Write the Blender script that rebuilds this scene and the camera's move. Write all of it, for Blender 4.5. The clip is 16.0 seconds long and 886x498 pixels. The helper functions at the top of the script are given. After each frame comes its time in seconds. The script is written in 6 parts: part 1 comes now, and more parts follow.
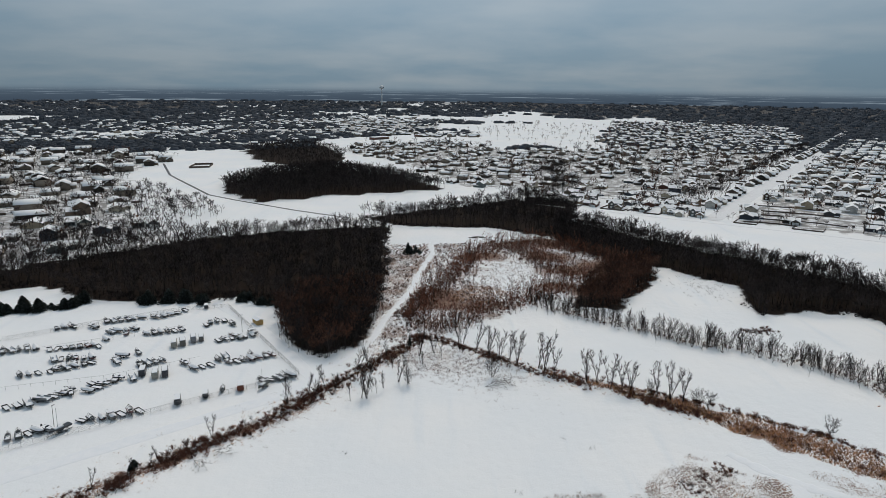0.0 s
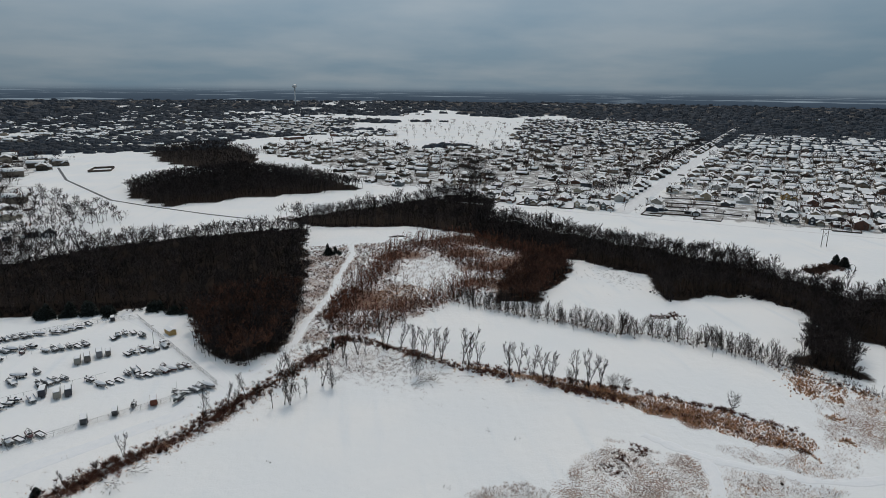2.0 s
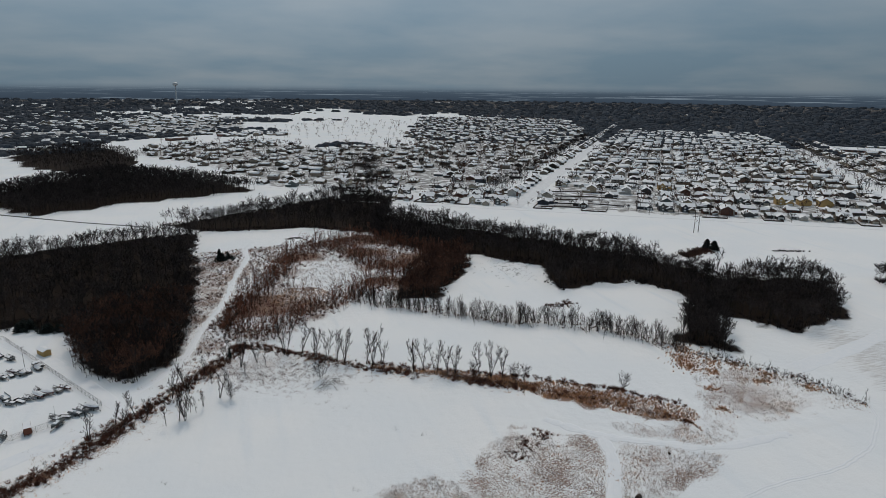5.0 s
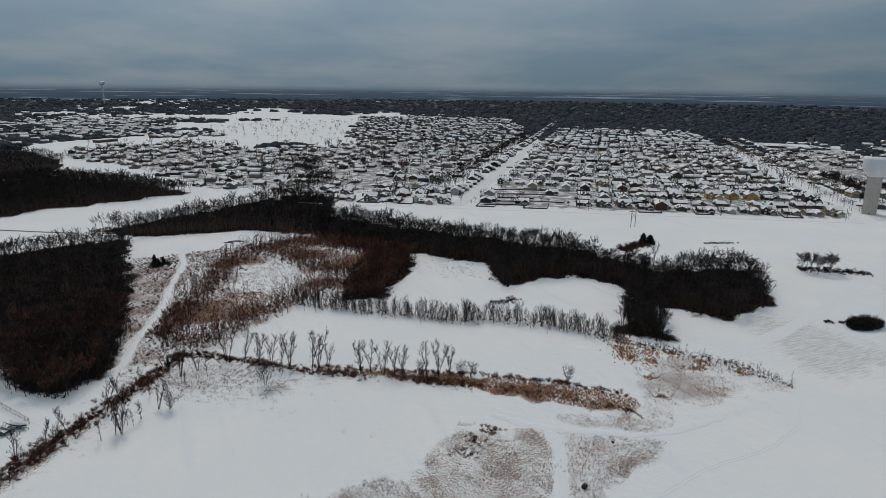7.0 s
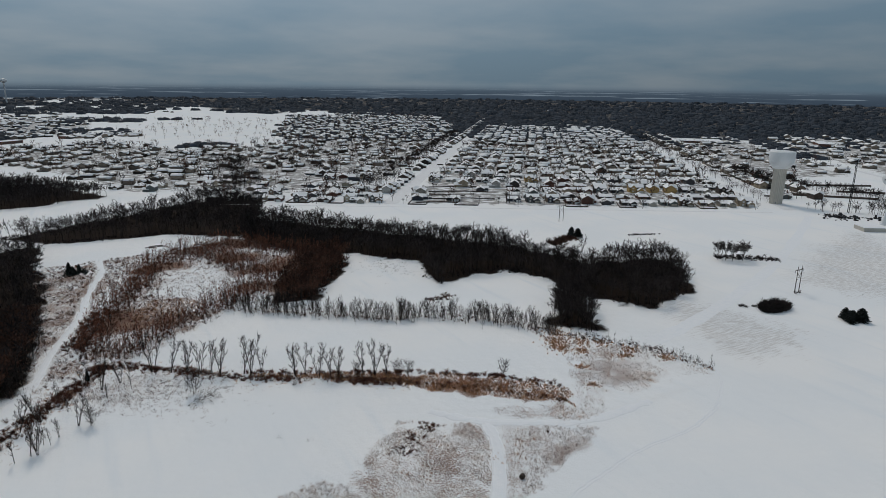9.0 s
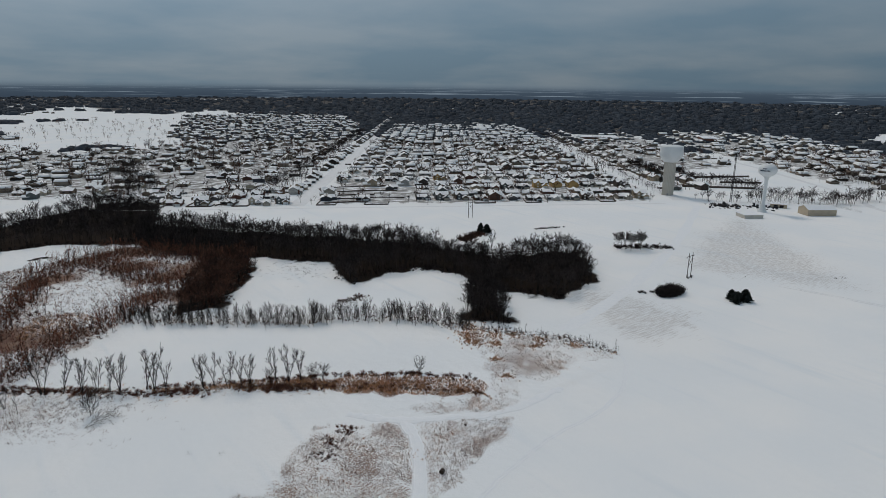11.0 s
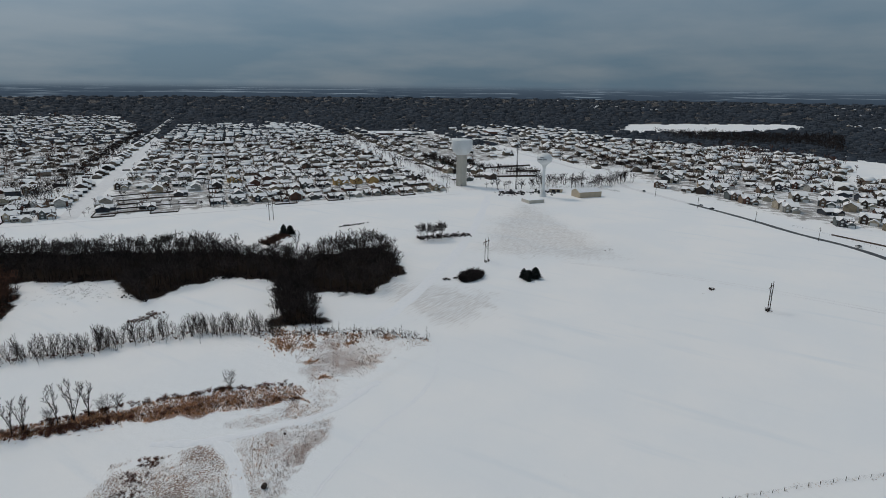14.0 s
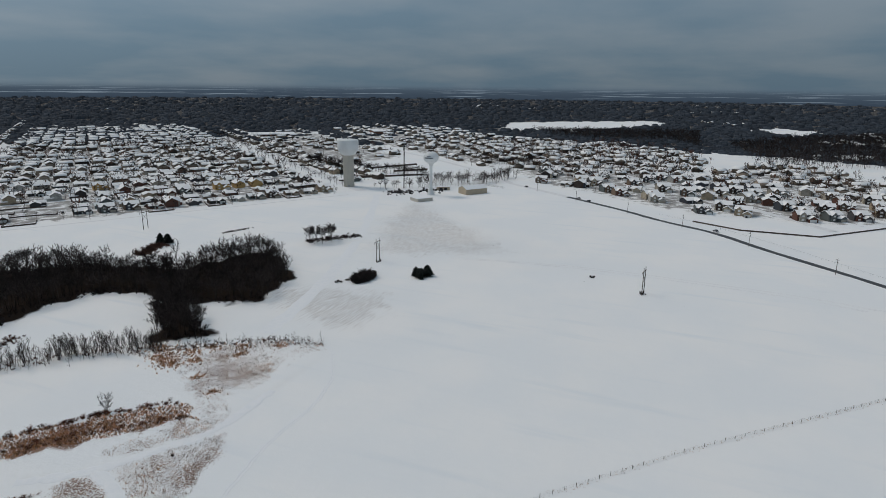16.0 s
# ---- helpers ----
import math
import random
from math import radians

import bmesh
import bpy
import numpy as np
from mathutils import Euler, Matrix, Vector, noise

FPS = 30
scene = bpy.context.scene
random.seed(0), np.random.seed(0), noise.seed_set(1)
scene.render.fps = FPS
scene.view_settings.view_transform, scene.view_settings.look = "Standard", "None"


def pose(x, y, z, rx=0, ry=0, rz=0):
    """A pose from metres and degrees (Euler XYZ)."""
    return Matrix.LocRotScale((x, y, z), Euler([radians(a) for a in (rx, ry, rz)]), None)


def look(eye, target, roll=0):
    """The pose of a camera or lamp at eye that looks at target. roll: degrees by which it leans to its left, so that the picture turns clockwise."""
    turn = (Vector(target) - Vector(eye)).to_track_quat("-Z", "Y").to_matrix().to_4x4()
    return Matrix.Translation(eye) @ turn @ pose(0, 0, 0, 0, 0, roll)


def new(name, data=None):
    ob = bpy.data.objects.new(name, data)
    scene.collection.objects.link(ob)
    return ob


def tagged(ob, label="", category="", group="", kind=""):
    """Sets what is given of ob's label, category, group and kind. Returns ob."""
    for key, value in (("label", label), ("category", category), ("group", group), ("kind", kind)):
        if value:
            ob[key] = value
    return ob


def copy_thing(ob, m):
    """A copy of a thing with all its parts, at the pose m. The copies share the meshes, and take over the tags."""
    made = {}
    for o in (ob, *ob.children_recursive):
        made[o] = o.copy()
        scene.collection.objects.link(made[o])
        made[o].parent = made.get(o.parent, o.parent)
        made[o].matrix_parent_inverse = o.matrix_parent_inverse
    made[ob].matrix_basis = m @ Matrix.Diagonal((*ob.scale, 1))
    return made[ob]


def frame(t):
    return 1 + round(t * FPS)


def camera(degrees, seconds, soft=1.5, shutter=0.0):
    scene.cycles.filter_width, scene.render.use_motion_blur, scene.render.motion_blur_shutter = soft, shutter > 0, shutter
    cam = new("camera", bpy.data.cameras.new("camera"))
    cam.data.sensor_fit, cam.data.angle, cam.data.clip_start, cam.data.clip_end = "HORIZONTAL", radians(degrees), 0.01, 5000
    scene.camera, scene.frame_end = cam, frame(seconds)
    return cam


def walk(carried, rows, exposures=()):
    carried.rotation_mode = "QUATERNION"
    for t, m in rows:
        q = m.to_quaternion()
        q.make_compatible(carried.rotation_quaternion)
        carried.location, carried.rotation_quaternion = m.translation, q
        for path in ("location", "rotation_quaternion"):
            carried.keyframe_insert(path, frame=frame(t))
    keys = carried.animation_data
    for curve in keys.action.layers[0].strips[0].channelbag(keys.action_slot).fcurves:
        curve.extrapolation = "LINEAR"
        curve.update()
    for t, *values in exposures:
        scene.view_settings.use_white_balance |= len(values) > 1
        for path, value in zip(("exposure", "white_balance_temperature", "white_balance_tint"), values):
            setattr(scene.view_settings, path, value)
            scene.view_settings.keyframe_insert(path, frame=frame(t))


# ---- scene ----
cam = camera(71.52, 16.0, soft=0.8)
# a hovering drone, 110 m above the snow, that turns to its right
def heading(yaw, pitch, roll):
    return pose(0, 0, 110, 90 + pitch, 0, yaw) @ pose(0, 0, 0, 0, 0, roll)


walk(cam, [
    (0.0, heading(-0.00, -14.73, 0.60)),
    (0.5, heading(-1.64, -14.75, 0.60)),
    (1.0, heading(-3.54, -14.73, 0.60)),
    (1.5, heading(-5.61, -14.76, 0.60)),
    (2.0, heading(-7.62, -14.76, 0.60)),
    (2.5, heading(-9.57, -14.75, 0.60)),
    (3.0, heading(-11.55, -14.81, 0.60)),
    (3.5, heading(-13.55, -14.82, 0.60)),
    (4.0, heading(-15.45, -14.83, 0.60)),
    (6.5, heading(-20.26, -14.84, 0.60)),
    (7.0, heading(-22.65, -14.85, 0.60)),
    (7.5, heading(-24.96, -14.88, 0.60)),
    (8.0, heading(-26.79, -14.92, 0.60)),
    (10.5, heading(-34.17, -15.01, 0.60)),
    (11.0, heading(-37.59, -15.01, 0.60)),
    (11.5, heading(-41.40, -15.02, 0.60)),
    (12.0, heading(-44.56, -15.04, 0.60)),
    (12.5, heading(-47.52, -15.05, 0.60)),
    (13.0, heading(-50.43, -15.05, 0.60)),
    (13.5, heading(-53.36, -15.06, 0.60)),
    (14.0, heading(-56.10, -15.07, 0.60)),
    (14.5, heading(-59.00, -15.08, 0.60)),
    (15.0, heading(-61.74, -15.07, 0.60)),
    (15.5, heading(-64.38, -15.04, 0.60)),
    (16.0, heading(-66.56, -15.00, 0.60)),
], exposures=((0.0, -0.22, 6380, 10), (2.0, -0.38, 6380, 10), (4.0, -0.50, 6340, 10), (7.0, -0.56, 6310, 10), (11.0, -0.57, 6240, 10), (16.0, -0.54, 6240, 10)))

# ---- world and sun ----
SUN_AZ, SUN_EL = radians(4), radians(50)          # azimuth from +y towards +x
world = bpy.data.worlds.new("winter_sky")
scene.world = world
world.use_nodes = True
wn, wl = world.node_tree.nodes, world.node_tree.links
wn.clear()


def wnode(kind, **kw):
    n = wn.new(kind)
    for k, v in kw.items():
        n.inputs[k].default_value = v
    return n


def wmath(op, a, b, clamp=False):
    n = wn.new("ShaderNodeMath")
    n.operation, n.use_clamp = op, clamp
    for i, s in enumerate((a, b)):
        if isinstance(s, (int, float)):
            n.inputs[i].default_value = s
        else:
            wl.new(s, n.inputs[i])
    return n.outputs[0]


sky = wn.new("ShaderNodeTexSky")
sky.sky_type, sky.sun_disc = "NISHITA", False
sky.sun_elevation, sky.sun_rotation = SUN_EL, SUN_AZ
sky.air_density, sky.dust_density, sky.altitude = 1.0, 0.6, 300
tc = wn.new("ShaderNodeTexCoord")
sep = wn.new("ShaderNodeSeparateXYZ")
wl.new(tc.outputs["Generated"], sep.inputs[0])
up = wmath("MAXIMUM", sep.outputs[2], 0.0)
# cloud sheet seen at a slant: stretch the direction by its height
flatten = wmath("ADD", up, 0.16)
cx, cy = wmath("DIVIDE", sep.outputs[0], flatten), wmath("DIVIDE", sep.outputs[1], flatten)
comb = wn.new("ShaderNodeCombineXYZ")
wl.new(cx, comb.inputs[0])
wl.new(cy, comb.inputs[1])
cloud = wnode("ShaderNodeTexNoise", Scale=0.8, Detail=5.0, Roughness=0.5)
wl.new(comb.outputs[0], cloud.inputs["Vector"])
ramp = wn.new("ShaderNodeValToRGB")
ramp.color_ramp.elements[0].position, ramp.color_ramp.elements[0].color = 0.38, (0.52, 0.80, 1.03, 1)
ramp.color_ramp.elements[1].position, ramp.color_ramp.elements[1].color = 0.64, (0.85, 1.05, 1.20, 1)
wl.new(cloud.outputs["Fac"], ramp.inputs[0])
# an overcast sky: greyer and brighter overhead than at the horizon, and brightest round the sun
overhead = wn.new("ShaderNodeMix")
overhead.data_type = "RGBA"
wl.new(wmath("MULTIPLY", up, 1.6, True), overhead.inputs["Factor"])
wl.new(ramp.outputs[0], overhead.inputs["A"])
overhead.inputs["B"].default_value = (0.80, 0.98, 1.13, 1)
dot = wn.new("ShaderNodeVectorMath")
dot.operation = "DOT_PRODUCT"
wl.new(tc.outputs["Generated"], dot.inputs[0])
dot.inputs[1].default_value = (math.sin(SUN_AZ) * math.cos(SUN_EL), math.cos(SUN_AZ) * math.cos(SUN_EL), math.sin(SUN_EL))
near_sun = wmath("MAXIMUM", dot.outputs["Value"], 0.0)
level = wmath("ADD", wmath("ADD", 0.262, wmath("MULTIPLY", wmath("MULTIPLY", up, 9.0, True), 0.085)), wmath("MULTIPLY", wmath("POWER", up, 1.4), 0.10))
level = wmath("ADD", level, wmath("MULTIPLY", wmath("POWER", near_sun, 3.0), 0.28))
scaled = wn.new("ShaderNodeVectorMath")
scaled.operation = "SCALE"
wl.new(overhead.outputs["Result"], scaled.inputs[0])
wl.new(level, scaled.inputs["Scale"])
glow = wn.new("ShaderNodeVectorMath")
glow.operation = "SCALE"
glow.inputs[0].default_value = (1.0, 0.86, 0.74)
wl.new(wmath("MULTIPLY", wmath("POWER", near_sun, 7.0), 0.50), glow.inputs["Scale"])
tint = wn.new("ShaderNodeVectorMath")
tint.operation = "ADD"
wl.new(scaled.outputs[0], tint.inputs[0])
wl.new(glow.outputs[0], tint.inputs[1])
bg_cloud, bg_sky = wn.new("ShaderNodeBackground"), wn.new("ShaderNodeBackground")
wl.new(tint.outputs[0], bg_cloud.inputs[0])
wl.new(sky.outputs[0], bg_sky.inputs[0])
bg_cloud.inputs[1].default_value, bg_sky.inputs[1].default_value = 0.97, 0.05
both = wn.new("ShaderNodeMixShader")
both.inputs[0].default_value = 0.05
wl.new(bg_cloud.outputs[0], both.inputs[1])
wl.new(bg_sky.outputs[0], both.inputs[2])
wout = wn.new("ShaderNodeOutputWorld")
wl.new(both.outputs[0], wout.inputs[0])

sun = new("sun", bpy.data.lights.new("sun", "SUN"))
sun.data.energy, sun.data.angle, sun.data.color = 1.5, radians(12), (1.0, 0.85, 0.68)
sun.matrix_world = look((0, 0, 300), (-math.sin(SUN_AZ) * math.cos(SUN_EL), -math.cos(SUN_AZ) * math.cos(SUN_EL), 300 - math.sin(SUN_EL)))
scene.view_settings.exposure = -0.24

# ---- materials ----


def material(name, base, rough=0.8, vary=0.0, scale=1.0, other=None, island=0.0, per_object=None, metal=0.0, bump=0.0, bump_scale=8.0, spec=0.3):
    """base and other mix by a two-scale noise in metres; island: spread of value per island; per_object: colours by object."""
    m = bpy.data.materials.new(name)
    m.use_nodes = True
    n, l = m.node_tree.nodes, m.node_tree.links
    b = n["Principled BSDF"]
    b.inputs["Roughness"].default_value, b.inputs["Metallic"].default_value = rough, metal
    b.inputs["Specular IOR Level"].default_value = spec
    geo = n.new("ShaderNodeNewGeometry")
    col = None
    if per_object:
        oi = n.new("ShaderNodeObjectInfo")
        r = n.new("ShaderNodeValToRGB")
        r.color_ramp.interpolation = "CONSTANT"
        while len(r.color_ramp.elements) < len(per_object):
            r.color_ramp.elements.new(1.0)
        for i, c in enumerate(per_object):
            r.color_ramp.elements[i].position, r.color_ramp.elements[i].color = i / len(per_object), (*c, 1)
        l.new(oi.outputs["Random"], r.inputs[0])
        col = r.outputs[0]
    if other:
        big, small = n.new("ShaderNodeTexNoise"), n.new("ShaderNodeTexNoise")
        for t, s in ((big, scale), (small, scale * 7)):
            t.inputs["Scale"].default_value, t.inputs["Detail"].default_value = s, 4
            l.new(geo.outputs["Position"], t.inputs["Vector"])
        add = n.new("ShaderNodeMath")
        add.operation = "MULTIPLY_ADD"
        l.new(small.outputs["Fac"], add.inputs[0])
        add.inputs[1].default_value = 0.5
        l.new(big.outputs["Fac"], add.inputs[2])
        r = n.new("ShaderNodeMapRange")
        r.inputs["From Min"].default_value, r.inputs["From Max"].default_value = 0.75 - 0.3 + vary, 0.75 + 0.3 + vary
        l.new(add.outputs[0], r.inputs["Value"])
        mix = n.new("ShaderNodeMix")
        mix.data_type = "RGBA"
        l.new(r.outputs[0], mix.inputs["Factor"])
        if col:
            l.new(col, mix.inputs["A"])
        else:
            mix.inputs["A"].default_value = (*base, 1)
        mix.inputs["B"].default_value = (*other, 1)
        col = mix.outputs["Result"]
    if island:
        hs = n.new("ShaderNodeHueSaturation")
        mr = n.new("ShaderNodeMapRange")
        mr.inputs["To Min"].default_value, mr.inputs["To Max"].default_value = 1 - island, 1 + island
        l.new(geo.outputs["Random Per Island"], mr.inputs["Value"])
        tone, grow = n.new("ShaderNodeAttribute"), n.new("ShaderNodeMath")
        tone.attribute_name, grow.operation = "tone", "MULTIPLY_ADD"
        l.new(tone.outputs["Fac"], grow.inputs[0])
        l.new(mr.outputs[0], grow.inputs[1])
        l.new(mr.outputs[0], grow.inputs[2])
        l.new(grow.outputs[0], hs.inputs["Value"])
        if col:
            l.new(col, hs.inputs["Color"])
        else:
            hs.inputs["Color"].default_value = (*base, 1)
        col = hs.outputs[0]
    if col:
        l.new(col, b.inputs["Base Color"])
    else:
        b.inputs["Base Color"].default_value = (*base, 1)
    if bump:
        t = n.new("ShaderNodeTexNoise")
        t.inputs["Scale"].default_value = bump_scale
        l.new(geo.outputs["Position"], t.inputs["Vector"])
        bp = n.new("ShaderNodeBump")
        bp.inputs["Strength"].default_value, bp.inputs["Distance"].default_value = 0.6, bump
        l.new(t.outputs["Fac"], bp.inputs["Height"])
        l.new(bp.outputs[0], b.inputs["Normal"])
    return m


def ground_material():
    """Snow; the sheet's ground-cover masks let dead grass, stubble and shade-darkened leaf litter through it."""
    m = bpy.data.materials.new("snowy_ground")
    m.use_nodes = True
    n, l = m.node_tree.nodes, m.node_tree.links
    b = n["Principled BSDF"]
    b.inputs["Roughness"].default_value, b.inputs["Specular IOR Level"].default_value = 0.85, 0.04
    pos = n.new("ShaderNodeNewGeometry").outputs["Position"]

    def noise_at(scale, detail=4.0, stretch=None):
        t = n.new("ShaderNodeTexNoise")
        t.inputs["Scale"].default_value, t.inputs["Detail"].default_value = scale, detail
        src = pos
        if stretch:
            mp = n.new("ShaderNodeMapping")
            mp.inputs["Rotation"].default_value, mp.inputs["Scale"].default_value = stretch
            l.new(pos, mp.inputs["Vector"])
            src = mp.outputs[0]
        l.new(src, t.inputs["Vector"])
        return t.outputs["Fac"]

    def calc(op, a, c, d=None):
        q = n.new("ShaderNodeMath")
        q.operation = op
        for i, s in enumerate((a, c, d)):
            if s is None:
                continue
            if isinstance(s, (int, float)):
                q.inputs[i].default_value = s
            else:
                l.new(s, q.inputs[i])
        return q.outputs[0]

    def mask(name):
        a = n.new("ShaderNodeAttribute")
        a.attribute_name = name
        return a.outputs["Fac"]

    def mixed(fac, a, c):
        q = n.new("ShaderNodeMix")
        q.data_type = "RGBA"
        l.new(fac, q.inputs["Factor"])
        for s, k in ((a, "A"), (c, "B")):
            if isinstance(s, tuple):
                q.inputs[k].default_value = (*s, 1)
            else:
                l.new(s, q.inputs[k])
        return q.outputs["Result"]

    def step(v, lo, hi):
        q = n.new("ShaderNodeMapRange")
        q.interpolation_type = "SMOOTHSTEP"
        q.inputs["From Min"].default_value, q.inputs["From Max"].default_value = lo, hi
        l.new(v, q.inputs["Value"])
        return q.outputs[0]

    fine, mid, broad = noise_at(1.9, 5), noise_at(0.22, 4), noise_at(0.02, 3)
    snow = mixed(step(broad, 0.35, 0.7), (0.84, 0.86, 0.88), (0.89, 0.89, 0.89))
    # windblown streaks
    streak = noise_at(0.12, 3, ((0, 0, 0.6), (1.0, 0.12, 1.0)))
    snow = mixed(step(streak, 0.55, 0.8), snow, (0.80, 0.83, 0.86))
    grass = mixed(step(mid, 0.3, 0.7), (0.15, 0.078, 0.056), (0.29, 0.195, 0.15))
    speck = noise_at(2.0, 4)
    show = calc("MULTIPLY_ADD", speck, 0.6, calc("MULTIPLY_ADD", fine, 0.4, calc("MULTIPLY", mid, 0.22)))
    show = calc("MULTIPLY_ADD", mask("brush"), 0.6, show)
    col = mixed(step(show, 0.875, 0.955), snow, grass)
    stub = noise_at(0.9, 4, ((0, 0, radians(35)), (0.16, 1.5, 1.0)))
    show = calc("ADD", calc("MULTIPLY", mask("stubble"), 0.5), calc("MULTIPLY_ADD", stub, 0.6, calc("MULTIPLY", speck, 0.4)))
    col = mixed(calc("MULTIPLY", step(show, 0.90, 1.10), 0.34), col, (0.20, 0.145, 0.11))
    col = mixed(calc("MULTIPLY", mask("stubble"), 0.03), col, (0.20, 0.145, 0.11))
    # trodden yards: dead lawn, beds, slush through thin snow, and painted shade between houses
    shaded_lawn = mixed(step(mid, 0.35, 0.65), (0.13, 0.12, 0.115), (0.28, 0.265, 0.25))
    worn = calc("MULTIPLY_ADD", noise_at(0.11, 4), 0.65, calc("MULTIPLY", fine, 0.35))
    show = calc("MULTIPLY_ADD", mask("yard"), 0.268, worn)
    col = mixed(calc("MULTIPLY", step(show, 0.68, 0.80), 0.85), col, shaded_lawn)
    # near-black wood floor: the shade under the trees is painted into this colour
    shaded_litter = mixed(fine, (0.012, 0.009, 0.008), (0.035, 0.024, 0.018))
    show = calc("ADD", mask("shaded_litter"), calc("MULTIPLY", calc("ADD", fine, mid), 0.3))
    col = mixed(step(show, 0.62, 0.95), col, shaded_litter)
    col = mixed(calc("MULTIPLY", mask("track"), 0.8), col, (0.80, 0.80, 0.80))
    l.new(col, b.inputs["Base Color"])
    bp = n.new("ShaderNodeBump")
    bp.inputs["Strength"].default_value, bp.inputs["Distance"].default_value = 0.5, 0.5
    h = calc("ADD", calc("MULTIPLY", fine, 0.25), calc("ADD", mid, calc("MULTIPLY", streak, 0.7)))
    h = calc("ADD", h, calc("MULTIPLY", calc("MULTIPLY", stub, mask("stubble")), 0.35))
    l.new(h, bp.inputs["Height"])
    l.new(bp.outputs[0], b.inputs["Normal"])
    return m


SNOW = material("snow", (0.86, 0.87, 0.89), 0.7, 0.1, 0.4, (0.78, 0.81, 0.85), bump=0.08, bump_scale=2.5)
PACKED = material("packed_snow", (0.80, 0.81, 0.83), 0.6, 0.12, 0.25, (0.66, 0.66, 0.67), bump=0.05)
ASPHALT = material("wet_asphalt", (0.045, 0.047, 0.052), 0.5, 0.1, 0.3, (0.09, 0.093, 0.097))
BARK_DARK = material("dark_bark", (0.020, 0.016, 0.014), 0.9, island=0.5)
BARK = material("bark", (0.036, 0.029, 0.026), 0.9, island=0.45)
TWIG = material("twigs", (0.028, 0.0215, 0.0205), 0.95, island=0.5)
TWIG_WARM = material("brown_twigs", (0.082, 0.038, 0.025), 0.95, island=0.5)
TWIG_RED = material("reddish_twigs", (0.19, 0.076, 0.046), 0.95, island=0.5)
TWIG_GREY = material("grey_twigs", (0.024, 0.018, 0.016), 0.95, island=0.45)
RUSTY = material("rusty_twigs", (0.078, 0.042, 0.030), 0.95, island=0.5)
NEEDLE = material("needles", (0.016, 0.022, 0.017), 0.9, 0.30, 1.1, (0.22, 0.24, 0.26), island=0.4)
REED = material("dead_reeds", (0.46, 0.26, 0.135), 0.9, island=0.5)
STRAW = material("pale_straw", (0.42, 0.32, 0.26), 0.9, island=0.4)
BRIAR = material("briar", (0.13, 0.06, 0.042), 0.95, island=0.5)
ROOF = material("snowy_roof", (0.90, 0.90, 0.905), 0.75, 0.50, 0.35, (0.16, 0.15, 0.145))
# bark with the blue-grey haze of distance put into its colour
TREE_FAR = material("hazed_distant_bark", (0.034, 0.043, 0.057), 0.95, island=0.2)
WALLS = [(0.42, 0.34, 0.24), (0.16, 0.12, 0.085), (0.058, 0.04, 0.032), (0.36, 0.33, 0.28), (0.085, 0.085, 0.09), (0.12, 0.05, 0.034), (0.46, 0.45, 0.42), (0.05, 0.06, 0.08), (0.20, 0.14, 0.10), (0.034, 0.032, 0.032), (0.50, 0.44, 0.34), (0.12, 0.14, 0.14)]
SIDING = material("house_siding", (0.3, 0.3, 0.3), 0.8, 0.2, 0.5, (0.10, 0.09, 0.08), per_object=WALLS)
SIDING_FAR = material("distant_siding", (0.18, 0.15, 0.12), 0.85, island=0.9)
YELLOW_WALL = material("tan_siding", (0.50, 0.33, 0.13), 0.8, 0.2, 0.5, (0.38, 0.26, 0.12))
GLASS = material("window_glass", (0.02, 0.025, 0.03), 0.12, spec=0.5)
EAVES = material("dark_eaves", (0.05, 0.045, 0.042), 0.8, per_object=[(0.04, 0.036, 0.034), (0.10, 0.08, 0.065), (0.06, 0.06, 0.065), (0.03, 0.028, 0.028)])
TRIM = material("white_trim", (0.72, 0.72, 0.70), 0.6)
GARAGE = material("garage_door_paint", (0.6, 0.58, 0.54), 0.6, per_object=[(0.62, 0.6, 0.57), (0.4, 0.36, 0.3), (0.7, 0.7, 0.69)])
BRICK = material("chimney_brick", (0.20, 0.10, 0.07), 0.9, 0.1, 2.0, (0.10, 0.06, 0.05))
FENCE = material("weathered_fence", (0.075, 0.055, 0.045), 0.9, 0.1, 0.6, (0.13, 0.10, 0.085))
STEEL = material("galvanised_steel", (0.30, 0.31, 0.32), 0.45, metal=0.7)
CHAINLINK = material("chain_link_wire", (0.13, 0.135, 0.14), 0.6, metal=0.3)
POLE_WOOD = material("creosoted_pole", (0.045, 0.033, 0.026), 0.9, 0.1, 1.2, (0.08, 0.06, 0.05))
TANK = material("tank_paint", (0.74, 0.76, 0.77), 0.45, 0.18, 0.12, (0.60, 0.61, 0.60), spec=0.4)
CONCRETE = material("pale_concrete", (0.56, 0.53, 0.47), 0.85, 0.15, 0.15, (0.46, 0.43, 0.38), bump=0.02)
INK = material("dark_lettering", (0.05, 0.06, 0.09), 0.6)
TYRE = material("tyre_rubber", (0.012, 0.012, 0.012), 0.9)
HULL = material("boat_hull", (0.1, 0.1, 0.1), 0.35, per_object=[(0.02, 0.024, 0.032), (0.10, 0.10, 0.105), (0.075, 0.014, 0.014), (0.015, 0.018, 0.03), (0.05, 0.05, 0.052), (0.011, 0.011, 0.011), (0.16, 0.155, 0.14), (0.02, 0.03, 0.028)], spec=0.5)
TARP = material("snowy_boat_cover", (0.84, 0.85, 0.87), 0.8, 0.34, 0.9, (0.04, 0.045, 0.055))
DARK_STEEL = material("dark_trailer_steel", (0.03, 0.03, 0.033), 0.6, metal=0.4)
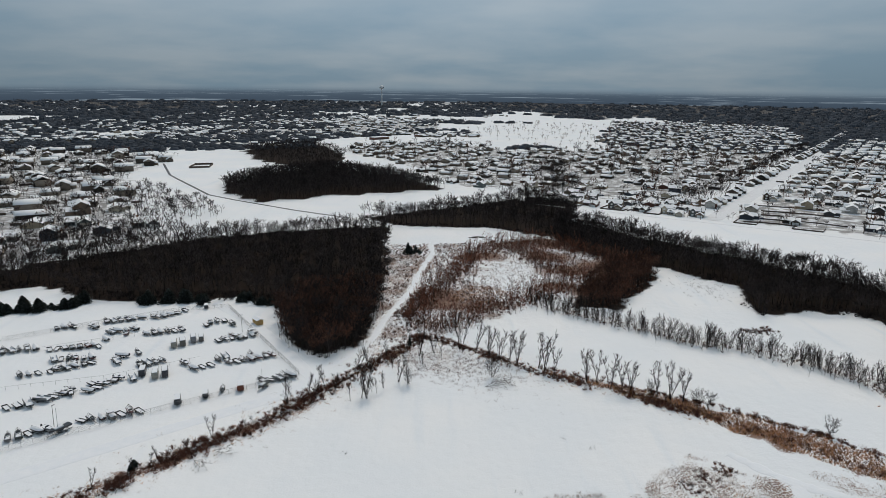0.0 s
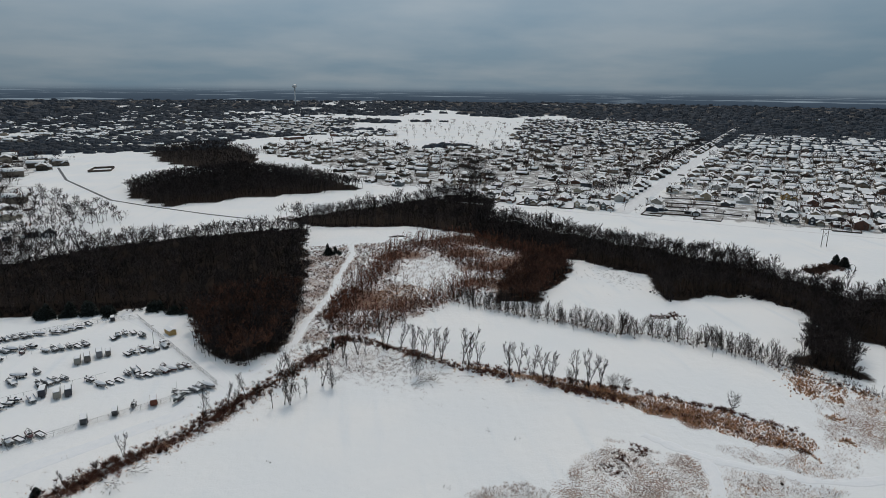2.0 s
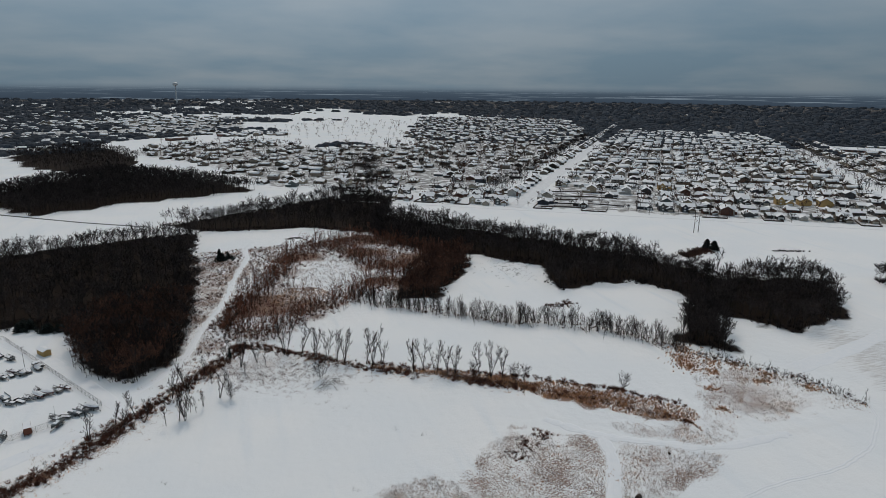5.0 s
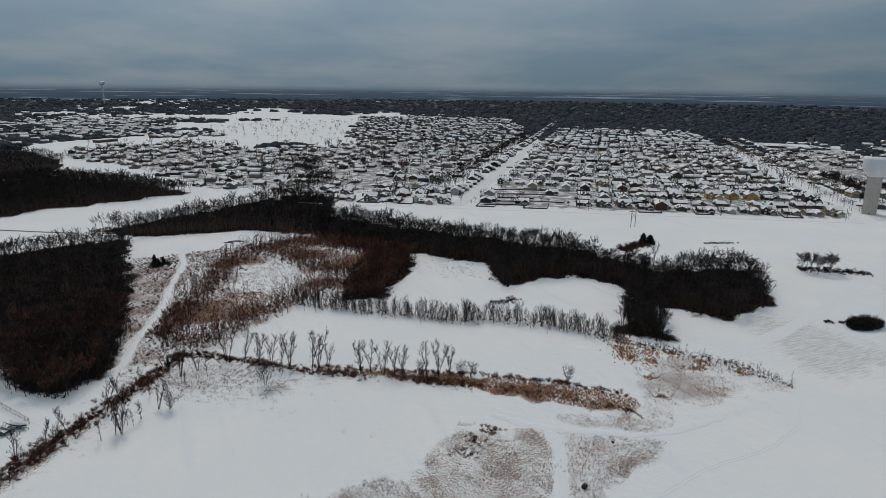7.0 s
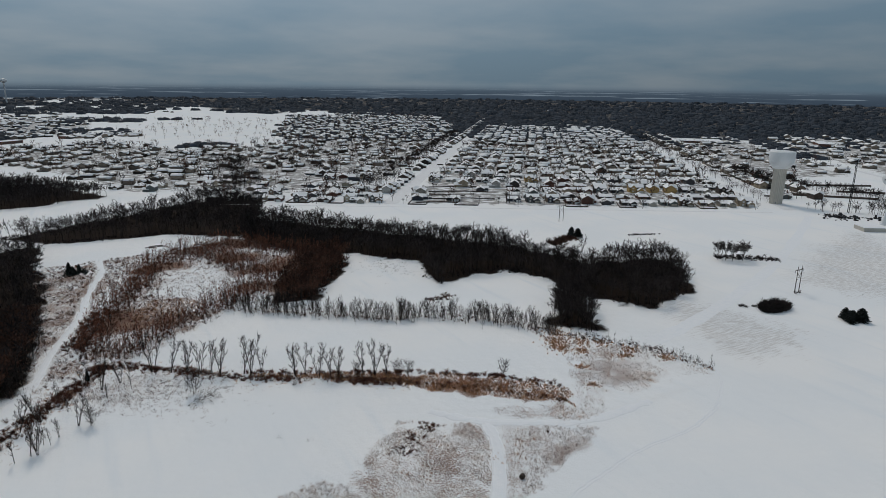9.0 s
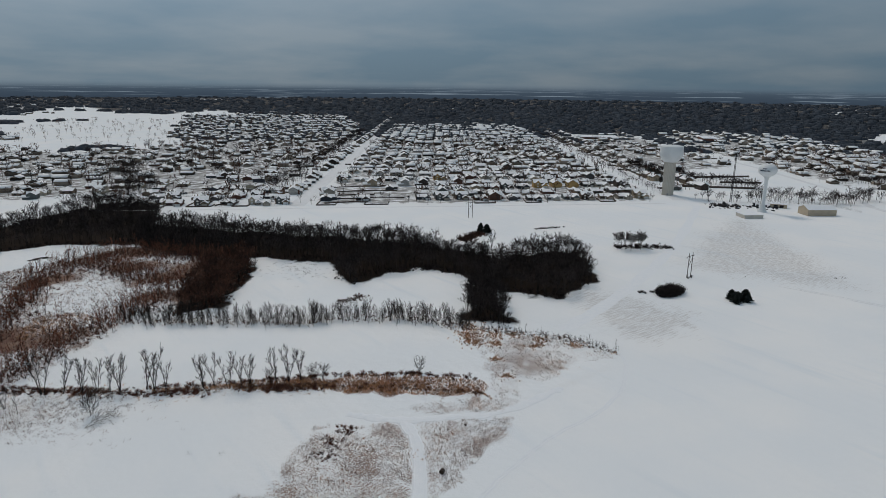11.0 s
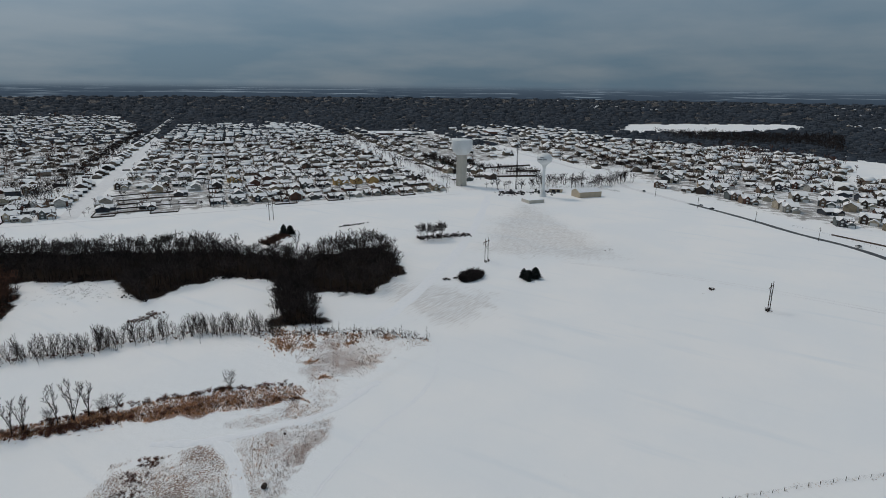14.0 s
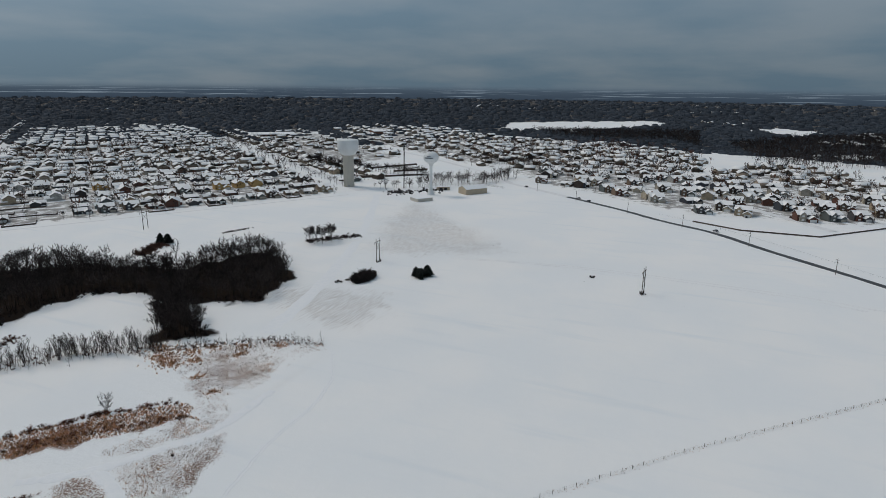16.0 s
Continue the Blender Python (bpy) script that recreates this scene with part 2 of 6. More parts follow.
CAMPER = material("camper_shell", (0.4, 0.4, 0.4), 0.5, per_object=[(0.20, 0.20, 0.21), (0.06, 0.06, 0.07), (0.26, 0.25, 0.22), (0.12, 0.11, 0.10)])
CARGO = material("cargo_box", (0.05, 0.05, 0.05), 0.5, per_object=[(0.03, 0.03, 0.035), (0.05, 0.055, 0.06), (0.15, 0.05, 0.03)])
CAR = material("car_paint", (0.05, 0.05, 0.05), 0.25, per_object=[(0.02, 0.022, 0.025), (0.25, 0.25, 0.26), (0.04, 0.05, 0.09), (0.02, 0.02, 0.02)], spec=0.5)
SHEET = material("sheet_metal_siding", (0.50, 0.42, 0.31), 0.6, 0.15, 0.4, (0.40, 0.34, 0.26))
LAMP_HEAD = material("lamp_head", (0.25, 0.25, 0.25), 0.5)

# ---- geometry helpers ----


class Geo:
    def __init__(self):
        self.v, self.f = [], []

    def add(self, verts, faces):
        k = len(self.v)
        self.v.extend(verts)
        self.f.extend([tuple(i + k for i in f) for f in faces])
        return self

    def box(self, x, y, z, sx, sy, sz, turn=0.0):
        """A box whose base centre is x, y, z."""
        c, s = math.cos(turn), math.sin(turn)
        p = []
        for dz in (0, sz):
            for dx, dy in ((-sx, -sy), (sx, -sy), (sx, sy), (-sx, sy)):
                p.append((x + (dx * c - dy * s) / 2, y + (dx * s + dy * c) / 2, z + dz))
        return self.add(p, [(3, 2, 1, 0), (4, 5, 6, 7), (0, 1, 5, 4), (1, 2, 6, 5), (2, 3, 7, 6), (3, 0, 4, 7)])

    def tube(self, p, q, r0, r1, n=5):
        p, q = Vector(p), Vector(q)
        d = (q - p).normalized()
        a = d.orthogonal().normalized()
        b = d.cross(a)
        ring = [(a * math.cos(2 * math.pi * i / n) + b * math.sin(2 * math.pi * i / n)) for i in range(n)]
        if r1 <= 0:
            return self.add([tuple(p + r * r0) for r in ring] + [tuple(q)], [(i, (i + 1) % n, n) for i in range(n)])
        return self.add([tuple(p + r * r0) for r in ring] + [tuple(q + r * r1) for r in ring],
                        [(i, (i + 1) % n, n + (i + 1) % n, n + i) for i in range(n)] + [tuple(range(n, 2 * n)), tuple(range(n - 1, -1, -1))])

    def blade(self, p, q, w, side=None):
        p, q = Vector(p), Vector(q)
        d = q - p
        s = Vector(side) if side else d.cross(Vector((random.uniform(-1, 1), random.uniform(-1, 1), random.uniform(-1, 1))))
        s = s.normalized() * w / 2
        return self.add([tuple(p - s), tuple(p + s), tuple(q)], [(0, 1, 2)])

    def lathe(self, profile, n=32, x=0, y=0):
        k = len(profile)
        v = [(x + r * math.cos(2 * math.pi * i / n), y + r * math.sin(2 * math.pi * i / n), z) for i in range(n) for r, z in profile]
        f = [(i * k + j, ((i + 1) % n) * k + j, ((i + 1) % n) * k + j + 1, i * k + j + 1) for i in range(n) for j in range(k - 1)]
        return self.add(v, f)

    def loft(self, sections):
        """Closed rings of equal length, capped."""
        k = len(sections[0])
        v = [p for s in sections for p in s]
        f = [(i * k + j, i * k + (j + 1) % k, (i + 1) * k + (j + 1) % k, (i + 1) * k + j) for i in range(len(sections) - 1) for j in range(k)]
        f += [tuple(range(k - 1, -1, -1)), tuple((len(sections) - 1) * k + j for j in range(k))]
        return self.add(v, f)

    def gable(self, x, y, z, w, d, rise, over=0.4, thick=0.25, along=True):
        """A gabled roof with thickness over a w x d plan, ridge along x."""
        hw, hd = w / 2 + over, d / 2 + over
        drop = rise * over / (d / 2)
        pr = [(-hd, -drop), (0, rise), (hd, -drop), (hd, -drop + thick), (0, rise + thick), (-hd, -drop + thick)]
        put = (lambda s, t, h: (x + s, y + t, z + h)) if along else (lambda s, t, h: (x + t, y + s, z + h))
        k = [put(-hw, t, h) for t, h in pr] + [put(hw, t, h) for t, h in pr]
        f = [(i, (i + 1) % 6, 6 + (i + 1) % 6, 6 + i) for i in range(6)] + [(0, 5, 4, 1), (1, 4, 3, 2), (6, 7, 10, 11), (7, 8, 9, 10)]
        return self.add(k, f)

    def mesh(self, name, mats, slots=None, smooth=False):
        me = bpy.data.meshes.new(name)
        me.from_pydata(self.v, [], self.f)
        for m in (mats if isinstance(mats, (list, tuple)) else [mats]):
            me.materials.append(m)
        if slots is not None:
            me.polygons.foreach_set("material_index", slots)
        bm = bmesh.new()
        bm.from_mesh(me)
        bmesh.ops.recalc_face_normals(bm, faces=bm.faces)
        bm.to_mesh(me)
        bm.free()
        if smooth:
            me.shade_smooth()
        return me


def part(name, geo, mat, parent, label="", smooth=False):
    ob = new(name, geo.mesh(name, mat, smooth=smooth) if isinstance(geo, Geo) else geo)
    ob.parent = parent
    return tagged(ob, label)


def empty(name, label, category, group="", kind=""):
    return tagged(new(name), label, category, group, kind)


def tri_mesh(name, v, f, mats, slots=None):
    """A large triangle mesh from arrays."""
    me = bpy.data.meshes.new(name)
    me.vertices.add(len(v))
    me.vertices.foreach_set("co", np.asarray(v, np.float32).ravel())
    me.loops.add(len(f) * 3)
    me.loops.foreach_set("vertex_index", np.asarray(f, np.int32).ravel())
    me.polygons.add(len(f))
    me.polygons.foreach_set("loop_start", np.arange(0, len(f) * 3, 3, dtype=np.int32))
    for m in (mats if isinstance(mats, (list, tuple)) else [mats]):
        me.materials.append(m)
    if slots is not None:
        me.polygons.foreach_set("material_index", np.asarray(slots, np.int32))
    me.update(calc_edges=True)
    me.validate()
    return me


def arrays(geo):
    """Vertices and triangles of a Geo."""
    tri = [(f[0], f[i], f[i + 1]) for f in geo.f for i in range(1, len(f) - 1)]
    return np.array(geo.v, np.float32), np.array(tri, np.int32)


def scatter(templates, places, sizes, seed, lean=0.0):
    """Copies of the templates' (vertices, triangles, slots), turned at random, joined into one set of arrays."""
    rng = np.random.default_rng(seed)
    pick = rng.integers(0, len(templates), len(places))
    vs, fs, ss, tone, k = [], [], [], [], 0
    for i, (v, f, s) in enumerate(templates):
        idx = np.where(pick == i)[0]
        if not len(idx):
            continue
        a = rng.uniform(0, 2 * np.pi, len(idx))
        c, sn = np.cos(a)[:, None], np.sin(a)[:, None]
        sz = sizes[idx][:, None]
        x, y, z = v[None, :, 0], v[None, :, 1], v[None, :, 2]
        tilt = rng.normal(0, lean, (len(idx), 2)) if lean else np.zeros((len(idx), 2))
        X = (x * c - y * sn) * sz + places[idx, 0][:, None] + z * sz * tilt[:, :1]
        Y = (x * sn + y * c) * sz + places[idx, 1][:, None] + z * sz * tilt[:, 1:]
        Z = np.broadcast_to(z, X.shape) * sz * rng.uniform(0.85, 1.15, len(idx))[:, None]
        vs.append(np.stack([X, Y, Z], -1).reshape(-1, 3))
        off = (np.arange(len(idx)) * len(v))[:, None, None] + k
        fs.append((f[None] + off).reshape(-1, 3))
        ss.append(np.tile(s, len(idx)))
        tone.append(np.repeat(rng.uniform(-0.55, 0.75, len(idx)), len(v)))
        k += len(idx) * len(v)
    return np.concatenate(vs), np.concatenate(fs), np.concatenate(ss), np.concatenate(tone)


def stuff(name, label, category, templates, places, sizes, mats, seed, lean=0.0, uneven=1.0):
    v, f, s, tone = scatter(templates, np.asarray(places, float), np.asarray(sizes, float), seed, lean)
    me = tri_mesh(name, v, f, mats, s)
    if templates is clumps:
        me.shade_smooth()
    me.attributes.new("tone", "FLOAT", "POINT").data.foreach_set("value", (tone * uneven).astype(np.float32))
    return tagged(new(name, me), label, category, kind="stuff")


# ---- the plan, in metres; the drone hovers over 0, 0 ----
WOOD_WEST = [(-194, 306), (-156, 303), (-103, 309), (-82, 297), (-72, 257), (-60, 240), (-48, 237), (-35, 250), (-33, 278), (-32, 321), (-34, 376), (-40, 440), (-42, 489), (-62, 486), (-84, 480), (-139, 464), (-195, 430), (-240, 385), (-275, 350), (-250, 318), (-214, 325)]
WOOD_LINK = [(-315, 423), (-252, 333), (-227, 369), (-188, 437), (-205, 479), (-246, 471), (-283, 450)]
WOOD_LOT = [(-328, 607), (-343, 700), (-288, 626), (-253, 580), (-198, 539), (-190, 506), (-223, 489), (-262, 481)]
WOOD_TONGUE = [(-88, 300), (-72, 257), (-60, 240), (-48, 237), (-35, 250), (-33, 278), (-32, 330), (-58, 330), (-80, 318)]
WOOD_NORTH = [(-71, 524), (-40, 490), (35, 487), (83, 455), (118, 534), (131, 597), (91, 633), (36, 591), (-13, 560)]
WOOD_EAST = [(80, 447), (105, 404), (138, 375), (173, 339), (158, 307), (161, 292), (178, 299), (208, 295), (222, 274), (219, 250), (227, 221), (238, 204), (276, 216), (289, 222), (326, 264), (302, 281), (267, 288), (256, 323), (235, 361), (208, 396), (163, 446), (127, 494), (99, 518)]
WOOD_BLOB = [(217, 262), (226, 240), (192, 194), (178, 210)]
WOOD_DARK = [(67, 301), (92, 298), (131, 358), (138, 396), (106, 378), (80, 334)]
WOOD_FAR = [(-252, 700), (-231, 640), (-182, 588), (-147, 605), (-110, 640), (-51, 651), (3, 684), (-44, 755), (-103, 822), (-167, 872), (-199, 825), (-233, 778)]
WOOD_BACK = [(-352, 1085), (-312, 1200), (-243, 1208), (-160, 1019), (-150, 890), (-200, 860), (-226, 880), (-283, 930)]
THICKET = [(-16, 265), (2, 262), (27, 284), (53, 310), (74, 306), (90, 302), (133, 364), (115, 410), (76, 457), (23, 437), (-1, 365), (-13, 321), (-19, 286)]
KNOLL = [(19, 343), (32, 385), (50, 386), (56, 349), (37, 328)]
BANDS = [[(-19, 282), (-15, 293), (-4, 330), (8, 365), (25, 407), (38, 426)], [(-19, 282), (-1, 272), (18, 294), (31, 301), (49, 315), (70, 336)], [(40, 426), (55, 408), (68, 375), (85, 350)], [(38, 430), (70, 440), (95, 415), (120, 380)]]
ORANGE_PATCH = [(5, 311), (12, 334), (30, 335), (39, 318), (23, 305)]
MEADOW = [(-44, 425), (-8, 432), (22, 437), (0, 365), (-13, 321), (-18, 286), (-12, 262), (-40, 240), (-38, 272), (-40, 321)]
PATH = [(-4, 444), (-9, 428), (-7, 404), (-12, 378), (-15, 357), (-17, 334), (-20, 315), (-24, 300), (-27, 287), (-29, 276), (-31, 258), (-36, 245), (-52, 219)]
YARD_ROAD = [(-118, 303), (-88, 272), (-66, 242), (-50, 218), (-58, 205), (-90, 181), (-126, 153), (-190, 105)]
HEDGE_WEST = [(-8, 262), (-36, 219), (-49, 201), (-64, 181), (-83, 163), (-96, 149), (-130, 118)]
HEDGE_EAST = [(-8, 262), (14, 246), (40, 224), (68, 209), (93, 191)]
REEDS = [(40, 228), (92, 188), (118, 167), (137, 149), (144, 155), (141, 163), (126, 180), (96, 200), (62, 217)]
TREE_ROW = [(48, 306), (65, 293), (87, 276), (111, 256), (135, 249), (156, 232), (170, 214), (178, 206)]
SCRUB_NEAR = [(27, 146), (32, 150), (44, 151), (49, 145), (54, 147), (65, 160), (76, 166), (100, 158), (110, 150), (134, 134), (118, 127), (96, 118), (84, 112), (56, 118), (34, 130)]
SCRUB_TIP = [(168, 212), (176, 195), (200, 172), (206, 142), (178, 149), (155, 148), (132, 136), (105, 157), (110, 162), (138, 151), (149, 163), (160, 180)]
TRACK = [(76, 110), (87, 122), (100, 142), (103, 155)]
TRACK_CROSS = [(90, 170), (102, 155), (116, 148), (133, 138), (164, 139), (200, 138)]
SKI_TRACK = [(60, 96), (98, 109), (115, 114), (132, 118), (161, 119), (175, 122), (186, 127), (200, 136), (208, 146)]
STUBBLE_FAR = [(540, 290), (555, 250), (455, 150), (390, 85), (350, 130), (330, 178), (330, 220), (420, 262)]
STUBBLE = [(232, 212), (268, 232), (290, 180), (290, 140), (250, 125), (218, 128), (205, 160)]
ROAD = [(1180, 830), (1048, 649), (874, 408), (740, 253), (679, 209), (620, 130), (572, 66), (540, 34), (514, -9), (473, -40), (428, -84), (409, -100), (300, -200), (60, -370)]

# the town: its street directions, its corner by the field, and its looser suburbs
D1, D2 = Vector((0.60, 0.80)), Vector((0.862, -0.507))
TOWN = Vector((233, 522))
SUBURB = [(774, 231), (690, 180), (683, 158), (638, 89), (598, 41), (585, -43), (582, -102), (600, -138), (862, -200), (998, -132), (1040, -60), (804, 16), (899, 55), (1180, 155), (1268, 280), (1275, 403), (1180, 432)]
WEST_END = [(-267, 370), (-239, 410), (-226, 490), (-268, 510), (-320, 640), (-397, 770), (-420, 980), (-700, 1060), (-700, 600), (-420, 330)]
NORTH_END = [(-515, 1189), (-315, 1151), (-230, 1362), (-9, 1568), (-12, 2099), (-392, 2339), (-560, 1791), (-700, 1481)]
MIDDLE = [(20, 690), (82, 690), (131, 680), (161, 625), (225, 600), (351, 749), (500, 960), (700, 1230), (857, 1481), (1046, 1961), (594, 2178), (361, 1466), (310, 1180), (243, 1145), (125, 1134), (-7, 1316), (-152, 1232), (-200, 1109), (-70, 930)]
EAST_END = [(700, 470), (860, 440), (1040, 660), (1250, 900), (1080, 930), (960, 790), (800, 640)]
EAST_FAR = [(900, 420), (790, 270), (1160, 330), (1290, 420), (1500, 660), (1452, 842), (1320, 890), (1080, 650)]


def ring(points):
    p = np.asarray(points, float)
    return p, np.roll(p, -1, 0)


def inside(points, x, y):
    p, q = ring(points)
    hit = np.zeros(np.shape(x), bool)
    for (x0, y0), (x1, y1) in zip(p, q):
        if y0 != y1:
            hit ^= ((y0 > y) != (y1 > y)) & (x < (x1 - x0) * (y - y0) / (y1 - y0) + x0)
    return hit


def line_dist(points, x, y):
    d = np.full(np.shape(x), 1e9)
    for (x0, y0), (x1, y1) in zip(points[:-1], points[1:]):
        t = np.clip(((x - x0) * (x1 - x0) + (y - y0) * (y1 - y0)) / ((x1 - x0) ** 2 + (y1 - y0) ** 2), 0, 1)
        d = np.minimum(d, np.hypot(x - x0 - t * (x1 - x0), y - y0 - t * (y1 - y0)))
    return d


def edge_dist(points, x, y):
    """Signed: positive inside."""
    d = line_dist(list(points) + [points[0]], x, y)
    return np.where(inside(points, x, y), d, -d)


def grain(x, y, size, seed):
    """Smooth value noise, 0 to 1."""
    table = np.random.default_rng(seed).random((64, 64))
    u, v = np.asarray(x) / size, np.asarray(y) / size
    i, j = np.floor(u).astype(int), np.floor(v).astype(int)
    a, b = u - i, v - j
    a, b = a * a * (3 - 2 * a), b * b * (3 - 2 * b)
    at = lambda m, n: table[m % 64, n % 64]
    return (at(i, j) * (1 - a) + at(i + 1, j) * a) * (1 - b) + (at(i, j + 1) * (1 - a) + at(i + 1, j + 1) * a) * b


def fill(points, spacing, seed, edge=0.0):
    """Random places in an outline, about spacing apart."""
    rng = np.random.default_rng(seed)
    p = np.asarray(points, float)
    lo, hi = p.min(0) - 4, p.max(0) + 4
    gx, gy = np.meshgrid(np.arange(lo[0], hi[0], spacing), np.arange(lo[1], hi[1], spacing))
    x, y = gx.ravel() + rng.uniform(-0.5, 0.5, gx.size) * spacing, gy.ravel() + rng.uniform(-0.5, 0.5, gx.size) * spacing
    keep = edge_dist(points, x, y) > edge + (grain(x, y, 7, seed + 5) - 0.5) * 6
    return np.stack([x[keep], y[keep]], -1)


def along(points, spacing, width, seed):
    """Random places in a band of that width along a line."""
    rng = np.random.default_rng(seed)
    out = []
    for (x0, y0), (x1, y1) in zip(points[:-1], points[1:]):
        n = math.hypot(x1 - x0, y1 - y0)
        k = max(1, int(n / spacing))
        t, o = rng.random(k), rng.normal(0, width / 2.2, k)
        out.append(np.stack([x0 + (x1 - x0) * t - (y1 - y0) / n * o, y0 + (y1 - y0) * t + (x1 - x0) / n * o], -1))
    return np.concatenate(out)


# ---- ground ----


def ground_z(x, y):
    """Low swells of drifted snow."""
    fade = np.clip((700 - np.hypot(x, y)) / 200, 0, 1)
    return ((grain(x, y, 40, 8) - 0.5) * 0.16 + (grain(x, y, 11, 9) - 0.5) * 0.08) * fade


def height(x, y):
    return float(ground_z(np.array([x]), np.array([y]))[0])


FIELDS = [[(1190, -160), (1260, -230), (1224, -262), (1140, -200)], [(1482, 469), (1597, 282), (1953, 133), (2156, 183), (1952, 434), (1796, 569)],
          [(1816, -73), (1619, -182), (1852, -244), (1971, -164)], [(1329, 719), (1242, 601), (1321, 470), (1481, 620)], [(60, 1638), (257, 1996), (852, 2554), (659, 1787), (444, 1419), (412, 1125), (256, 1052), (168, 1273), (63, 1337)]]


def far_woods(dist, deg):
    """How far the distant woods' density lies over its threshold."""
    thr = np.interp(deg, [-44, -14, -4, 14, 22, 40], [0.42, 0.47, 0.54, 0.50, 0.28, 0.10]) - np.clip((dist - 1500) / 7000, 0, 0.26)
    return 0.65 * grain(deg * 30, dist, 260, 71) + 0.35 * grain(deg * 30, dist, 75, 72) - thr


def build_ground():
    def axis(lo, hi, fine):
        mid = np.arange(lo, hi + fine, fine)
        steps = fine * 1.17 ** np.arange(1, 80)
        out = hi + np.cumsum(steps)
        out = out[out < 4900]
        back = lo - np.cumsum(steps)
        back = back[back > -4900]
        return np.concatenate([[-4950], back[::-1], mid, out, [4950]])

    xs, ys = axis(-250, 420, 2.9), axis(-20, 460, 2.9)
    spread = lambda v: np.unique(np.concatenate([v, np.arange(-900, 2400, 38.0)]))
    xs, ys = spread(xs), spread(ys)
    X, Y = np.meshgrid(xs, ys)
    x, y = X.ravel(), Y.ravel()
    wx, wy = x + (grain(x, y, 9, 1) - 0.5) * 9 + (grain(x, y, 3.5, 2) - 0.5) * 4, y + (grain(x, y, 9, 3) - 0.5) * 9 + (grain(x, y, 3.5, 4) - 0.5) * 4
    z = ground_z(x, y)
    soft = lambda d, w: np.clip(d / w * 0.5 + 0.5, 0, 1)
    brush = np.maximum.reduce([
        soft(edge_dist(THICKET, wx, wy), 5) * (0.30 + 0.50 * grain(x, y, 16, 29) - 0.35 * soft(edge_dist(KNOLL, wx, wy), 7)),
        soft(edge_dist(MEADOW, wx, wy), 6) * (0.34 + 0.30 * grain(x, y, 12, 28)),
        soft(3.6 - line_dist(HEDGE_WEST, wx, wy), 3) * (0.35 + 0.5 * grain(x, y, 9, 25)),
        soft(3.0 - line_dist(HEDGE_EAST, wx, wy), 3) * (0.4 + 0.5 * grain(x, y, 9, 26)),
        soft(8 - line_dist(HEDGE_WEST, wx, wy + 3), 6) * 0.3,
        soft(edge_dist(REEDS, wx, wy), 2.5) * (0.3 + 0.55 * grain(x, y, 4, 27)),
        soft(4 - line_dist(TREE_ROW, wx, wy), 4) * 0.45,
        soft(edge_dist(SCRUB_NEAR, wx, wy), 3) * (0.33 + 0.22 * grain(x, y, 8, 20)),
        soft(edge_dist(SCRUB_TIP, wx, wy), 4) * (0.29 + 0.28 * grain(x, y, 12, 21)),
        soft(24 - np.hypot(x + 2, (y - 238) * 1.1), 14) * 0.40,
    ])
    # wood floors that get the painted shade
    shaded_litter = np.maximum.reduce([soft(edge_dist(w, wx, wy) - 1.5, 5) for w in (WOOD_WEST, WOOD_NORTH, WOOD_EAST, WOOD_BLOB, WOOD_DARK, WOOD_FAR, WOOD_BACK)])
    tx, ty = x - TOWN[0], y - TOWN[1]
    det = D1[0] * D2[1] - D1[1] * D2[0]
    ta, tb = (tx * D2[1] - ty * D2[0]) / det, (ty * D1[0] - tx * D1[1]) / det
    grid = soft(np.minimum.reduce([ta - 6, 1300 - ta, tb - 10, 352 - tb]), 8)
    dist, deg = np.hypot(x, y), np.degrees(np.arctan2(x, y))
    open_land = np.maximum.reduce([soft(edge_dist(w, x, y), 30) for w in (SUBURB, WEST_END, NORTH_END, MIDDLE, EAST_END, EAST_FAR, *FIELDS)])
    # shade between distant stands, painted on the ground as dark floor
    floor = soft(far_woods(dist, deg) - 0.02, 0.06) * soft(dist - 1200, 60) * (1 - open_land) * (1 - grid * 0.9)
    shaded_litter = np.maximum(shaded_litter, 0.6 * floor)
    track = np.maximum.reduce([soft(0.5 - line_dist(p, x + (grain(x, y, 13, 99) - 0.5) * 2, y), 1.2) for p in (PATH, TRACK, TRACK_CROSS)])
    brush, shaded_litter = brush * (1 - track), shaded_litter * (1 - track)
    stubble = np.maximum(soft(edge_dist(STUBBLE, wx, wy), 22), soft(edge_dist(STUBBLE_FAR, wx, wy), 34))
    yards = [soft(edge_dist(w, x, y), 12) for w in (SUBURB, WEST_END, NORTH_END, MIDDLE, EAST_END, EAST_FAR)]
    yard = np.maximum.reduce(yards + [grid])
    nx, ny = len(xs), len(ys)
    i = np.arange(nx - 1)[None, :] + np.arange(ny - 1)[:, None] * nx
    i = i.ravel()
    tri = np.concatenate([np.stack([i, i + 1, i + nx + 1], -1), np.stack([i, i + nx + 1, i + nx], -1)])
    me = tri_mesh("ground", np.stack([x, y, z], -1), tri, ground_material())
    for name, val in (("brush", brush), ("shaded_litter", shaded_litter), ("track", track), ("stubble", stubble), ("yard", yard)):
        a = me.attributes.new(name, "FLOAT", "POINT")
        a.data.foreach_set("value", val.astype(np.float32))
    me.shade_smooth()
    return tagged(new("ground", me), "snow-covered fields with dead grass and wood floors painted dark as shade", "ground", kind="structure")


build_ground()


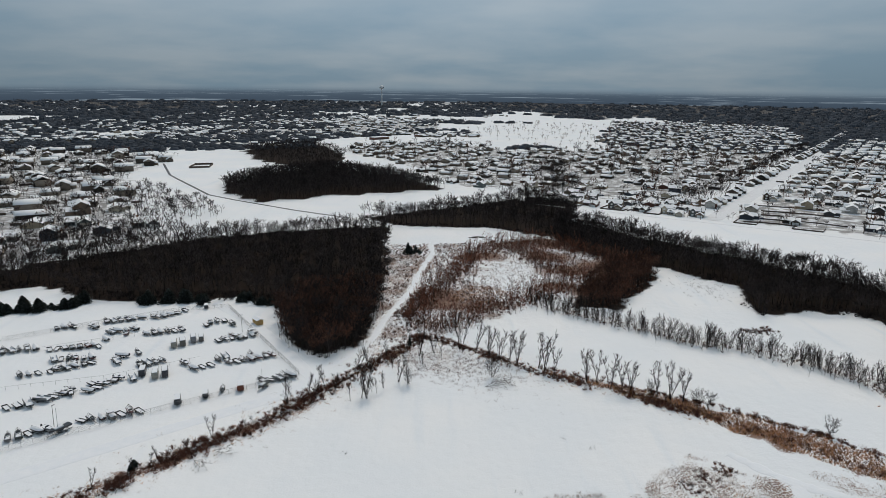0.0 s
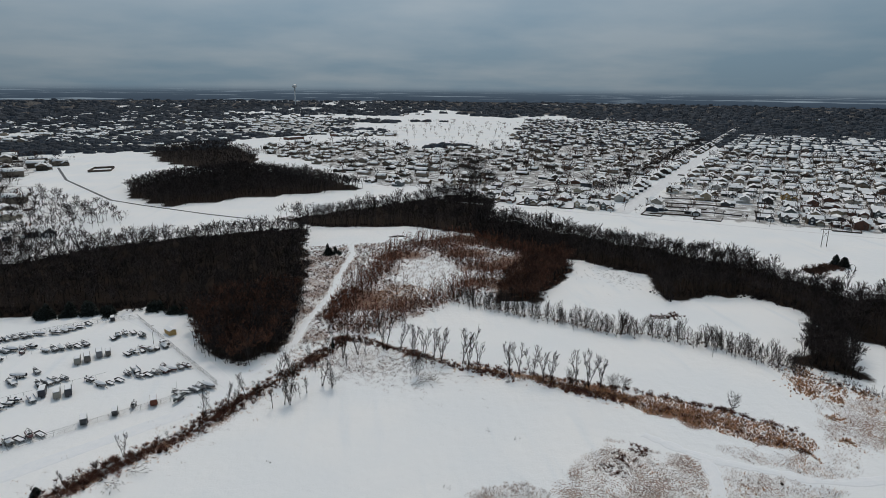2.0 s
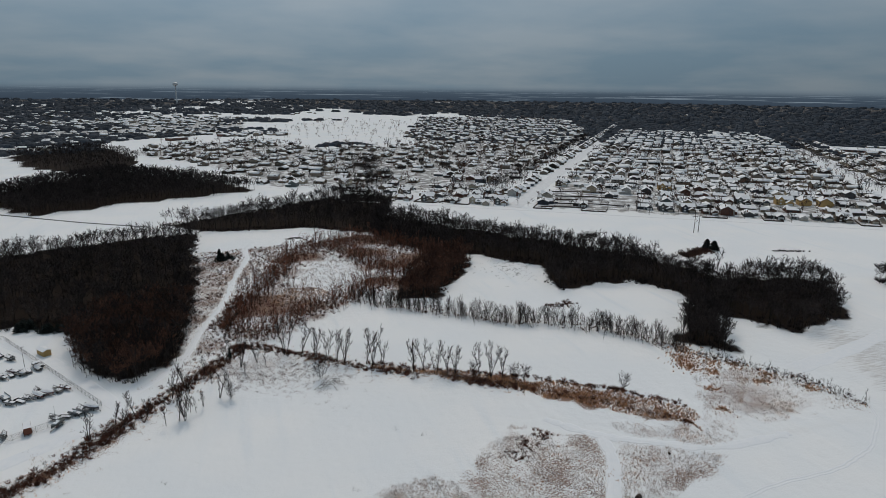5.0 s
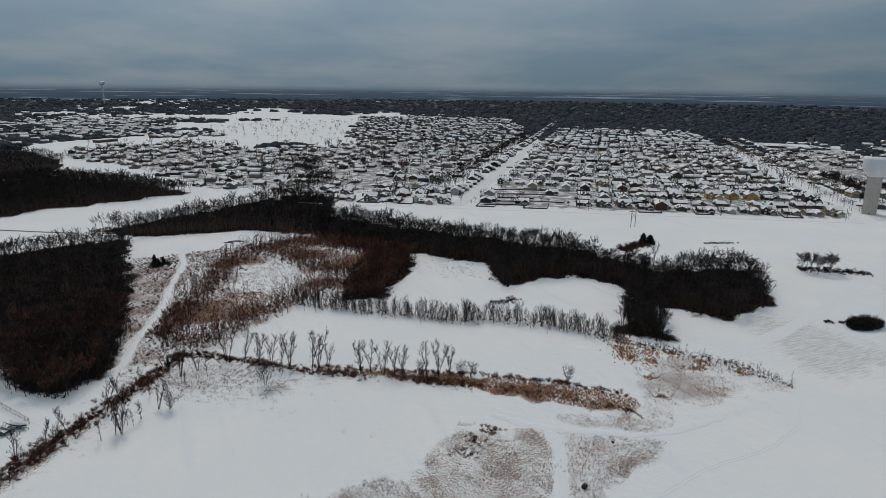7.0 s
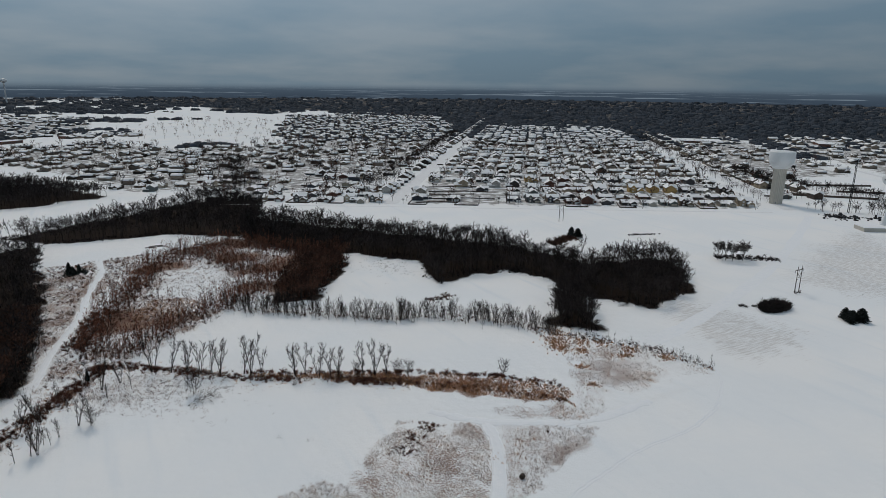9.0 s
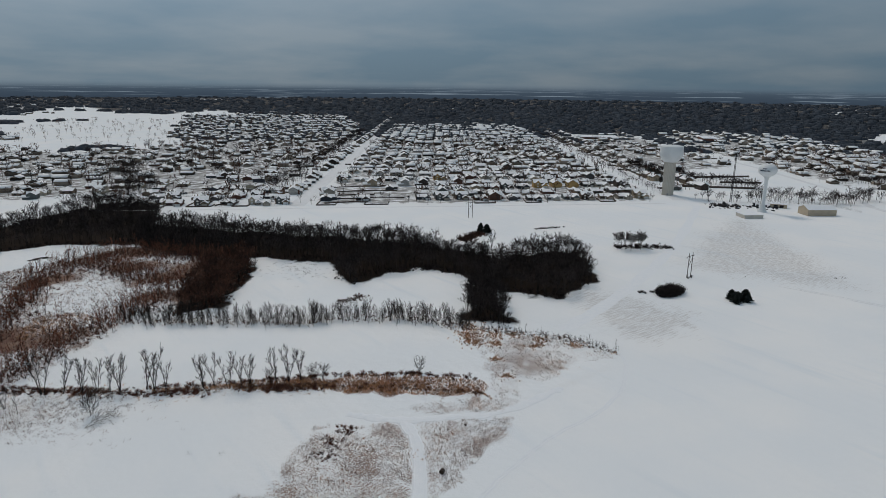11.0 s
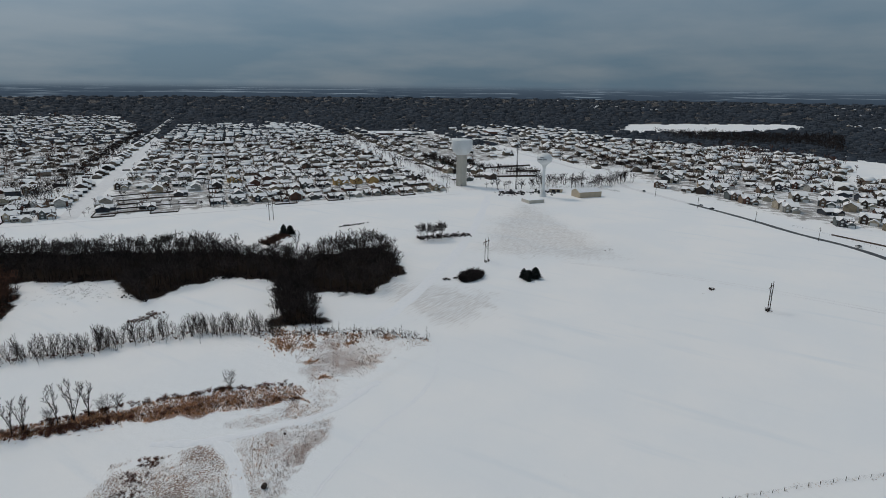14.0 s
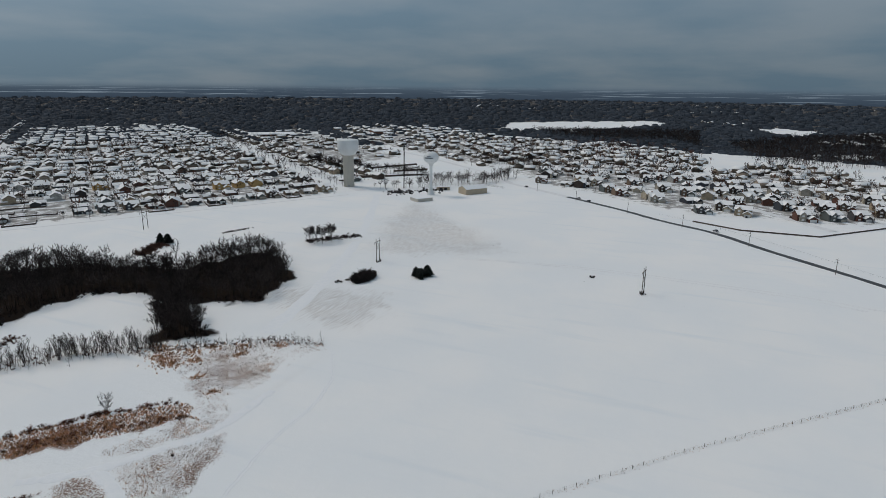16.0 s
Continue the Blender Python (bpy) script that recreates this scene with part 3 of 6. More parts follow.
def rounded(points, times=3):
    """Cuts the corners off an open line."""
    for _ in range(times):
        cut = [points[0]]
        for (x0, y0), (x1, y1) in zip(points[:-1], points[1:]):
            cut += [(x0 * 0.75 + x1 * 0.25, y0 * 0.75 + y1 * 0.25), (x0 * 0.25 + x1 * 0.75, y0 * 0.25 + y1 * 0.75)]
        points = cut + [points[-1]]
    return points


def ribbon(name, points, width, mat, label, z=0.12, step=8.0, wander=0.0):
    """A strip of made ground with a low crown, laid over the sheet."""
    g = Geo()
    pts = []
    for (x0, y0), (x1, y1) in zip(points[:-1], points[1:]):
        k = max(1, int(math.hypot(x1 - x0, y1 - y0) / step))
        pts += [(x0 + (x1 - x0) * i / k, y0 + (y1 - y0) * i / k) for i in range(k)]
    pts.append(points[-1])
    v = []
    for i, (x, y) in enumerate(pts):
        a, b = pts[max(0, i - 1)], pts[min(len(pts) - 1, i + 1)]
        n = math.hypot(b[0] - a[0], b[1] - a[1]) or 1
        ox, oy = -(b[1] - a[1]) / n, (b[0] - a[0]) / n
        w = width / 2 + random.uniform(-wander, wander)
        for s, h in ((-w - 0.8, -0.2), (-w, 0), (0, 0.06), (w, 0), (w + 0.8, -0.2)):
            v.append((x + ox * s, y + oy * s, z + h + height(x, y)))
    f = [(i * 5 + j, i * 5 + j + 1, i * 5 + j + 6, i * 5 + j + 5) for i in range(len(pts) - 1) for j in range(4)]
    g.add(v, f)
    return tagged(new(name, g.mesh(name, mat)), label, "road", kind="structure")


def build_backdrop():
    """Self-lit ring of painted hazy distance past the ground sheet: dark woods and snowy fields that go on,
    foreshortened, to the horizon.
    """
    m = bpy.data.materials.new("painted_haze_distance")
    m.use_nodes = True
    n, l = m.node_tree.nodes, m.node_tree.links
    n.remove(n["Principled BSDF"])

    def calc(op, a, c, clamp=False):
        q = n.new("ShaderNodeMath")
        q.operation, q.use_clamp = op, clamp
        for i, v in enumerate((a, c)):
            if isinstance(v, (int, float)):
                q.inputs[i].default_value = v
            else:
                l.new(v, q.inputs[i])
        return q.outputs[0]

    def mixed(fac, a, c):
        q = n.new("ShaderNodeMix")
        q.data_type = "RGBA"
        l.new(fac, q.inputs["Factor"])
        for v, k in ((a, "A"), (c, "B")):
            if isinstance(v, tuple):
                q.inputs[k].default_value = (*v, 1)
            else:
                l.new(v, q.inputs[k])
        return q.outputs["Result"]

    geo = n.new("ShaderNodeNewGeometry")
    sp = n.new("ShaderNodeSeparateXYZ")
    l.new(geo.outputs["Position"], sp.inputs[0])
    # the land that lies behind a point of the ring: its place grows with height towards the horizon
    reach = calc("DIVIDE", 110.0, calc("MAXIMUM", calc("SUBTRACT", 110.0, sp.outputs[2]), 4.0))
    land = n.new("ShaderNodeVectorMath")
    land.operation = "SCALE"
    l.new(geo.outputs["Position"], land.inputs[0])
    l.new(reach, land.inputs["Scale"])
    flat = n.new("ShaderNodeVectorMath")
    flat.operation = "MULTIPLY"
    l.new(land.outputs[0], flat.inputs[0])
    flat.inputs[1].default_value = (1, 1, 0)

    def noise_at(scale, detail):
        t = n.new("ShaderNodeTexNoise")
        t.inputs["Scale"].default_value, t.inputs["Detail"].default_value = scale, detail
        l.new(flat.outputs[0], t.inputs["Vector"])
        return t.outputs["Fac"]

    field = n.new("ShaderNodeMapRange")
    field.inputs["From Min"].default_value, field.inputs["From Max"].default_value = 0.555, 0.60
    l.new(calc("ADD", calc("MULTIPLY", noise_at(0.00075, 3), 0.7), calc("MULTIPLY", noise_at(0.0035, 3), 0.3)), field.inputs["Value"])
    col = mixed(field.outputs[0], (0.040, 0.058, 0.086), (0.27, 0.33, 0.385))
    # haze is painted: the emitted colour goes pale blue-grey with reach
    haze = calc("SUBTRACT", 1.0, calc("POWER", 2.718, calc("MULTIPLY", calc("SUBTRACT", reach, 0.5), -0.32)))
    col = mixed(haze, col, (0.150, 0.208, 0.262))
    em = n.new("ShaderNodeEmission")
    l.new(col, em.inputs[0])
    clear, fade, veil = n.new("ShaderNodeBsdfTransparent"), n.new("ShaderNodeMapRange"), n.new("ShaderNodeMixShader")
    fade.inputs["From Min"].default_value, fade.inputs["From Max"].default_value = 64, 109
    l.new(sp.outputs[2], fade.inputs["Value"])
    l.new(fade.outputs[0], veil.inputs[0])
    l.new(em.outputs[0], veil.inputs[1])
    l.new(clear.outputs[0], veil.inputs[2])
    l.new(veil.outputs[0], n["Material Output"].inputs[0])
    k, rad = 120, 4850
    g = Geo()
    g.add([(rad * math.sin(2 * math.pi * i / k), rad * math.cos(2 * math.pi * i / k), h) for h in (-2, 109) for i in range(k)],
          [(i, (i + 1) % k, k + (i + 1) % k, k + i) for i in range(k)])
    tagged(new("backdrop", g.mesh("backdrop", m)), "backdrop of woods and snowfields with painted blue-grey haze", "backdrop", kind="structure")


build_backdrop()
ribbon("road", rounded(ROAD[5:], 2), 4.6, ASPHALT, "wet dark asphalt country road cleared of snow", 0.12, wander=0.3)
ribbon("road", ROAD[:6], 6.5, PACKED, "snow-packed avenue into the town", 0.12, wander=0.3)
ribbon("footpath", [(-402, 883), (-344, 770), (-243, 629), (-204, 599), (-137, 553), (-80, 520)], 2.0, ASPHALT, "dark narrow footpath over a snowy hill", 0.12)
ribbon("footpath", rounded(PATH, 2), 2.4, SNOW, "trodden snowy path through a weedy meadow", 0.10, 5, 0.5)
ribbon("track", rounded(TRACK), 3.4, SNOW, "trodden snow lane through a weedy rough", 0.10, 4, 0.5)
ribbon("track", rounded(TRACK_CROSS[:5]), 3.0, SNOW, "trodden snow lane along a weedy rough", 0.09, 4, 0.6)
ribbon("road", YARD_ROAD, 5.0, SNOW, "snow-packed farm lane beside the boat yard", 0.10, wander=0.4)

# ---- plants: templates ----


def tree_geo(h, spread, limbs, twigs, seed, stems=1, blade=0.09, sub=3, low=0.22, upright=1.0, puff=0, thick=0.035):
    """A bare tree: one Geo of trunk and limbs, one of twigs."""
    rng = random.Random(seed)
    wood, fine = Geo(), Geo()
    for st in range(stems):
        base = Vector((rng.uniform(-0.5, 0.5), rng.uniform(-0.5, 0.5), -0.3)) * (1 if stems > 1 else 0.1)
        base.z = -0.3
        lean = Vector((rng.uniform(-1, 1), rng.uniform(-1, 1), 0)) * (0.24 if stems > 1 else 0.07) * h
        pts = [base, base + Vector((0, 0, h * 0.4)) + lean * 0.4, base + Vector((0, 0, h * 0.72)) + lean * 0.9, base + Vector((rng.uniform(-0.06, 0.06) * h, rng.uniform(-0.06, 0.06) * h, h * 0.9)) + lean]
        rad = [h * 0.012, h * 0.0085, h * 0.0045, 0.0]
        for i in range(3):
            wood.tube(pts[i], pts[i + 1], rad[i], rad[i + 1], 4)
        for k in range(limbs):
            u = low + (0.95 - low) * (k + rng.random()) / limbs
            s = u * h
            seg = 0 if u < 0.4 else 1 if u < 0.75 else 2
            a, b, c = [(0, 0.4), (0.4, 0.75), (0.75, 1.0)][seg][0], [(0, 0.4), (0.4, 0.75), (0.75, 1.0)][seg][1], pts[seg]
            p = c.lerp(pts[seg + 1], (u - a) / (b - a))
            az = rng.uniform(0, 6.283)
            rise = rng.uniform(0.5, 1.3)
            ln = spread * (0.5 + 0.6 * math.sin(math.pi * min(1, 0.12 + 0.8 * (u - low) / (1 - low)))) * rng.uniform(0.7, 1.15)
            d = Vector((math.cos(az), math.sin(az), rise * (0.5 + u) * upright)).normalized()
            q = p + d * ln
            wood.tube(p, q, h * 0.0044 * (1.2 - u * 0.6), 0, 3)
            for j in range(sub):
                w = 0.35 + 0.6 * j / max(1, sub - 1)
                p2 = p.lerp(q, w)
                d2 = (d + Vector((rng.uniform(-1, 1), rng.uniform(-1, 1), rng.uniform(-0.2, 1.0))) * 0.8).normalized()
                q2 = p2 + d2 * ln * rng.uniform(0.35, 0.6)
                fine.blade(p2, q2, blade * 1.5)
                for _ in range(twigs):
                    p3 = p2.lerp(q2, rng.uniform(0.15, 0.95))
                    d3 = (d2 + Vector((rng.uniform(-1, 1), rng.uniform(-1, 1), rng.uniform(-0.4, 1.1)))).normalized()
                    fine.blade(p3, p3 + d3 * ln * rng.uniform(0.18, 0.42), blade)
    for _ in range(puff):
        a, o, u = rng.uniform(0, 6.283), rng.random() ** 0.5, rng.uniform(0, 1)
        ring = spread * o * (0.35 + 0.75 * math.sin(math.pi * (0.12 + 0.8 * u)))
        p = Vector((math.cos(a) * ring * 0.3, math.sin(a) * ring * 0.3, h * (0.25 + 0.55 * u)))
        q = Vector((math.cos(a) * ring, math.sin(a) * ring, h * (0.36 + 0.64 * u))) + Vector((rng.uniform(-1, 1), rng.uniform(-1, 1), rng.uniform(-1, 1))) * spread * 0.2
        fine.blade(p, q, spread * thick * rng.uniform(0.5, 1.5))
    return wood, fine


def branch_tree(h, spread, seed, limbs=8, subs=4, twigs=4, w=0.18, low=0.22):
    """A bare tree of the open wood: a trunk, ascending limbs, branches and fine twigs that fan out towards the sky."""
    rng = random.Random(seed)
    wood, fine = Geo(), Geo()
    lean = Vector((rng.uniform(-1, 1), rng.uniform(-1, 1), 0)) * h * 0.06
    top = Vector((0, 0, h * 0.66)) + lean
    wood.tube((0, 0, -0.3), top, h * 0.016, h * 0.005, 4)
    for k in range(limbs):
        u = low + (0.64 - low) * (k + rng.random()) / limbs
        p = Vector((0, 0, h * u)) + lean * (u / 0.66)
        a = 2.4 * k + rng.uniform(-0.5, 0.5)
        o = rng.uniform(0.35, 1.0)
        high = 0.58 + 0.40 * math.sqrt(max(0.0, 1 - 0.85 * o * o)) * rng.uniform(0.75, 1.05) + 0.16 * (u - 0.4)
        q = Vector((math.cos(a) * spread * o, math.sin(a) * spread * o, h * high)) + lean
        wood.tube(p, q, h * 0.0075 * (1.15 - u), 0, 3)
        d = (q - p).normalized()
        for j in range(subs):
            e = p.lerp(q, 0.38 + 0.6 * (j + rng.random() * 0.6) / subs)
            d2 = (d * 0.9 + Vector((rng.gauss(0, 0.55), rng.gauss(0, 0.55), rng.gauss(0.02, 0.38)))).normalized()
            ln = spread * rng.uniform(0.34, 0.6)
            fine.blade(e, e + d2 * ln, w * 1.3)
            for _ in range(twigs):
                f = e + d2 * ln * rng.uniform(0.2, 0.95)
                d3 = (d2 + Vector((rng.gauss(0, 0.6), rng.gauss(0, 0.6), rng.gauss(0.05, 0.5)))).normalized()
                fine.blade(f, f + d3 * spread * rng.uniform(0.18, 0.36), w)
    return wood, fine


def conifer_geo(h, r, seed, n=260):
    rng = random.Random(seed)
    wood, fine = Geo(), Geo()
    wood.tube((0, 0, -0.3), (0, 0, h * 0.97), h * 0.016, 0.02, 5)
    for k in range(n):
        u = (k / n) ** 0.8
        z = h * (0.05 + 0.93 * u)
        a = k * 2.399 + rng.uniform(-0.3, 0.3)
        ln = r * (1 - u) ** 0.55 * rng.uniform(0.65, 1.15) + 0.15
        d = Vector((math.cos(a), math.sin(a), rng.uniform(-0.3, 0.15)))
        p = Vector((0, 0, z)) + d * ln * 0.1
        fine.blade(p, p + d * ln, ln * 0.33 + 0.1, (-math.sin(a), math.cos(a), rng.uniform(-0.5, 0.5)))
        for _ in range(2):
            b = a + rng.uniform(-0.5, 0.5)
            w = p + d * ln * rng.uniform(0.3, 0.7)
            fine.blade(w, w + Vector((math.cos(b), math.sin(b), rng.uniform(-0.5, 0.3))) * ln * 0.45, ln * 0.2 + 0.05)
    return wood, fine


def shrub_geo(h, r, n, seed, w=0.05, fork=2):
    rng = random.Random(seed)
    g = Geo()
    for _ in range(n):
        a, o = rng.uniform(0, 6.283), rng.random() ** 0.5
        p = Vector((math.cos(a) * r * o * 0.35, math.sin(a) * r * o * 0.35, 0))
        q = Vector((math.cos(a) * r * o, math.sin(a) * r * o, h * rng.uniform(0.55, 1.0) * (1.1 - 0.4 * o)))
        g.blade(p, q, w * 1.4)
        for _ in range(fork):
            s = p.lerp(q, rng.uniform(0.35, 0.85))
            g.blade(s, s + Vector((rng.uniform(-1, 1) * r * 0.5, rng.uniform(-1, 1) * r * 0.5, h * rng.uniform(0.1, 0.4))), w)
    return g


def stalk_geo(h, r, n, seed):
    """Loose upright stalks standing apart in the snow."""
    rng = random.Random(seed)
    g = Geo()
    for _ in range(n):
        a, o = rng.uniform(0, 6.283), rng.random() ** 0.5 * r
        x, y, s = math.cos(a) * o, math.sin(a) * o, h * rng.uniform(0.4, 1.3)
        g.blade((x, y, -0.05), (x + rng.gauss(0, 0.25) * s, y + rng.gauss(0, 0.25) * s, s), rng.uniform(0.04, 0.14))
    return g


def merged(wood, fine, slot_wood=0, slot_fine=1):
    v0, f0 = arrays(wood)
    v1, f1 = arrays(fine)
    return np.concatenate([v0, v1]), np.concatenate([f0, f1 + len(v0)]), np.concatenate([np.full(len(f0), slot_wood), np.full(len(f1), slot_fine)])


def single(geo, slot=0):
    v, f = arrays(geo)
    return v, f, np.full(len(f), slot)


forest = [merged(*branch_tree(11 + i % 4, 3.9 + 0.3 * (i % 3), 100 + i, 7, 4, 3, 0.29, 0.2)) for i in range(9)]
forest_low = [merged(*branch_tree(11 + i % 3, 4.0, 200 + i, 7, 4, 3, 0.24), 1, 1) for i in range(5)]
street_tree = [merged(*branch_tree(9 + i % 4, 3.6, 230 + i, 5, 3, 2, 0.46, 0.2), 1, 1) for i in range(6)]
far_tree = [merged(*branch_tree(10 + i % 4, 4.2, 260 + i, 4, 2, 2, 0.62, 0.15), 1, 1) for i in range(5)]
near_tree = [merged(*branch_tree(8 + i, 3.3, 240 + i, 7, 3, 4, 0.27, 0.18)) for i in range(4)]
sapling = [merged(*tree_geo(5.4 + i % 3, 1.5, 8, 2, 300 + i, upright=1.5, blade=0.15, sub=2, low=0.08)) for i in range(6)]
conifers = [merged(*conifer_geo(9 + i, 2.8, 400 + i, 60)) for i in range(3)]
bushes = [single(shrub_geo(1.7, 1.4, 19, 500 + i, 0.12)) for i in range(5)]
tufts = [single(shrub_geo(0.75, 1.0, 14, 520 + i, 0.05, 0)) for i in range(4)]
stalks = [single(stalk_geo(0.8, 1.4, 13, 560 + i)) for i in range(5)]
reed_clumps = [single(shrub_geo(1.9, 0.9, 20, 540 + i, 0.10, 0)) for i in range(4)]


def clump_geo(seed):
    """A distant stand of bare trees, told apart only by its ragged top."""
    rng = random.Random(seed)
    g = Geo()
    n = 6
    rim = [(math.cos(6.283 * i / n) * rng.uniform(8, 13), math.sin(6.283 * i / n) * rng.uniform(8, 13), 0) for i in range(n)]
    mid = [(x * 0.7, y * 0.7, rng.uniform(3.5, 6.5)) for x, y, _ in rim]
    g.add(rim + mid + [(0, 0, rng.uniform(5, 7))], [(i, (i + 1) % n, n + (i + 1) % n, n + i) for i in range(n)] + [(n + i, n + (i + 1) % n, 2 * n) for i in range(n)])
    for _ in range(6):
        x, y = rng.uniform(-10, 10), rng.uniform(-10, 10)
        g.blade((x, y, 2), (x * 1.15, y * 1.15, rng.uniform(6, 10.5)), rng.uniform(0.6, 1.6))
    return g


clumps = [single(clump_geo(600 + i)) for i in range(6)]

# ---- woods ----
rng = np.random.default_rng(7)


def wood(name, label, outline, spacing, seed, temps=forest, mats=(BARK_DARK, TWIG), lo=0.5, hi=1.3):
    p = fill(outline, spacing, seed, 1.0)
    size = lo + (hi - lo) * (0.5 * np.random.default_rng(seed).random(len(p)) + 0.5 * grain(p[:, 0], p[:, 1], 14, seed + 1))
    return stuff(name, label, "woodland", temps, p, size, list(mats), seed, 0.04)


wood("bare_woodland", "tongue of rusty-brown bare wood beside the meadow", WOOD_TONGUE, 3.4, 75, forest, (BARK_DARK, TWIG_WARM), 0.6, 1.0)
wood("bare_woodland", "dense bare dark deciduous wood beside the boat yard", WOOD_WEST, 5.6, 11)
wood("bare_woodland", "dense bare dark wood between the meadow and the houses", WOOD_NORTH, 5.7, 12)
wood("bare_woodland", "belt of bare dark trees round the snowy clearings", WOOD_EAST, 4.3, 13)
wood("bare_woodland", "bare dark trees between a wood and a suburb", WOOD_LINK, 7.0, 87, street_tree, (TWIG, TWIG), 0.7, 1.3)
wood("bare_woodland", "loose bare trees between a snowy hill and houses", WOOD_LOT, 8.5, 118, street_tree, (TWIG, TWIG), 0.6, 1.15)
wood("bare_woodland", "small square stand of bare dark trees", WOOD_BLOB, 3.2, 14, lo=0.7, hi=0.95)
wood("bare_woodland", "dense dark thicket wood beside the brown scrub", WOOD_DARK, 3.2, 15, forest, (BARK_DARK, TWIG_WARM), 0.6, 0.85)
wood("bare_woodland", "bare dark wood in the snowy valley", WOOD_FAR, 4.6, 16, street_tree, (TWIG, TWIG), 0.9, 1.45)
wood("bare_woodland", "bare dark wood behind the sledding hill", WOOD_BACK, 9.0, 17, far_tree, (TWIG, TWIG), 0.9, 1.4)
for outline, deep, seed, lab in ((WOOD_WEST, 14, 111, "dark undergrowth along the edge of a bare wood"), (WOOD_EAST, 12, 112, "dark undergrowth at the foot of a belt of trees"), (WOOD_BLOB, 9, 113, "dense dark undergrowth in a small stand of trees"), (WOOD_NORTH, 10, 114, "dark undergrowth beneath bare trees"), (WOOD_DARK, 20, 115, "brown undergrowth in a thicket wood")):
    p = fill(outline, 3.3, seed, 0.5)
    p = p[edge_dist(outline, p[:, 0], p[:, 1]) < deep]
    stuff("undergrowth", lab, "scrub", bushes, p, 0.45 + 1.1 * grain(p[:, 0], p[:, 1], 9, seed) + rng.uniform(-0.2, 0.35, len(p)), [TWIG_WARM if seed == 115 else TWIG], seed)
edge = np.array([p for p in fill(WOOD_WEST, 2.6, 18) if p[0] > -92 and p[1] < 340])
edge = edge[edge_dist(WOOD_WEST, edge[:, 0], edge[:, 1]) < 14]
stuff("woodland_edge", "dark bare saplings along the wood's edge", "saplings", sapling, edge, rng.uniform(0.7, 1.6, len(edge)), [BARK, TWIG], 18, 0.04)
p = fill(THICKET, 2.25, 19)
band = np.minimum.reduce([line_dist(s, p[:, 0], p[:, 1]) for s in BANDS])
keep = (edge_dist(KNOLL, p[:, 0], p[:, 1]) < -1) & (rng.random(len(p)) < np.clip(1.3 - band / 10, 0.14, 0.95)) & (grain(p[:, 0], p[:, 1], 8, 33) > 0.22)
p = p[keep]
stuff("scrub_thicket", "reddish-brown scrub and saplings on a snowy knoll", "scrub", sapling, p, rng.uniform(0.6, 1.6, len(p)), [BARK, TWIG_RED], 19, 0.06)
p = fill(THICKET, 2.0, 60)
band = np.minimum.reduce([line_dist(s, p[:, 0], p[:, 1]) for s in BANDS])
p = p[(edge_dist(KNOLL, p[:, 0], p[:, 1]) < -2) & (rng.random(len(p)) < np.clip(1.1 - band / 12, 0.12, 0.9))]
stuff("scrub_thicket", "rusty briars between saplings on a snowy knoll", "scrub", bushes, p, rng.uniform(0.4, 1.0, len(p)), [BRIAR], 60)
p = fill(MEADOW, 3.4, 119)
p = p[(line_dist(PATH, p[:, 0], p[:, 1]) > 3.2) & (grain(p[:, 0], p[:, 1], 9, 120) > 0.34)]
stuff("meadow_brush", "low dark hummocks of dead weeds in a snowy meadow", "scrub", bushes, p, rng.uniform(0.35, 0.9, len(p)), [TWIG_WARM], 119)
p = along([(-17, 281), (-18, 292), (-14, 310), (-8, 328)], 0.35, 7, 121)
p = p[line_dist(PATH, p[:, 0], p[:, 1]) > 3.0]
stuff("scrub_thicket", "dark dense brush where a path meets a thicket", "scrub", bushes, p, rng.uniform(0.5, 1.5, len(p)), [TWIG_WARM], 121)
p = fill(ORANGE_PATCH, 1.3, 76)
stuff("dead_grass", "orange dead grass below a snowy knoll", "grass", tufts, p, rng.uniform(0.8, 1.6, len(p)), [REED], 76)
p = np.concatenate([fill(THICKET, 2.2, 20), fill(MEADOW, 1.5, 21)])
p = p[(line_dist(PATH, p[:, 0], p[:, 1]) > 2.3) & (grain(p[:, 0], p[:, 1], 5, 77) > 0.35)]
stuff("dead_grass", "rusty dead grass poking out of the snow", "grass", tufts, p[::2], rng.uniform(0.7, 1.6, len(p[::2])), [BRIAR], 20)
stuff("dead_grass", "straw-coloured dead grass poking out of the snow", "grass", stalks, p[1::2], rng.uniform(0.6, 1.4, len(p[1::2])), [STRAW], 78)
for pts, sp, wd, sd, lab in ((HEDGE_WEST, 0.20, 5.0, 22, "rusty briar hedgerow with dead grass"), (HEDGE_EAST, 0.34, 3.6, 23, "brown briar hedgerow between two snowfields")):
    p = along(pts, sp, wd, sd)
    p = p[grain(p[:, 0], p[:, 1], 8, sd) > 0.16]
    stuff("hedgerow", lab, "hedge", bushes, p, rng.uniform(0.25, 0.5, len(p)) + 0.7 * grain(p[:, 0], p[:, 1], 10, sd + 3), [BRIAR], sd)
    p = along(pts, sp * 3, wd * 0.8, sd + 20)
    stuff("hedgerow", "dark twiggy brush in a briar hedgerow", "hedge", bushes, p, rng.uniform(0.3, 0.9, len(p)), [TWIG_WARM], sd + 20)
    p = along(pts, sp * 1.2, wd * 1.6, sd + 40)
    stuff("dead_grass", "straw-coloured dead grass along a hedgerow", "grass", tufts, p, rng.uniform(0.5, 1.2, len(p)), [REED], sd + 40)
p = fill(REEDS, 0.7, 24)
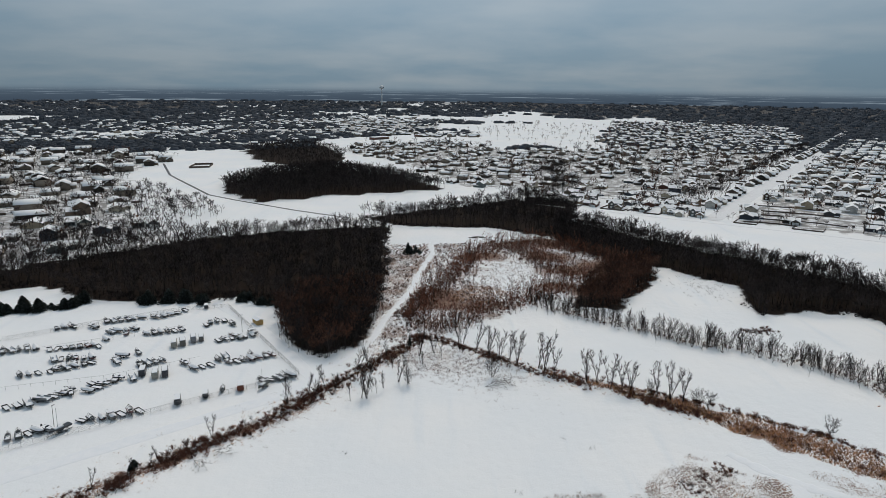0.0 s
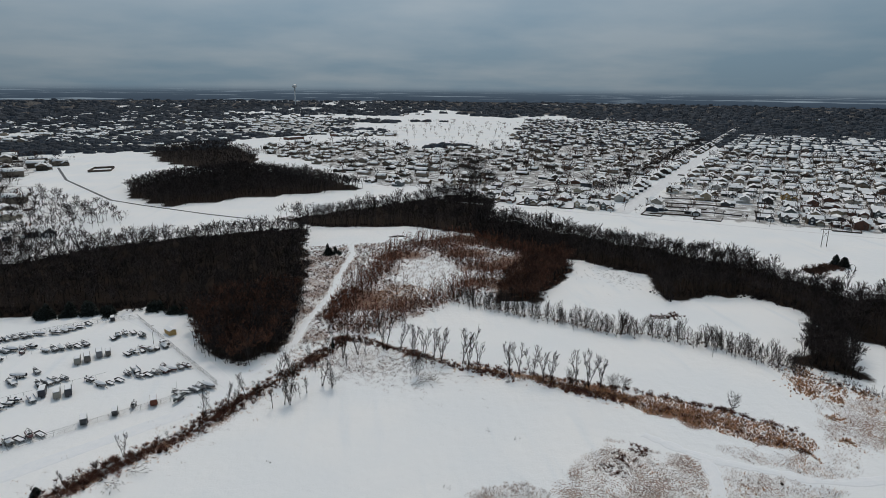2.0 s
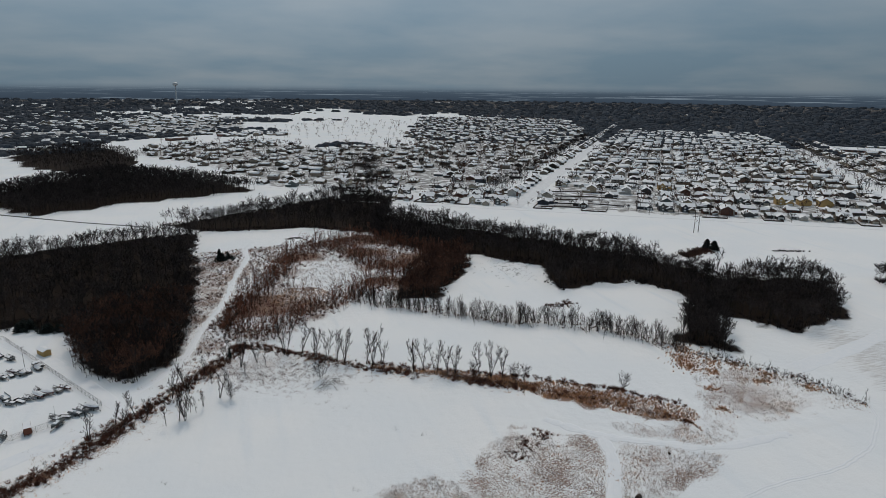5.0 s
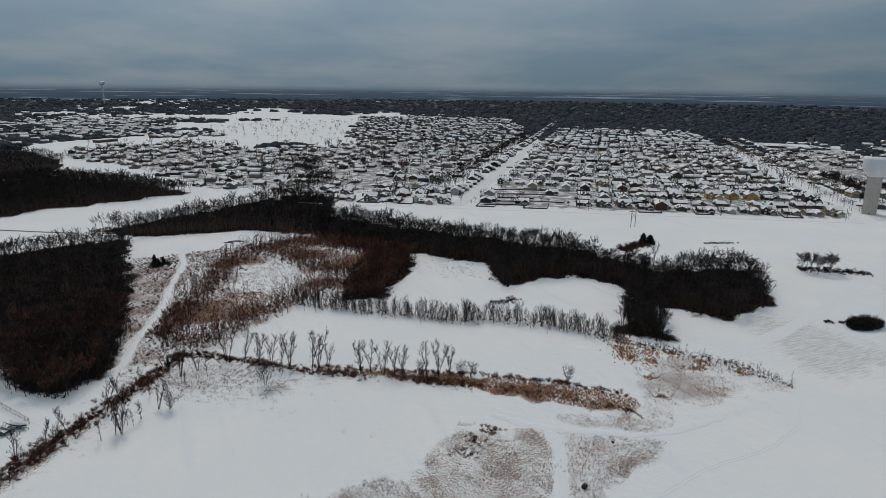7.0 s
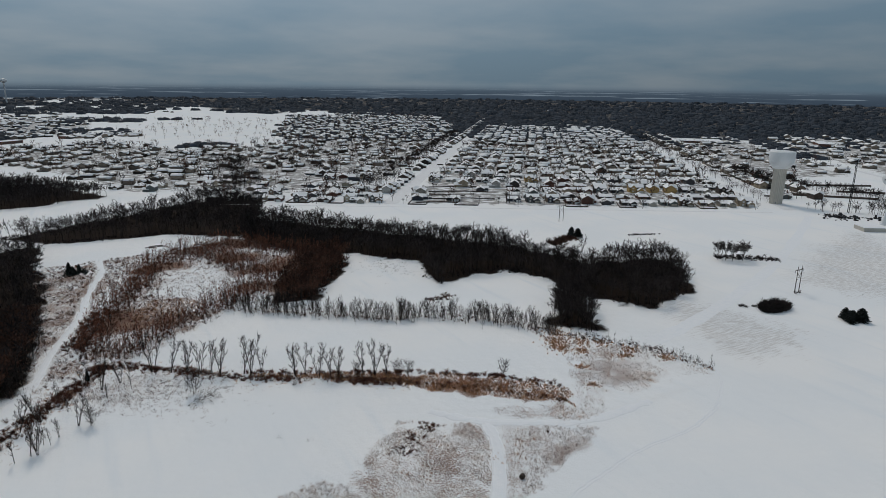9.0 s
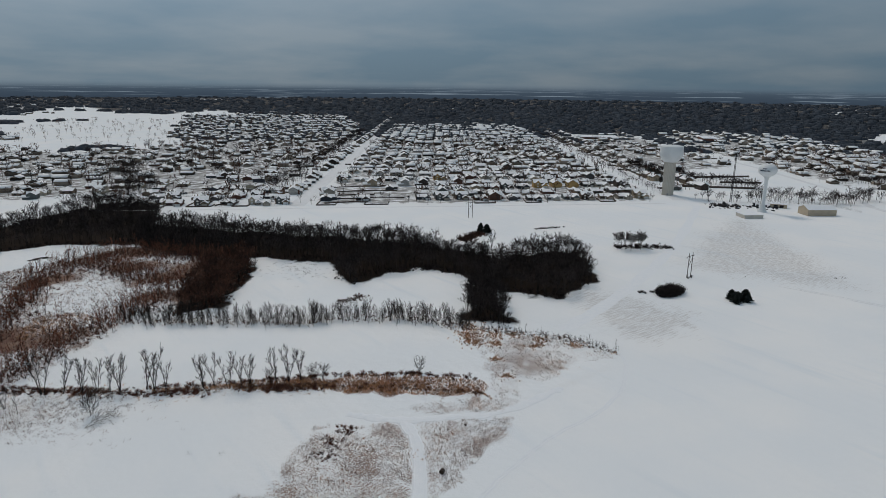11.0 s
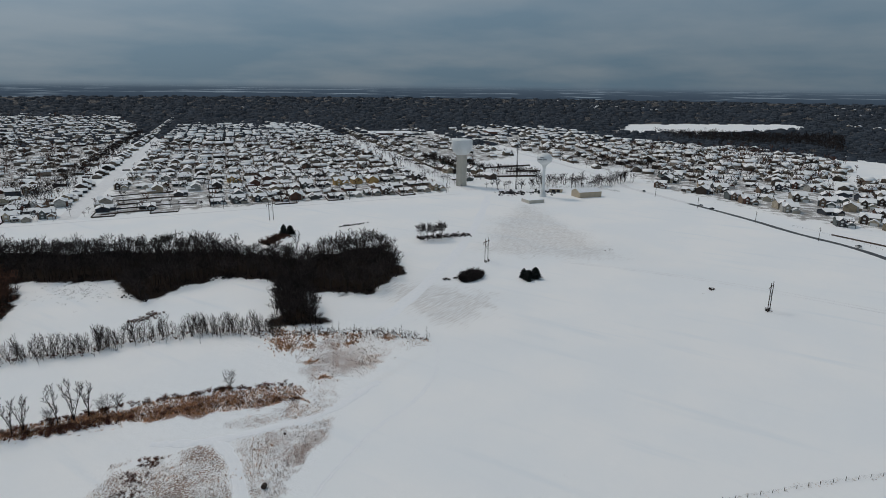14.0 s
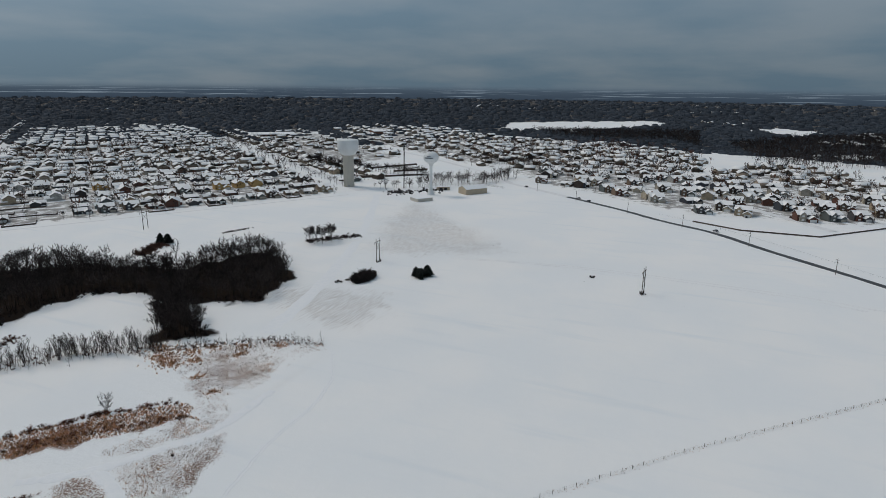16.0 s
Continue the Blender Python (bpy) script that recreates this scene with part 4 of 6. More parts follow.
stuff("reed_bed", "tan dead reeds in a frozen ditch", "reeds", reed_clumps, p, rng.uniform(0.3, 0.7, len(p)), [REED], 24, 0.3)
p = np.concatenate([along([(40, 229), (62, 218), (96, 201), (126, 181), (143, 164)], 0.5, 2.0, 25), along([(88, 196), (118, 172), (138, 152)], 1.2, 2.0, 26)])
stuff("hedgerow", "dark briars along the reed bed's edge", "hedge", bushes, p, rng.uniform(0.4, 1.0, len(p)), [BRIAR], 25)
p = fill(SCRUB_NEAR, 0.8, 27)
p = p[grain(p[:, 0], p[:, 1], 4, 97) > 0.25]
p = p[(line_dist(TRACK, p[:, 0], p[:, 1]) > 2.6) & (line_dist(TRACK_CROSS, p[:, 0], p[:, 1]) > 2.4)]
q = p[grain(p[:, 0], p[:, 1], 7, 50) > 0.55]
stuff("dead_grass", "pale straw tufts in snow", "grass", stalks, p, rng.uniform(0.3, 0.8, len(p)), [STRAW], 27)
p = np.concatenate([np.array([(x, y)]) + rng.normal(0, 2.8, (22, 2)) for x, y in ((103, 134), (96, 135), (108, 141), (70, 140), (84, 150))])
stuff("dead_grass", "orange grass clumps in a snowy rough", "grass", reed_clumps, p, rng.uniform(0.3, 0.5, len(p)), [REED], 79)
p = np.concatenate([np.array([(x, y)]) + rng.normal(0, 2.0, (40, 2)) for x, y in ((85, 161), (78, 158), (72, 152))])
stuff("briar_patch", "dark red briars at the rough's edge", "scrub", bushes, p, rng.uniform(0.3, 0.6, len(p)), [BRIAR], 82)
stuff("briar_patch", "reddish briars in a snowy rough", "scrub", stalks, q[::5], rng.uniform(0.4, 1.0, len(q[::5])), [BRIAR], 28)
p = np.concatenate([np.array([(x, y)]) + rng.normal(0, s, (int(38 * s), 2)) for x, y, s in ((170, 199, 3.4), (164, 190, 2.4), (161, 172, 1.6), (154, 158, 1.6), (184, 186, 2.2), (191, 176, 2.2), (177, 192, 2.6), (198, 162, 1.8), (166, 194, 3.0), (174, 206, 3.2), (171, 184, 1.8), (184, 172, 1.8))])
stuff("reed_bed", "orange dead reeds on the snowy headland", "reeds", reed_clumps, p, rng.uniform(0.35, 0.7, len(p)), [REED], 83)
p = fill(SCRUB_TIP, 1.25, 29)
p = p[grain(p[:, 0], p[:, 1], 6, 98) > 0.28]
p = p[line_dist(TRACK_CROSS, p[:, 0], p[:, 1]) > 2.2]
q = p[grain(p[:, 0], p[:, 1], 11, 51) > 0.66]
stuff("dead_grass", "straw tufts on the snowy headland", "grass", stalks, p, rng.uniform(0.35, 1.0, len(p)), [STRAW], 29)
stuff("briar_patch", "rusty briars on the snowy headland", "scrub", stalks, q, rng.uniform(0.5, 1.2, len(q)), [REED], 30)
p = np.concatenate([along(TREE_ROW, 0.55, 5, 31), along([(165, 215), (180, 196), (200, 172), (206, 146)], 0.5, 5, 32)])
stuff("hedgerow", "low grey-brown brush under a row of saplings", "hedge", bushes, p, rng.uniform(0.25, 0.7, len(p)), [TWIG_WARM], 31)
p = along(TREE_ROW, 0.33, 8, 80)
stuff("sapling_row", "grey twiggy saplings between two snowfields", "saplings", sapling, p, rng.uniform(0.3, 1.0, len(p)), [BARK, TWIG_GREY], 80, 0.08)
p = along([(176, 200), (190, 182), (202, 160), (208, 146)], 0.4, 4, 33)
stuff("sapling_row", "grey saplings along the field edge", "saplings", sapling, p, rng.uniform(0.3, 0.6, len(p)), [BARK, TWIG_GREY], 33)
p = np.array([(-4 + a * 2.2, 234 + b * 1.2 - a * 0.5) for a, b in rng.normal(0, 9, (1500, 2))])
p = p[(line_dist(HEDGE_EAST, p[:, 0], p[:, 1]) < 34) & (p[:, 1] < 262)]
w = along(HEDGE_WEST, 0.3, 13, 102)
stuff("dead_grass", "dry stalks beside a briar hedgerow", "grass", stalks, w, rng.uniform(0.3, 0.8, len(w)), [STRAW], 102)
stuff("dead_grass", "sparse weeds in trampled snow", "grass", stalks, p, rng.uniform(0.3, 0.9, len(p)), [BRIAR], 34)

# ---- single trees ----


def tree_thing(label, geos, mats, group=""):
    t = empty("bare_tree", label, "tree", group)
    part("trunk", geos[0], mats[0], t)
    part("crown", geos[1], mats[1], t)
    return t


def plant(things, places, seed, lo=0.85, hi=1.15):
    """Copies of the trees at the places; the first of each kind stands at its own."""
    r = random.Random(seed)
    used = set()
    for i, (x, y, *k) in enumerate(places):
        t = things[i % len(things)]
        m = pose(x, y, 0, r.uniform(-3, 3), r.uniform(-3, 3), r.uniform(0, 360)) @ Matrix.Scale(r.uniform(lo, hi) * (k[0] if k else 1.0), 4)
        if t.name in used:
            c = copy_thing(t, m)
            c.matrix_basis = m
        else:
            t.matrix_basis = m
            used.add(t.name)


tall = [tree_thing("tall slender bare tree with grey-brown twigs in a hedgerow", tree_geo(12.5 + i, 2.4, 14, 8, 700 + i, stems=2 + i % 2, upright=2.2, blade=0.10, sub=3, low=0.2), (BARK, TWIG_GREY), "hedgerow trees") for i in range(4)]
plant(tall, [(28, 235), (31, 233), (39, 229), (41, 227), (45, 225), (56, 218), (60, 216), (64, 213), (68, 211), (71, 210), (80, 206), (84, 204), (88, 203), (20, 239), (14, 243), (8, 247), (24, 237)], 1)
low = [tree_thing("low spreading bare tree beside a reed bed", tree_geo(8, 3.6, 11, 7, 720 + i, stems=4, blade=0.075, sub=3, low=0.1), (BARK, TWIG), "hedgerow trees") for i in range(2)]
plant(low, [(78, 207), (92, 200), (95, 198), (20, 221), (128, 181), (-13, 214)], 2, 0.6, 1.0)
slim = [tree_thing("slim leaning bare tree in a rusty hedgerow", tree_geo(11, 2.0, 12, 5, 740 + i, stems=1 + i, upright=2.2, blade=0.11, sub=3, low=0.22), (BARK, TWIG_GREY), "hedgerow trees") for i in range(3)]
plant(slim, [(-33, 201), (-29, 203), (-27, 203), (-24, 207), (-44, 211), (-29, 227), (-23, 237), (-55, 198), (-28, 205), (-26, 208), (-22, 211), (-17, 216), (-13, 217), (-20, 228), (-3, 243), (-14, 250), (-33, 220), (-40, 209), (-53, 197), (-46, 203), (-74, 176, 0.6), (-86, 164, 0.6), (-8, 232), (-10, 240), (0, 236), (-90, 158, 0.5), (-99, 151, 0.5)] + [(u, w, 0.5 if w < 190 else 0.9) for u, w in along(HEDGE_WEST, 9, 5, 101)], 3, 0.5, 1.1)
rowt = [tree_thing("thin grey sapling in a tree row between snowfields", tree_geo(8, 1.7, 11, 5, 760 + i, stems=2 + i % 2, upright=1.9, blade=0.11, sub=2, low=0.15), (BARK, TWIG_GREY), "sapling row") for i in range(5)]
plant(rowt, [tuple(p) for p in along(TREE_ROW, 1.1, 5, 35)], 4, 0.6, 1.25)
wide = [tree_thing("broad bare field tree standing in snow", branch_tree(11.5 + i, 4.8, 780 + i, 11, 6, 6, 0.22, 0.14), (BARK, TWIG), "field trees") for i in range(3)]
plant(wide, [(349, 254), (353, 246), (358, 251), (364, 247), (361, 244), (367, 250), (355, 255), (352, 250), (-230, 516), (-222, 530), (-210, 545), (-236, 560), (-250, 575), (-222, 560), (-262, 600), (-245, 545), (-275, 610), (-290, 626), (-240, 590)], 5, 0.75, 1.05)
firs = []
for i, (h, r) in enumerate(((9, 4.0), (6.5, 3.4))):
    t = empty("evergreen_tree", "dark evergreen tree with dense needles in snow", "tree", "evergreens")
    a, b = conifer_geo(h, r, 800 + i, 420)
    part("trunk", a, BARK, t)
    part("crown", b, NEEDLE, t)
    firs.append(t)
rv = random.Random(31)
line = [(-226, 279), (-213, 285), (-204, 289), (-194, 292), (-186, 296)]
clusters = ((-186, 301, 3), (-152, 300, 6), (-143, 302, 5), (-127, 304, 4), (-135, 305, 3), (-104, 307, 4), (-93, 302, 5), (-82, 298, 4))
plant(firs, [tuple(q) for q in along(line, 2.0, 3.0, 84)] + [(x + rv.gauss(0, 2.0), y + rv.gauss(0, 1.5)) for x, y, m in clusters for _ in range(m)], 6, 0.4, 0.9)
for i, t in enumerate(firs):
    copy_thing(t, pose(-91, 158 + i * 2, 0) @ Matrix.Scale(0.5, 4))
copy_thing(firs[0], pose(-14, 250, 0) @ Matrix.Diagonal((0.38, 0.38, 1.0, 1)))
for i, (x, y) in enumerate(((306, 350), (302, 346), (310, 347), (307, 344), (311, 150), (316, 147), (313, 153), (314, 150), (309, 148), (-24, 408), (-19, 410), (-22, 405))):
    copy_thing(firs[i % 2], pose(x, y, 0, 0, 0, 70 * i) @ (Matrix.Scale(rv.uniform(1.0, 1.5), 4) if x > 0 else Matrix.Diagonal((0.7, 0.7, rv.uniform(1.0, 1.5), 1))))
p = np.array([(295 + a * 10, 178 + b * 6) for a, b in rng.uniform(-1, 1, (150, 2)) if a * a + b * b < 1])
rim = np.hypot((p[:, 0] - 295) / 10, (p[:, 1] - 178) / 6)
stuff("shrub_island", "round clump of dark bare shrubs in a snowfield", "scrub", bushes, p, (3.2 - 1.7 * rim ** 2) * rng.uniform(0.5, 1.2, len(p)), [TWIG], 36)
p = along([(301, 344), (291, 341), (275, 334)], 0.14, 6, 38)
stuff("shrub_island", "brown brush bank beside a dark cedar", "scrub", bushes, p, rng.uniform(0.7, 1.7, len(p)), [RUSTY], 38)
p = np.concatenate([along([(352, 258), (362, 254), (374, 244), (384, 234)], 0.13, 7, 37), along([(280, 190), (296, 180)], 0.8, 2, 39), along([(345, 331), (372, 322)], 0.6, 1.5, 40)])
stuff("field_brush", "dark low brush on islands in a snowfield", "scrub", bushes, p, rng.uniform(0.4, 0.95, len(p)), [TWIG], 37)
p = np.array([(355, 58), (345, 60), (8, 120), (22, 150), (-30, 168), (40, 178), (48, 172), (33, 118)])
stuff("field_brush", "lone dry weeds in open snow", "scrub", stalks, p, rng.uniform(0.6, 1.0, len(p)), [TWIG_GREY], 41)

p = np.concatenate([along(line, 0.45, 3.5, 88), along([(-156, 300), (-122, 305)], 0.8, 3, 89), along([(-107, 307), (-80, 298)], 0.6, 4, 90), along([(-28, 404), (-15, 408)], 0.3, 5, 91)])
stuff("juniper_scrub", "low dark evergreen scrub along the wood's edge", "scrub", bushes, p, rng.uniform(0.7, 1.7, len(p)), [NEEDLE], 88)
p = np.array([[(149, 335)][0]]) + rng.normal(0, 1, (170, 2)) * (9, 12)
stuff("dead_grass", "dry weeds in a snowy clearing", "grass", stalks, p, rng.uniform(0.3, 0.8, len(p)), [TWIG_GREY], 92)
p = np.concatenate([np.array([(x, y)]) + rng.normal(0, 1, (26, 2)) * (2.5, 2) for x, y in [(149, 271), (145, 272), (154, 272)]])
stuff("field_brush", "brown brush mounds among saplings", "scrub", bushes, p, rng.uniform(0.3, 0.8, len(p)), [TWIG_WARM], 93)


def log_pile():
    t = empty("log_pile", "dark felled logs lying in the snow", "logs", "log piles")
    r = random.Random(4)
    for i in range(7):
        x, y, a = r.uniform(-5, 5), r.uniform(-1.5, 1.5), r.gauss(0, 0.35)
        d = Vector((math.cos(a), math.sin(a), 0)) * r.uniform(1.5, 3.2)
        z = 0.25 + 0.3 * (i % 2)
        part("log", Geo().tube(Vector((x, y, z)) - d, Vector((x, y, z)) + d, 0.28, 0.22, 7), POLE_WOOD, t)
    return t


logs = log_pile()
logs.matrix_basis = pose(26, 453, 0, 0, 0, 10)
copy_thing(logs, pose(43, 467, 0, 0, 0, 70) @ Matrix.Scale(0.6, 4))

# fallen trees and brush thrown down by the hedgerows
fallen = []
for i in range(2):
    t = empty("fallen_tree", "fallen bare tree lying in the snow", "tree", "fallen trees")
    a, q = tree_geo(6, 2.2, 8, 5, 840 + i, stems=2, blade=0.07, sub=2, low=0.2)
    part("trunk", a, BARK, t)
    part("crown", q, TWIG_GREY, t)
    fallen.append(t)
for i, (x, y, a) in enumerate(((20, 216, 60), (17, 212, 110), (-74, 163, 40), (-70, 168, 70), (-26, 212, 200), (24, 219, 20), (-92, 153, 30))):
    m = pose(x, y, 0.35, 84, 0, a)
    if i < 2:
        fallen[i].matrix_basis = m
    else:
        copy_thing(fallen[i % 2], m)

# ---- the town ----
def town(a, b):
    """a metres away from the field's edge along the main street, b metres east of the street."""
    p = TOWN + D1 * a + D2 * b
    return p.x, p.y


A2 = math.atan2(D2.y, D2.x)
SUBURB_BACK = [(1210, 296), (1230, 160), (1175, 72), (1063, 18), (876, 12), (888, 99), (987, 199)]


def house_sites():
    r = random.Random(5)
    out = []
    # the close grid between the two long streets
    for k in range(34):
        a = 22 + k * 33 + (0 if k % 2 else 5)
        for j in range(18):
            b = 20 + j * 18.6 + r.uniform(-2.5, 2.5)
            if r.random() < 0.06 or (k < 4 and j < 5 and r.random() < 0.7):
                continue
            x, y = town(a + r.uniform(-2.5, 2.5) + 6 * math.sin(b / 55 + k), b)
            out.append((x, y, A2 + (math.pi if k % 2 else 0) + r.choice((0, 0, math.pi / 2)) + r.gauss(0, 0.04), r.uniform(0.94, 1.1)))
    # looser streets all round
    for poly, sp, turn, drop in ((SUBURB, 26, 0.95, 0.14), (WEST_END, 36, 0.5, 0.1), (NORTH_END, 40, 0.3, 0.15), (MIDDLE, 25, A2, 0.30), (SUBURB_BACK, 25, 0.95, 0.1), (EAST_END, 30, A2, 0.35), (EAST_FAR, 33, 0.8, 0.18)):
        p = np.asarray(poly, float)
        c, half = p.mean(0), np.ptp(p, 0).max()
        n = int(half / sp) + 2
        for i in range(-n, n):
            for j in range(-n, n):
                u, v = i * sp * (1.0 if i % 2 else 1.0) + 14 * math.sin(j * 0.7), j * sp * 1.15 + 16 * math.sin(i * 0.35)
                x, y = c[0] + u * math.cos(turn) - v * math.sin(turn), c[1] + u * math.sin(turn) + v * math.cos(turn)
                x, y = x + r.uniform(-7, 7), y + r.uniform(-7, 7)
                if r.random() > drop and inside(poly, np.array([x]), np.array([y]))[0] and line_dist(ROAD, np.array([x]), np.array([y]))[0] > 22:
                    out.append((x, y, turn + r.choice((0, math.pi, math.pi / 2, -math.pi / 2) if not (poly is SUBURB or poly is SUBURB_BACK) else (-2.2, -2.5, -0.9, -1.9)) + r.gauss(0, 0.12), r.uniform(1.2, 1.5) if sp == 36 else r.uniform(1.0, 1.2) if poly[0][0] > 700 else r.uniform(0.85, 1.08)))
    # gardens between the field and the western streets
    for a in (16, 44, 72, 100):
        for b in range(-165, -20, 19):
            if r.random() < 0.78:
                x, y = town(a + r.uniform(-5, 5), b + r.uniform(-4, 4))
                if not inside(WOOD_NORTH, np.array([x]), np.array([y]))[0] and not inside(MIDDLE, np.array([x]), np.array([y]))[0]:
                    out.append((x, y, A2 + r.choice((0, math.pi, math.pi / 2)) + r.gauss(0, 0.15), r.uniform(0.85, 1.05)))
    # row along the field, west of the main street, and along both long streets
    for b in range(-150, 0, 24):
        x, y = town(16 + r.uniform(-3, 3), b - 12)
        out.append((x, y, A2 + r.gauss(0, 0.1), 1.0))
    for a in range(70, 1500, 22):
        for b, keep in ((-19, 0.8), (392, 0.75), (424, 0.6)):
            if r.random() < keep and not (b > 300 and a > 900):
                x, y = town(a, b)
                out.append((x, y, A2 + math.pi / 2 + r.gauss(0, 0.05), 1.0))
    return out


SITES = sorted(house_sites(), key=lambda s: math.hypot(s[0] - 160, s[1] - 120))


def house_thing(kind, seed, siding=None):
    """A single-family house: walls, snowy roofs, chimney, garage door, door and windows."""
    r = random.Random(seed)
    h = empty("house", ("two-storey" if kind % 3 == 1 else "single-storey") + " suburban house with a snow-covered gable roof", "house", "suburban houses")
    w, d = r.uniform(11.5, 14.0), r.uniform(8.6, 10.2)
    t = 5.3 if kind % 3 == 1 else 2.9
    rise = r.uniform(2.2, 2.8) if kind % 3 == 1 else r.uniform(1.7, 2.3)
    g = Geo().box(0, 0, -0.3, w, d, t + 0.3)
    for s in (-1, 1):
        g.add([(s * w / 2, -d / 2, t), (s * w / 2, d / 2, t), (s * w / 2, 0, t + rise)], [(0, 1, 2)])
    gx, gw, gd, gt = w * 0.28, 6.2, 4.4, 2.8
    g.box(gx, -d / 2 - gd / 2 + 0.1, -0.3, gw, gd, gt + 0.3)
    g.add([(gx - gw / 2, -d / 2 - gd + 0.1, gt), (gx + gw / 2, -d / 2 - gd + 0.1, gt), (gx, -d / 2 - gd + 0.1, gt + 1.9)], [(0, 1, 2)])
    part("wall", g, siding or SIDING, h)
    part("eave_board", Geo().gable(0, 0, t - 0.17, w, d, rise, 0.56, 0.16), EAVES, h, "dark eaves under the roof snow")
    part("roof", Geo().gable(0, 0, t, w, d, rise, 0.5, 0.3), ROOF, h, "snow-covered roof")
    part("garage_roof", Geo().gable(gx, -d / 2 - gd / 2 + 1.4, gt, gd + 3, gw, 1.9, 0.4, 0.28, along=False), ROOF, h, "snow-covered roof")
    yf = -d / 2 - gd + 0.1
    part("garage_door", Geo().box(gx, yf - 0.03, 0.0, 4.8, 0.1, 2.2), GARAGE, h)
    part("front_door", Geo().box(-0.6, -d / 2 - 0.03, 0.1, 1.0, 0.1, 2.05), TRIM, h)
    rows = (0.9, 3.6) if t > 4 else (0.9,)
    for z in rows:
        for x in ((-w * 0.36, -w * 0.2) if z < 2 else (-w * 0.36, w * 0.1)):
            part("window", Geo().box(x, -d / 2 - 0.02, z, 1.5, 0.1, 1.3), GLASS, h)
        for x in (-w * 0.28, w * 0.2):
            part("window", Geo().box(x, d / 2 + 0.02, z, 1.8, 0.1, 1.3), GLASS, h)
    if kind % 3 == 1:
        fx, fw = -w * 0.22, 4.6
        part("front_gable", Geo().box(fx, -d / 2 - 0.7, -0.3, fw, 1.8, t + 0.3).add([(fx - fw / 2, -d / 2 - 1.6, t), (fx + fw / 2, -d / 2 - 1.6, t), (fx, -d / 2 - 1.6, t + 2.2)], [(0, 1, 2)]), siding or SIDING, h)
        part("gable_roof", Geo().gable(fx, -d / 2 + 0.4, t, 4.4, fw, 2.2, 0.35, 0.26, along=False), ROOF, h, "snow-covered roof")
        for z in (0.9, 3.6):
            part("window", Geo().box(fx, -d / 2 - 1.62, z, 1.8, 0.1, 1.3), TRIM, h, "white-framed window")
    if kind % 2 == 0:
        part("chimney", Geo().box(-w * 0.3, d * 0.16, t, 0.9, 0.7, rise + 1.2), BRICK, h)
    return h


types = [house_thing(k, 40 + k) for k in range(7)]
tan_house = house_thing(4, 52, YELLOW_WALL)
tagged(tan_house, "two-storey tan house with a snow-covered gable roof", "house", "suburban houses")
NEAR, MORE = SITES[:250], SITES[250:]
used = set()
rr = random.Random(9)
for x, y, a, size in NEAR:
    t = rr.choice(types)
    if x > 510 and y < 300 and rr.random() < 0.75:
        t = rr.choice((types[1], types[4]))
    if min(math.hypot(x - u, y - w) for u, w in [(480, 698), (501, 471), (525, 465), (436, 574), (290, 670)]) < 11:
        t = tan_house
    m = pose(x, y, 0, 0, 0, math.degrees(a)) @ Matrix.Scale(size, 4)
    if t.name in used:
        copy_thing(t, m).matrix_basis = m
    else:
        t.matrix_basis = m
        used.add(t.name)
for t in types + [tan_house]:
    if t.name not in used:
        t.matrix_basis = pose(*town(60, -60), 0)


def far_house(w, d, t, rise, wing):
    g = Geo().box(0, 0, 0, w, d, t)
    n0 = len(g.f)
    for s in (-1, 1):
        g.add([(s * w / 2, -d / 2, t), (s * w / 2, d / 2, t), (s * w / 2, 0, t + rise)], [(0, 1, 2)])
    if wing:
        g.box(w * 0.25, -d / 2 - 2, 0, 6, 4, 2.8)
    k = len(g.f)
    g.gable(0, 0, t, w, d, rise, 0.5, 0.35)
    if wing:
        g.gable(w * 0.25, -d / 2 - 1, 2.8, 6, 6, 1.8, 0.4, 0.3, along=False)
    v = np.array(g.v, np.float32)
    tri, slot = [], []
    for i, f in enumerate(g.f):
        for j in range(1, len(f) - 1):
            tri.append((f[0], f[j], f[j + 1]))
            slot.append(0 if i < k else 1)
    return v, np.array(tri, np.int32), np.array(slot)


far_types = [far_house(14, 9.5, 2.7, 2.0, True), far_house(16, 9, 2.8, 1.8, False), far_house(13, 10, 4.9, 2.3, True), far_house(12, 9, 2.8, 2.0, False), far_house(15, 9.5, 5.0, 2.2, True)]


def placed(templates, sites, seed):
    """Like scatter, with given turns."""
    r = np.random.default_rng(seed)
    vs, fs, ss, k = [], [], [], 0
    for x, y, a, size in sites:
        v, f, s = templates[r.integers(len(templates))]
        c, n = math.cos(a) * size, math.sin(a) * size
        vs.append(np.stack([v[:, 0] * c - v[:, 1] * n + x, v[:, 0] * n + v[:, 1] * c + y, v[:, 2] * size], -1))
        fs.append(f + k)
        ss.append(s)
        k += len(v)
    return np.concatenate(vs), np.concatenate(fs), np.concatenate(ss)


v, f, s = placed(far_types, MORE, 3)
tagged(new("distant_houses", tri_mesh("distant_houses", v, f, [SIDING_FAR, ROOF], s)), "snow-roofed suburban houses of the town's far streets", "houses", kind="stuff")

# streets between the rows, and the two long streets
for k in range(0, 16, 2):
    a = 22 + k * 33 + 19
    ribbon("street", [town(a, 12), town(a, 180), town(a, 352)], 7, PACKED, "snow-packed suburban street", 0.1, 30, 0.2)
ribbon("street", [town(4, -2), town(300, -2), town(900, -2), town(1700, -4)], 15, PACKED, "wide snow-packed main street of the town", 0.1, 40, 0.4)
